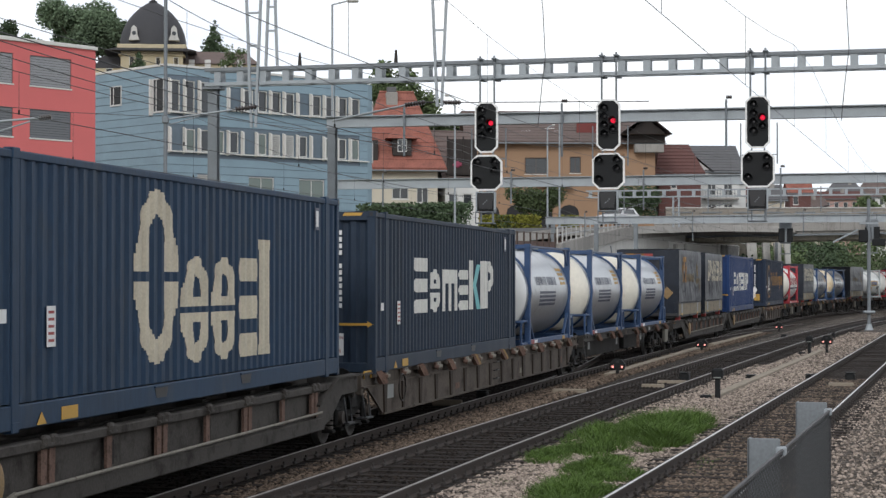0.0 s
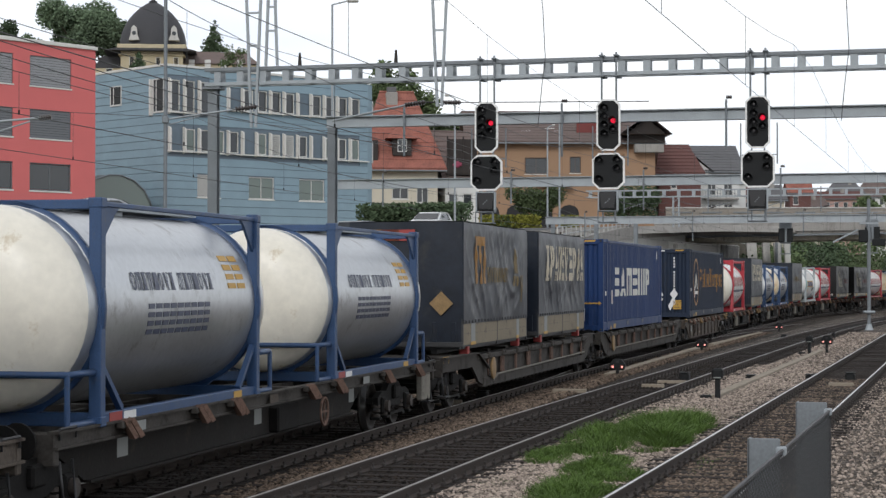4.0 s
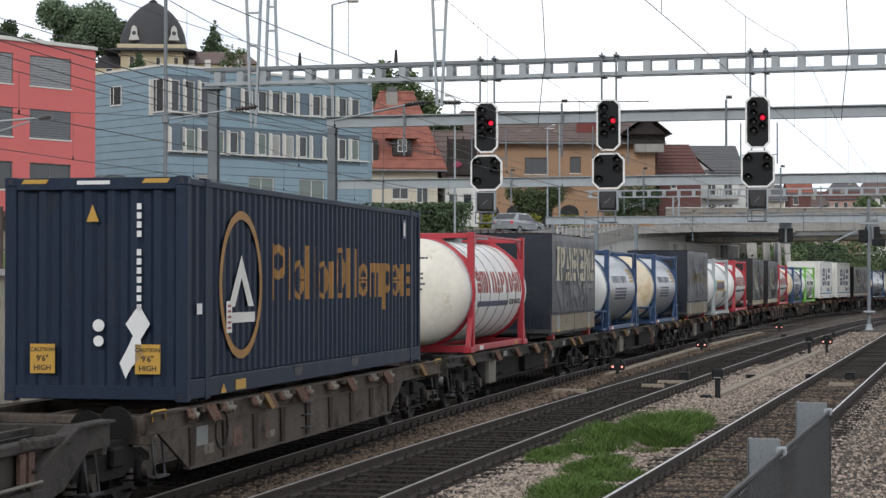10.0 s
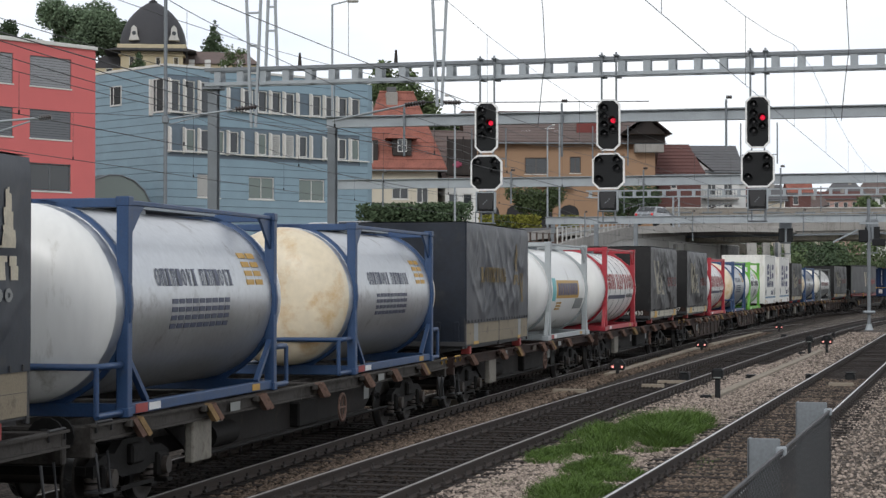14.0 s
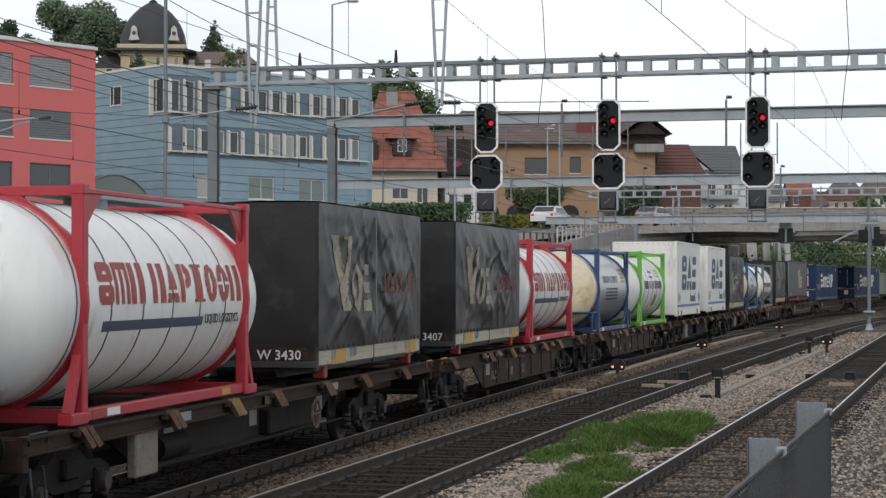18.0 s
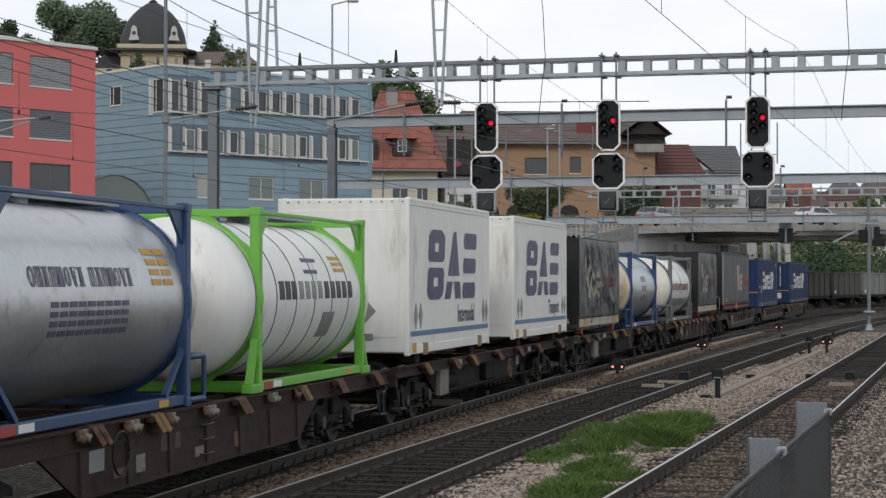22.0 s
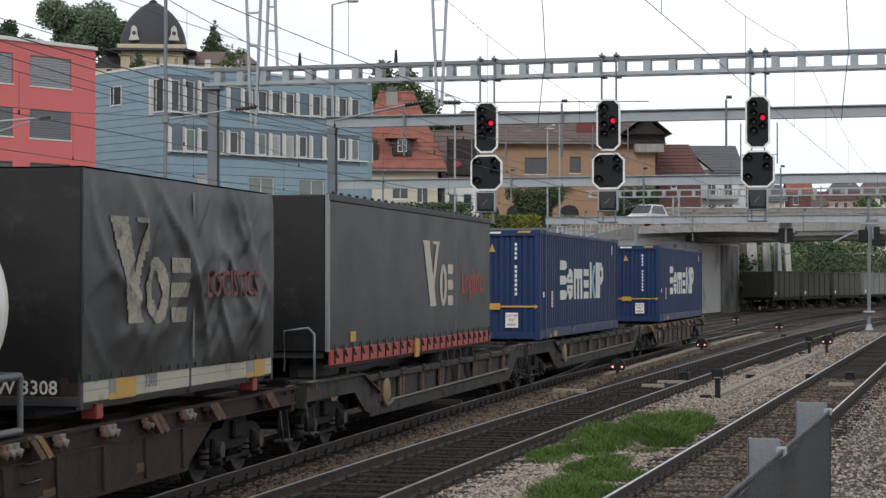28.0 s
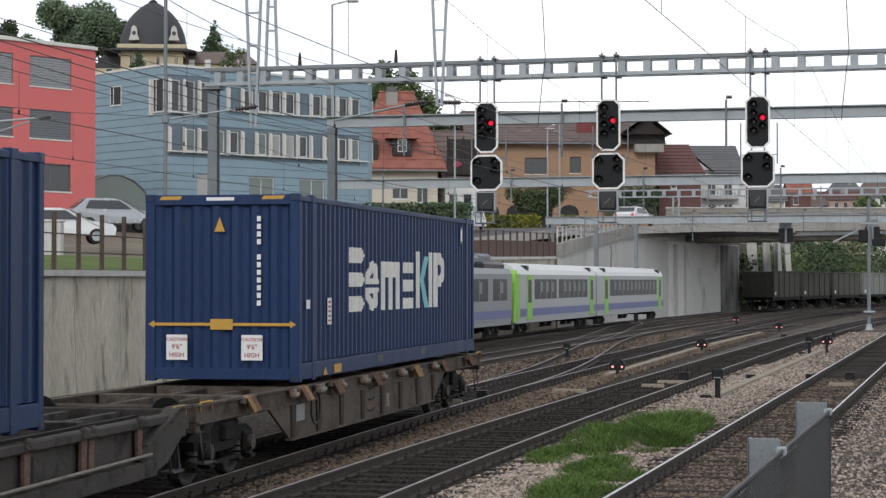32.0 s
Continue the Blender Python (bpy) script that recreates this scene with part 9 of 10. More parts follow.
# ---- small trackside things ----
def dwarf_signal(s, off, z=0.0, lit=True):
    d = thing("dwarf_signal", ride(YARD, s, z, off) @ Matrix.Scale(0.78, 4), "low black dwarf signal with two glowing lamps", "dwarf signal", "dwarf signals")
    part("post", Shape().rod((0, 0, -0.3), (0, 0, 0.22), 0.07, 8), M["black_paint"], d)
    part("head", Shape().prism([(-0.24, 0.2), (0.24, 0.2), (0.3, 0.42), (0.14, 0.62), (-0.14, 0.62), (-0.3, 0.42)], "y", -0.06, 0.12), M["black_paint"], d)
    for x in (-0.17, 0.17):
        part("lamp", Shape().rod((x, -0.075, 0.33), (x, -0.061, 0.33), 0.042, 10), M["dwarf_lamp"], d, "glowing reddish lamp")
        part("hood", Shape().lathe([(-0.16, 0.085), (-0.06, 0.085)], "y", 12, c=(x, 0.33)), M["black_paint"], d)
    part("lamp_top", Shape().rod((0, -0.075, 0.52), (0, -0.061, 0.52), 0.05, 10), M["lens_dark"], d)


for s, o, z in ((53.2, 2.42, 0.0), (52.0, 7.3, 0.2), (33.1, 2.33, 0.0), (83.6, 2.75, 0.0), (103, -1.9, 0.0)):
    dwarf_signal(s, o, z)


def point_box(line, s, off, z, h, label):
    p = thing("point_lantern", ride(line, s, z, off), label, "point indicator", "point indicators")
    part("pedestal", Shape().bbox(-0.06, 0.06, -0.06, 0.06, -0.25, h - 0.25, 0.02), M["black_paint"], p)
    part("head", Shape().bbox(-0.13, 0.13, -0.12, 0.12, h - 0.3, h - 0.04, 0.05), M["black_paint"], p)
    part("reflector", Shape().box(-0.09, 0.09, -0.126, -0.121, h - 0.27, h - 0.24), M["panel_grey"], p)
    part("motor", Shape().bbox(-0.4, -0.15, -0.12, 0.12, -0.25, -0.04, 0.03), M["black_paint"], p)


point_box(LINE_1, 20.4, -2.31, 0.15, 0.62, "black point lantern on a pedestal between the tracks")
point_box(LINE_1, 48.5, -2.5, 0.15, 0.6, "black point lantern on a pedestal between the tracks")
point_box(YARD, 50.0, -2.3, -0.1, 0.55, "black point lantern beside the freight track")
for line, s, o, z in ((LINE_1, 28.6, -4.26, 0.1), (LINE_1, 29.5, -0.92, 0.05), (LINE_1, 29.8, 0.13, 0.1), (LINE_1, 29.75, -2.59, 0.0), (YARD, 24.0, 0.3, -0.1), (YARD, 70, 4.2, 0.1), (YARD, 74, 6.2, 0.1)):
    mg = thing("track_magnet", ride(line, s, z, o), "black trackside magnet box", "track magnet", "track magnets")
    part("box", Shape().bbox(-0.13, 0.13, -0.2, 0.2, -0.1, 0.12, 0.04), M["black_paint"], mg)
    part("lid", Shape().bbox(-0.14, 0.14, -0.21, 0.21, 0.12, 0.145, 0.01), M["black_paint"], mg)


def trough(line, s0, s1, o0, o1, z):
    """A run of concrete cable trough lids."""
    t = thing("cable_trough", Matrix(), "pale concrete cable trough between the tracks", "cable trough")
    n = int(s1 - s0)
    me = Shape().bbox(-0.12, 0.12, -0.485, 0.485, -0.1, 0.05, 0.012).mesh("trough_lid", M["trough"])
    for k in range(n):
        o = o0 + (o1 - o0) * k / n
        part("trough_lid", me, None, t, m=ride(line, s0 + k, z, o) @ pose(0, 0, random.uniform(-0.008, 0.008), 0, 0, random.uniform(-0.6, 0.6)))


trough(LINE_1, 21, 52, -2.42, -2.3, 0.05)
trough(LINE_1, 32, 56, -6.95, -7.58, 0.0)
trough(LINE_1, 60, 80, -7.58, -7.58, 0.0)
for line, s, o, w in ((LINE_1, 21.8, -6.1, 1.3), (LINE_1, 26.5, -4.3, 1.2), (LINE_1, 24.6, -4.5, 0.9), (LINE_1, 26.5, 0.1, 1.0), (YARD, 20.5, 0.2, 1.1), (YARD, 29, -2.6, 1.4)):
    solid("cable_duct", Shape().bbox(-w * 0.32, w * 0.32, -0.06, 0.06, -0.12, 0.02, 0.015), M["trough"], ride(line, s, 0.1 if line is LINE_1 else 0.0, o), "short pale cable duct across the sleepers", "cable duct", "cable ducts")


def crossover(s0, s1, o0, o1, name_label, z=0.004):
    """Turnout rails that leave one track for the next."""
    t = thing("turnout", Matrix(), name_label, "turnout", kind="structure")
    for side in (-0.7525, 0.7525):
        sh = Shape()
        ss = np.linspace(s0, s1, 24)
        for slot, prof in ((0, RAIL), (1, HEAD)):
            vs, fs, k = [], [], len(prof)
            for s in ss:
                f_ = (s - s0) / (s1 - s0)
                e = o0 + (o1 - o0) * f_ * f_ * (3 - 2 * f_)
                for u, w in prof:
                    x, y, _ = on(YARD, s, e + side + u)
                    vs.append((x, y, z + w))
            for i in range(len(ss) - 1):
                fs += [(i * k + j, i * k + (j + 1) % k, (i + 1) * k + (j + 1) % k, (i + 1) * k + j) for j in range(k)]
            sh.add(vs, fs, slot)
        part("rail", sh, [M["rail_side"], M["rail_dull"]], t)
    return t


crossover(26, 84, 0.0, -4.6, "turnout rails between the freight track and the siding")
crossover(60, 116, -4.6, -9.3, "turnout rails towards the wall")
crossover(70, 124, 0.0, 4.4, "turnout rails between the running tracks")

# ---- grass between the tracks ----
def grass_patch(patches, seed, count, wide=0.006):
    rg = random.Random(seed)
    sh = Shape()
    while len(sh.v) < count * 5:
        s, o, ls, lo, hgt = patches[rg.randrange(len(patches))]
        a, q = rg.uniform(0, 6.28), rg.random() ** 0.6 * 1.12
        x, y, _ = on(LINE_1, s + ls * q * math.cos(a), o + lo * q * math.sin(a))
        clump = noise.noise((x * 1.7, y * 0.9, seed)) + 0.4 * noise.noise((x * 5, y * 3, seed))
        if clump < -0.5 + 0.75 * max(0, q - 0.6):
            continue
        h = hgt * rg.uniform(0.35, 1.1) * (1.1 - 0.55 * q) * (0.95 + clump * 0.7)
        dx, dy, w = rg.gauss(0, 0.7) * h, rg.gauss(0, 0.7) * h, rg.uniform(0.6, 1.4) * wide
        b = rg.uniform(0, 3.14)
        wx, wy = w * math.cos(b), w * math.sin(b)
        z = -0.02
        sh.add([(x - wx, y - wy, z), (x + wx, y + wy, z), (x + dx * 0.45 + wx * 0.7, y + dy * 0.45 + wy * 0.7, z + h * 0.7), (x + dx * 0.45 - wx * 0.7, y + dy * 0.45 - wy * 0.7, z + h * 0.7), (x + dx, y + dy, z + h)], [(0, 1, 2, 3), (3, 2, 4)])
    return solid("grass_tufts", sh, M["grass_blade"], Matrix(), "bright green grass and weeds between the tracks", "grass", kind="stuff")


M["grass_blade"] = mat("grass_blade", (0.08, 0.138, 0.028), 0.7, vary=0.6, scale=1.5, fine=9, bump=0.0, rnd=0.4, spec=0.25)
grass_patch([(9.0, -2.45, 3.4, 0.8, 0.36), (10.8, -1.95, 2.6, 0.7, 0.42), (5.3, -2.7, 1.8, 0.55, 0.2), (7.4, -1.6, 1.6, 0.4, 0.36), (1.0, -1.55, 2.2, 0.6, 0.22), (-1.5, -1.5, 1.8, 0.5, 0.22), (3.2, -1.9, 1.6, 0.4, 0.18)], 5, 46000, 0.007)
grass_patch([(0.4, -2.9, 0.9, 0.4, 0.1), (14, -1.0, 3, 0.25, 0.1), (4, -0.4, 2.5, 0.3, 0.1), (16, 2.4, 2, 0.5, 0.08), (27, 2.0, 3, 0.6, 0.08), (3, -0.85, 4, 0.15, 0.14)], 6, 2600)

# ---- mesh fence at the platform end ----
FE = pose(3.9, 19.7, 0, 0, 0, -15.5)
mf = thing("mesh_fence", FE, "dark steel mesh fence panel at the platform end", "fence")
part("top_rail", Shape().bbox(-0.012, 0.012, -11, 0.0, 1.43, 1.455, 0.004), M["dark_steel"], mf)
part("end_bar", Shape().bbox(-0.014, 0.014, -0.012, 0.02, 0.05, 1.455, 0.004), M["dark_steel"], mf)
part("bottom_rail", Shape().bbox(-0.012, 0.012, -11, 0.0, 0.2, 0.225, 0.004), M["dark_steel"], mf)
wr = Shape()
k = -14.0
while k < 0.1:
    for e in (1, -1):
        a, b = (k - (0 if e > 0 else -2.6), 0.225), (k + (2.6 if e > 0 else 0), 1.43)
        y0, z0, y1, z1 = a[0], a[1], b[0], b[1]
        if y1 > 0:
            f_ = (0 - y0) / (y1 - y0) if y1 != y0 else 1
            y1, z1 = 0, z0 + (z1 - z0) * max(f_, 0)
        if y0 > 0:
            f_ = (y0 - 0) / (y0 - y1)
            y0, z0 = 0, z0 + (z1 - z0) * f_
        lo, hi = min(y0, y1), max(y0, y1)
        if z1 > z0 + 0.02 and hi > -11:
            wr.beam((e * 0.004, y0, z0), (e * 0.004, y1, z1), 0.004, 0.017)
    k += 0.12
tagged(part("mesh", wr, M["fence_mesh"], mf, "diagonal expanded metal mesh"), kind="stuff")
for y, w in ((-0.05, 0.33), (-4.75, 0.27)):
    part("post_plate", Shape().bbox(-w, -0.02, y - 0.02, y + 0.02, -0.1, 1.53, 0.006).bbox(-w, -w + 0.02, y - 0.02, y + 0.12, -0.1, 1.53, 0.004), M["galv_dark"], mf, "galvanised steel post plate")
    part("bolt", Shape().bbox(-0.05, 0.03, y - 0.05, y + 0.04, 1.4, 1.47, 0.01), M["galv"], mf)

# ---- standing passenger train on the far track ----
M["pt_silver"] = mat("coach_silver_grey", (0.42, 0.43, 0.44), 0.4, vary=0.08, scale=1)
M["pt_white"] = mat("coach_roof_white", (0.62, 0.63, 0.62), 0.45, vary=0.1, scale=1)
M["pt_green"] = mat("coach_lime", (0.26, 0.56, 0.06), 0.4, vary=0.06)
M["pt_blue"] = mat("coach_stripe_blue", (0.13, 0.15, 0.33), 0.45, vary=0.06)
M["coach_glass"] = mat("coach_window_glass", (0.03, 0.032, 0.034), 0.35, vary=0.5, scale=0.9, bump=0.0, spec=0.15)
M["pt_grey"] = mat("loco_grey", (0.27, 0.28, 0.29), 0.5, vary=0.12, scale=1)


def coach(s0, s1, label, body, doors, wins, green=True, roof=3.62, cab=False):
    sc, L = (s0 + s1) / 2, s1 - s0
    c = thing("passenger_coach", ride(YARD, sc, 0.0, -9.3), label, "railway coach", "standing passenger train")
    h, w = L / 2, 1.42
    sec = [(-w, 0.95), (w, 0.95), (w, 3.05), (w - 0.14, 3.3), (w - 0.5, roof - 0.08), (0, roof), (-w + 0.5, roof - 0.08), (-w + 0.14, 3.3), (-w, 3.05)]
    part("body", Shape().prism(sec[:3] + [(w - 0.02, 3.1), (-w + 0.02, 3.1), (-w, 3.05)], "y", -h, h), body, c)
    part("roof", Shape().prism([(w + 0.004, 3.06), (w - 0.13, 3.31), (w - 0.5, roof - 0.07), (0, roof + 0.01), (-w + 0.5, roof - 0.07), (-w + 0.13, 3.31), (-w - 0.004, 3.06)], "y", -h, h), M["pt_white"] if green else M["pt_grey"], c, "pale ribbed roof")
    part("stripe", Shape().box(w + 0.002, w + 0.01, -h, h, 1.05, 1.42), M["pt_blue"], c, "blue waist stripe")
    part("skirt", Shape().bbox(-w + 0.05, w - 0.02, -h, h, 0.72, 0.96, 0.03), M["pt_silver"] if green else M["pt_grey"], c)
    for y0, y1 in wins:
        wn = part("window_band", Shape().bbox(w - 0.01, w + 0.012, y0, y1, 1.86, 2.84, 0.03), M["coach_glass"], c, "dark window band")
        n = max(1, int((y1 - y0) / 1.3))
        for k in range(1, n):
            y = y0 + (y1 - y0) * k / n
            part("pillar", Shape().box(w + 0.012, w + 0.02, y - 0.05, y + 0.05, 1.88, 2.82), M["pt_grey"], wn)
            part("blind", Shape().box(w + 0.012, w + 0.016, y + 0.12, y + 0.55, 2.2, 2.7), M["panel_grey"], wn)
    for y in doors:
        d = part("door", Shape().bbox(w - 0.01, w + 0.02, y - 0.6, y + 0.6, 0.85, 3.06, 0.02), M["pt_green"] if green else M["pt_grey"], c, "lime green door" if green else "")
        part("door_glass", Shape().box(w + 0.02, w + 0.026, y - 0.35, y + 0.35, 1.7, 2.8), M["coach_glass"], d)
        part("roof_vent", Shape().bbox(w - 0.65, w - 0.1, y - 0.3, y + 0.3, 3.2, 3.5, 0.05), M["tarp_grey"], c)
    bm_, wm_ = bogie_meshes()
    for y in (-h + 2.6, h - 2.6):
        part("bogie", bm_, None, c, m=pose(0, y, 0))
    if cab:
        part("cab_front", Shape().prism([(-h - 0.55, 0.8), (-h, 0.75), (-h, 3.25), (-h - 0.18, 3.1), (-h - 0.42, 2.0)], "x", -w, w), M["pt_green"], c, "lime green cab front")
        part("cab_side", Shape().bbox(w - 0.02, w + 0.015, -h, -h + 0.7, 0.95, 3.1, 0.02), M["pt_green"], c)
        part("windscreen", Shape().prism([(-h - 0.55, 1.95), (-h - 0.3, 2.85), (-h - 0.27, 2.85), (-h - 0.5, 1.95)], "x", -w + 0.25, w - 0.25), M["win_glass"], c)
        part("cab_skirt", Shape().bbox(-w + 0.1, w - 0.1, -h - 0.6, -h, 0.45, 0.9, 0.05), M["lens_dark"], c)
    return c


coach(66.4, 86.8, "silver-grey railcar with lime green doors and blue stripe", M["pt_silver"], (-7.4, 8.9), [(-6.2, -0.9), (-0.3, 7.6)], cab=True)
coach(87.2, 110.8, "silver-grey trailer coach with lime green doors and blue stripe", M["pt_silver"], (-9.0, 10.3), [(-7.8, 9.0)])
lc = coach(40.8, 65.4, "grey locomotive coach with blue stripe and roof equipment", M["pt_grey"], (), [(8.5, 11.3), (4.0, 7.5)], green=False, roof=3.4)
part("roof_gear", Shape().bbox(-0.8, 0.8, 5.0, 8.5, 3.4, 3.85, 0.1).bbox(-0.6, 0.6, 9.2, 11.6, 3.4, 4.0, 0.12), M["galv_dark"], lc)
part("roof_grille", Shape().bbox(0.5, 1.2, 7.5, 11.8, 3.2, 3.6, 0.1), M["tarp_grey"], lc)

# ---- standing open freight wagons ----
M["hop_olive"] = mat("open_wagon_olive", (0.075, 0.075, 0.058), 0.8, vary=0.3, scale=1.2, dirt=(0.05, 0.045, 0.035), dirt_amt=0.3, streak=True)
M["hop_pale"] = mat("open_wagon_pale", (0.2, 0.21, 0.19), 0.7, vary=0.2, scale=1.2)


def open_wagon(s0, s1, m_):
    sc, L = (s0 + s1) / 2, s1 - s0
    c = thing("open_wagon", ride(LINE_3, sc, 0.0, -7.7), "dark olive open freight wagon, standing", "freight wagon", "standing open wagons")
    h, w = L / 2, 1.4
    for e in (-1, 1):
        part("side_wall", Shape().bbox(min(e * w, e * (w - 0.08)), max(e * w, e * (w - 0.08)), -h, h, 1.25, 3.6, 0.02), M[m_], c)
        part("top_rail", Shape().bbox(e * w - 0.09, e * w + 0.09, -h, h, 3.56, 3.68, 0.02), M[m_], c)
    for e in (-1, 1):
        part("end_wall", Shape().bbox(-w, w, min(e * h, e * (h - 0.08)), max(e * h, e * (h - 0.08)), 1.25, 3.6, 0.02), M[m_], c)
    part("floor", Shape().box(-w + 0.05, w - 0.05, -h + 0.05, h - 0.05, 1.1, 1.3), M["bogie"], c)
    for k in range(6):
        y = -h + 0.3 + k * (L - 0.6) / 5
        part("side_rib", Shape().bbox(w, w + 0.07, y - 0.06, y + 0.06, 1.2, 3.56, 0.01), M[m_], c)
    for k in range(3):
        part("end_rib", Shape().bbox(-0.9 + k * 0.85, -0.8 + k * 0.85, -h - 0.07, -h, 1.25, 3.56, 0.01), M[m_], c)
    part("sill", Shape().bbox(-w + 0.1, w - 0.02, -h, h, 0.95, 1.2, 0.02), M["bogie"], c)
    bm_, wm_ = bogie_meshes()
    for y in (-h + 2.2, h - 2.2):
        bg = part("bogie", bm_, None, c, m=pose(0, y, 0))
        for yy in (-0.9, 0.9):
            part("wheelset", wm_, None, bg, m=pose(0, yy, 0.46))
    part("label_plate", Shape().box(w + 0.001, w + 0.006, -h + 1.0, -h + 1.6, 1.45, 1.75), M["sticker_white"], c)


for k in range(8):
    open_wagon(157.8 + k * 13.2, 157.8 + k * 13.2 + 12.4, "hop_pale" if k == 3 else "hop_olive")

# ---- cars ----
M["car_white"] = mat("car_white", (0.7, 0.71, 0.72), 0.22, vary=0.04, bump=0.0)
M["car_silver"] = mat("car_silver", (0.4, 0.42, 0.44), 0.25, 0.4, vary=0.04, bump=0.0)
M["car_dark"] = mat("car_dark", (0.03, 0.035, 0.045), 0.25, vary=0.04, bump=0.0)
M["truck_green"] = mat("truck_green", (0.05, 0.2, 0.13), 0.5, vary=0.08)
M["head_lamp"] = glow("head_lamp", (1.0, 0.97, 0.9), 5.0)
M["tail_lamp"] = glow("tail_lamp", (0.6, 0.02, 0.02), 0.4)


def car(m, paint, label, van=False):
    """A small car, its nose to -y."""
    c = thing("car", m, label, "car", "cars")
    top, nose = (1.75, -1.35) if van else (1.46, -0.95)
    side = [(-2.05, 0.35), (-2.1, 0.62), (-1.95, 0.8), (nose, 0.95), (nose + 0.75, top - 0.1), (nose + 1.1, top), (1.35, top), (1.85, 1.05), (2.05, 0.9), (2.08, 0.4)]
    sh = Shape()
    n = len(side)
    vs = []
    for x, inset in ((-0.86, 0.0), (0.86, 0.0)):
        for y, z in side:
            t_ = max(0, z - 0.95) / 0.5
            vs.append((x * (1 - 0.16 * min(t_, 1)), y, z))
    sh.add(vs, [(i, (i + 1) % n, n + (i + 1) % n, n + i) for i in range(n)] + [tuple(range(n - 1, -1, -1)), tuple(range(n, 2 * n))])
    part("body", sh, M[paint], c)
    for e in (-1, 1):
        part("side_glass", Shape().add([(e * 0.865, nose + 0.35, 1.0), (e * 0.865, 1.45, 1.0), (e * 0.755, 1.25, top - 0.1), (e * 0.755, nose + 0.9, top - 0.1)], [(0, 1, 2, 3)]), M["win_glass"], c)
        part("head_lamp", Shape().bbox(e * 0.62 - 0.14, e * 0.62 + 0.14, -2.1, -1.96, 0.6, 0.74, 0.03), M["head_lamp"] if van else M["panel_grey"], c)
        part("tail_lamp", Shape().bbox(e * 0.7 - 0.1, e * 0.7 + 0.1, 2.0, 2.08, 0.75, 0.92, 0.02), M["tail_lamp"], c)
        for y in (-1.3, 1.3):
            wl = part("wheel", Shape().lathe([(e * 0.7, 0.2), (e * 0.7, 0.31), (e * 0.88, 0.31), (e * 0.88, 0.2)], "x", 18, c=(y, 0.31)), M["tyre"], c)
            part("rim", Shape().lathe([(e * 0.87, 0.2), (e * 0.86, 0.05), (e * 0.865, 0.001)], "x", 14, c=(y, 0.31)), M["car_silver"], wl)
    part("windscreen", Shape().add([(-0.8, nose + 0.02, 0.99), (0.8, nose + 0.02, 0.99), (0.7, nose + 0.72, top - 0.09), (-0.7, nose + 0.72, top - 0.09)], [(0, 1, 2, 3)]), M["win_glass"], c, m=pose(0, -0.012, 0.012))
    part("rear_glass", Shape().add([(-0.72, 1.83, 1.08), (0.72, 1.83, 1.08), (0.68, 1.42, top - 0.06), (-0.68, 1.42, top - 0.06)], [(0, 1, 2, 3)]), M["win_glass"], c, m=pose(0, 0.03, 0.01))
    return c


car(pose(-15.6, 80.0, upper(52, 20) - 0.02, 0, 0, 105), "car_white", "white estate car parked behind the wall")
car(pose(-14.6, 86.5, upper(58, 24) + 0.2, 0, 0, 112), "car_silver", "silver car parked behind the wall")
cb = thing("utility_cabinet", pose(-14.6, 73.0, upper(46, 13) - 0.05), "pale concrete utility cabinet on the grass", "cabinet")
part("body", Shape().bbox(-0.35, 0.35, -0.3, 0.3, 0, 1.35, 0.03), M["concrete_pale"], cb)
part("lid", Shape().bbox(-0.39, 0.39, -0.34, 0.34, 1.35, 1.42, 0.02), M["concrete_pale"], cb)
wb = thing("waste_bin", pose(-15.6, 73.3, upper(46, 14) - 0.05), "black wheeled waste bin", "waste bin")
part("body", Shape().prism([(-0.28, 0.0), (0.28, 0.0), (0.33, 1.0), (-0.33, 1.0)], "y", -0.3, 0.3), M["black_paint"], wb)
part("lid", Shape().bbox(-0.35, 0.35, -0.34, 0.34, 1.0, 1.1, 0.03), M["black_paint"], wb)

# the road that climbs to the bridge
ROAD = [(-6.0, 112.0, 4.9), (2.4, 126.0, 6.1), (6.2, 138.0, 6.75), (10.9, 147.0, 7.05), (15.3, 155.0, 7.35), (21.0, 163.5, 7.65), (31.0, 171.0, 7.7), (60, 172, 8.0)]
rs = Shape()
rv_ = []
for i, (x, y, z) in enumerate(ROAD):
    a = ROAD[max(0, i - 1)]
    b = ROAD[min(len(ROAD) - 1, i + 1)]
    d = Vector((b[0] - a[0], b[1] - a[1], 0)).normalized()
    nrm = Vector((d.y, -d.x, 0))
    for o, dz in ((3.2, -0.8), (2.9, -0.25), (-3.4, -0.25), (-5.5, -1.0)):
        rv_.append((x + nrm.x * o, y + nrm.y * o, z + dz))
rs.add(rv_, [(4 * i + j, 4 * i + j + 1, 4 * i + j + 5, 4 * i + j + 4) for i in range(len(ROAD) - 1) for j in (1, 2)])
rs.add(rv_, [(4 * i, 4 * i + 1, 4 * i + 5, 4 * i + 4) for i in range(len(ROAD) - 1)], 1)
solid("road", rs, [M["asphalt"], M["concrete"]], Matrix(), "asphalt road climbing to the bridge", "road", kind="structure")


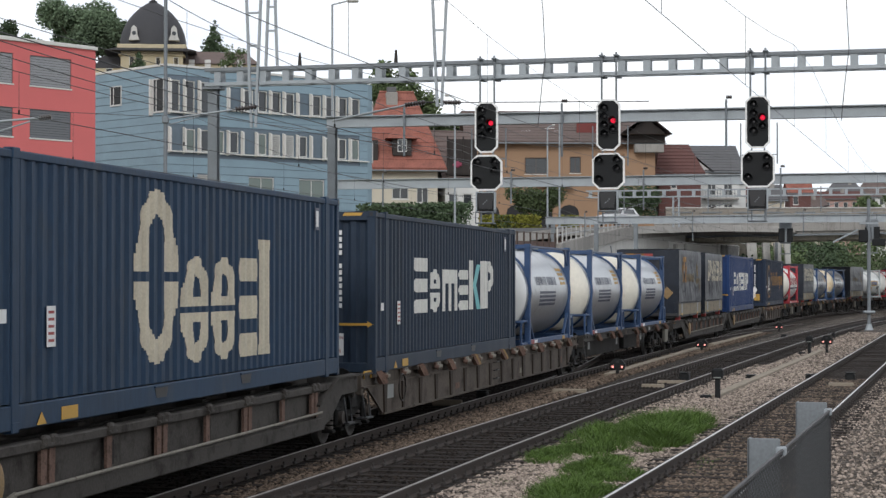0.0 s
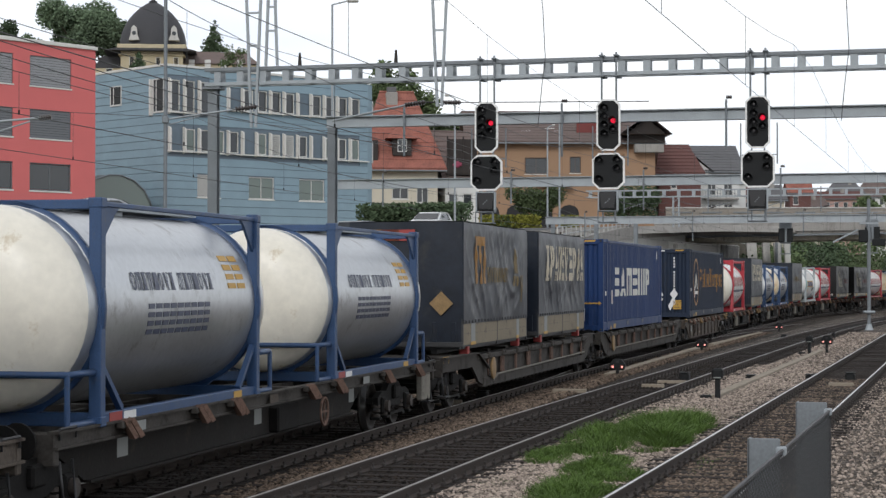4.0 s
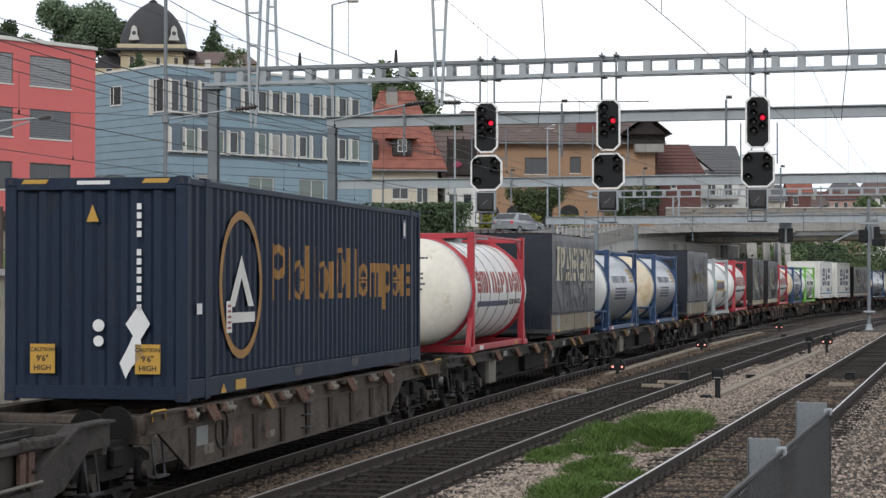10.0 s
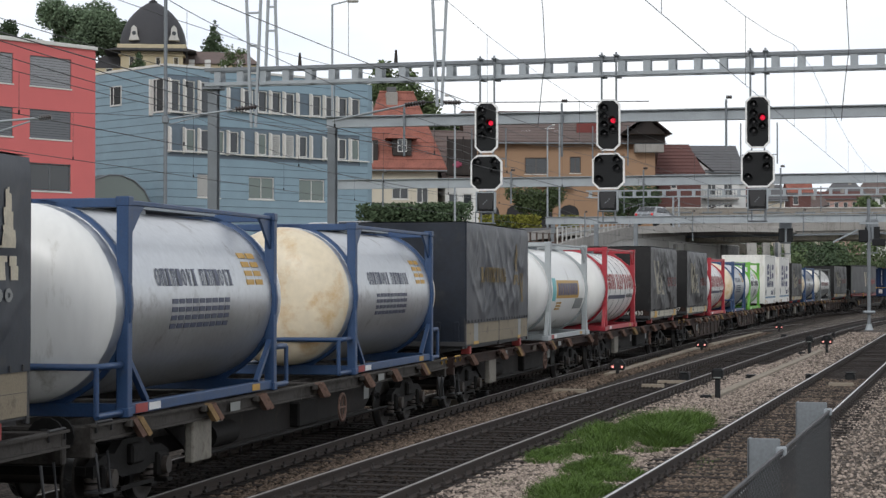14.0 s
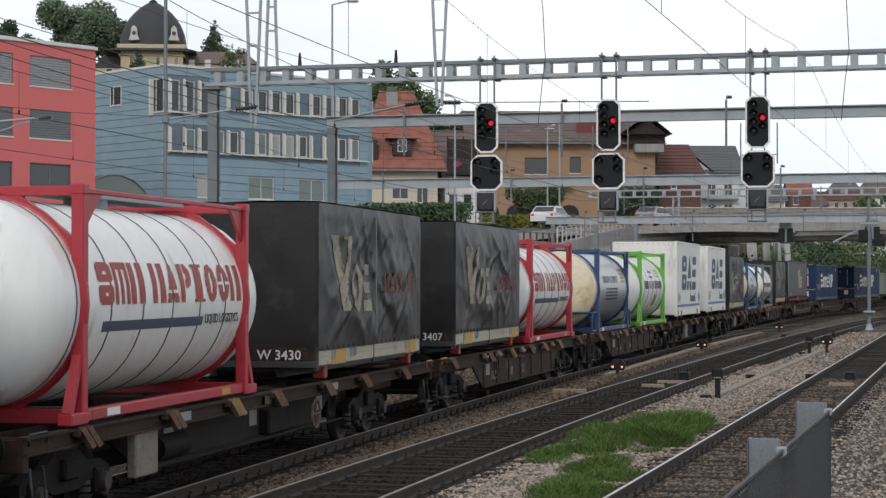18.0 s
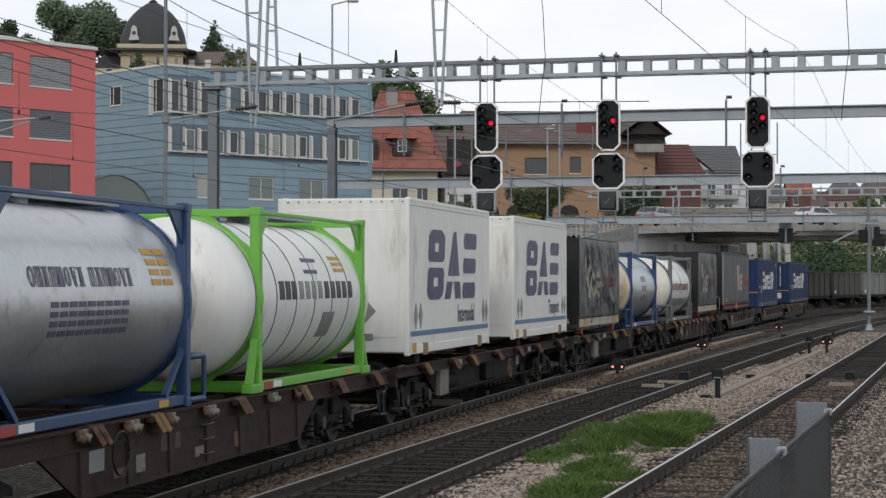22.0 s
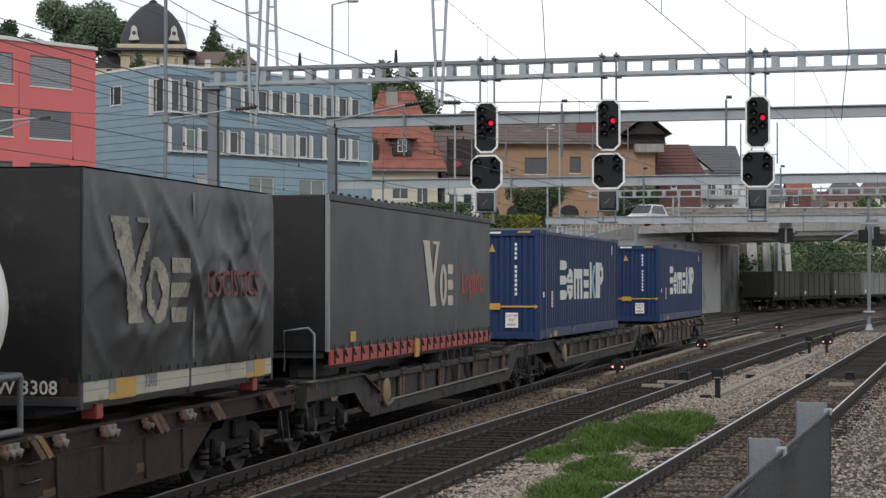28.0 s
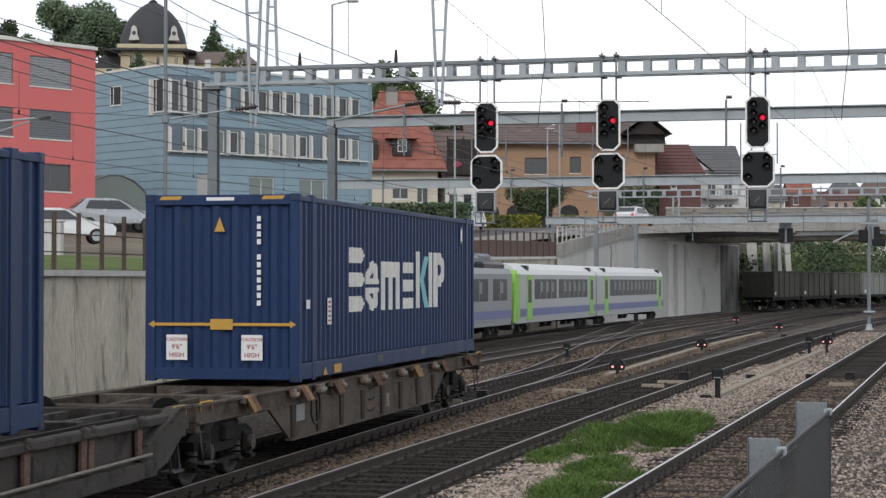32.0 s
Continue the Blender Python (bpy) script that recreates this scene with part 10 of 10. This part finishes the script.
def on_road(f_, lane, reverse):
    i = min(int(f_), len(ROAD) - 2)
    q = f_ - i
    a, b = Vector(ROAD[i]), Vector(ROAD[i + 1])
    p = a + (b - a) * q
    d = (b - a).normalized()
    yaw = math.degrees(math.atan2(-d.x, d.y)) + (0 if reverse else 180)
    return pose(p.x + d.y * lane, p.y - d.x * lane, p.z - 0.23, 0, 0, yaw)


MOVERS = []
MOVERS.append((car(Matrix(), "car_white", "white estate car driving down the road"), -1.6, True, [(0, 4.0), (0.8, 2.85), (1.6, 1.95), (2.6, 1.3), (3.2, 1.0), (8, 0.05), (32, 0.0)]))
MOVERS.append((car(Matrix(), "car_white", "white compact car driving up the road"), 1.7, False, [(0, 0.0), (15.2, 0.0), (17.5, 1.7), (18.5, 2.1), (19.5, 2.7), (20, 3.05), (21, 4.05), (24, 6.9), (32, 6.95)]))
MOVERS.append((car(Matrix(), "car_silver", "silver car waiting at the bridge"), 1.7, False, [(0, 0.0), (8, 0.1), (12.5, 4.02), (22, 4.05), (25, 6.2), (32, 6.8)]))
MOVERS.append((car(Matrix(), "car_white", "white van with lit headlamps driving down the road", van=True), -1.6, True, [(0, 6.9), (24, 6.8), (28, 4.5), (29, 3.3), (29.8, 2.6), (30.6, 1.95), (31.2, 1.6), (32, 1.15)]))
MOVERS.append((car(Matrix(), "car_white", "white hatchback driving up the road"), 1.7, False, [(0, 0.0), (27.8, 0.0), (29.8, 2.0), (30.6, 2.5), (31, 2.8), (32, 3.55)]))


# ---- motion: the whole train rolls along its track, wheels turn ----
def motions():
    for ob, u, z in TRAIN:
        walk(ob, [(t, ride(LINE_3, u - run(t), z)) for t in range(0, 33)])
    for ob, lane, down, stops in MOVERS:
        walk(ob, [(t, on_road(f_, lane, down)) for t, f_ in stops])
    for ws, y, u in WHEELS:
        # the wheels turn while they pass near the platform
        ts = [k / 30 for k in range(0, 961) if -14 < u - run(k / 30) < 42]
        if not ts:
            ts = [16.0]
        rows = []
        for t in [0.0] + ts + [32.0]:
            if rows and t - rows[-1][0] < 0.01:
                continue
            tt = min(max(t, ts[0]), ts[-1])
            rows.append((t, pose(0, y, 0.46) @ Matrix.Rotation((run(tt) - run(ts[0])) / 0.46, 4, "X")))
        walk(ws, rows)


motions()
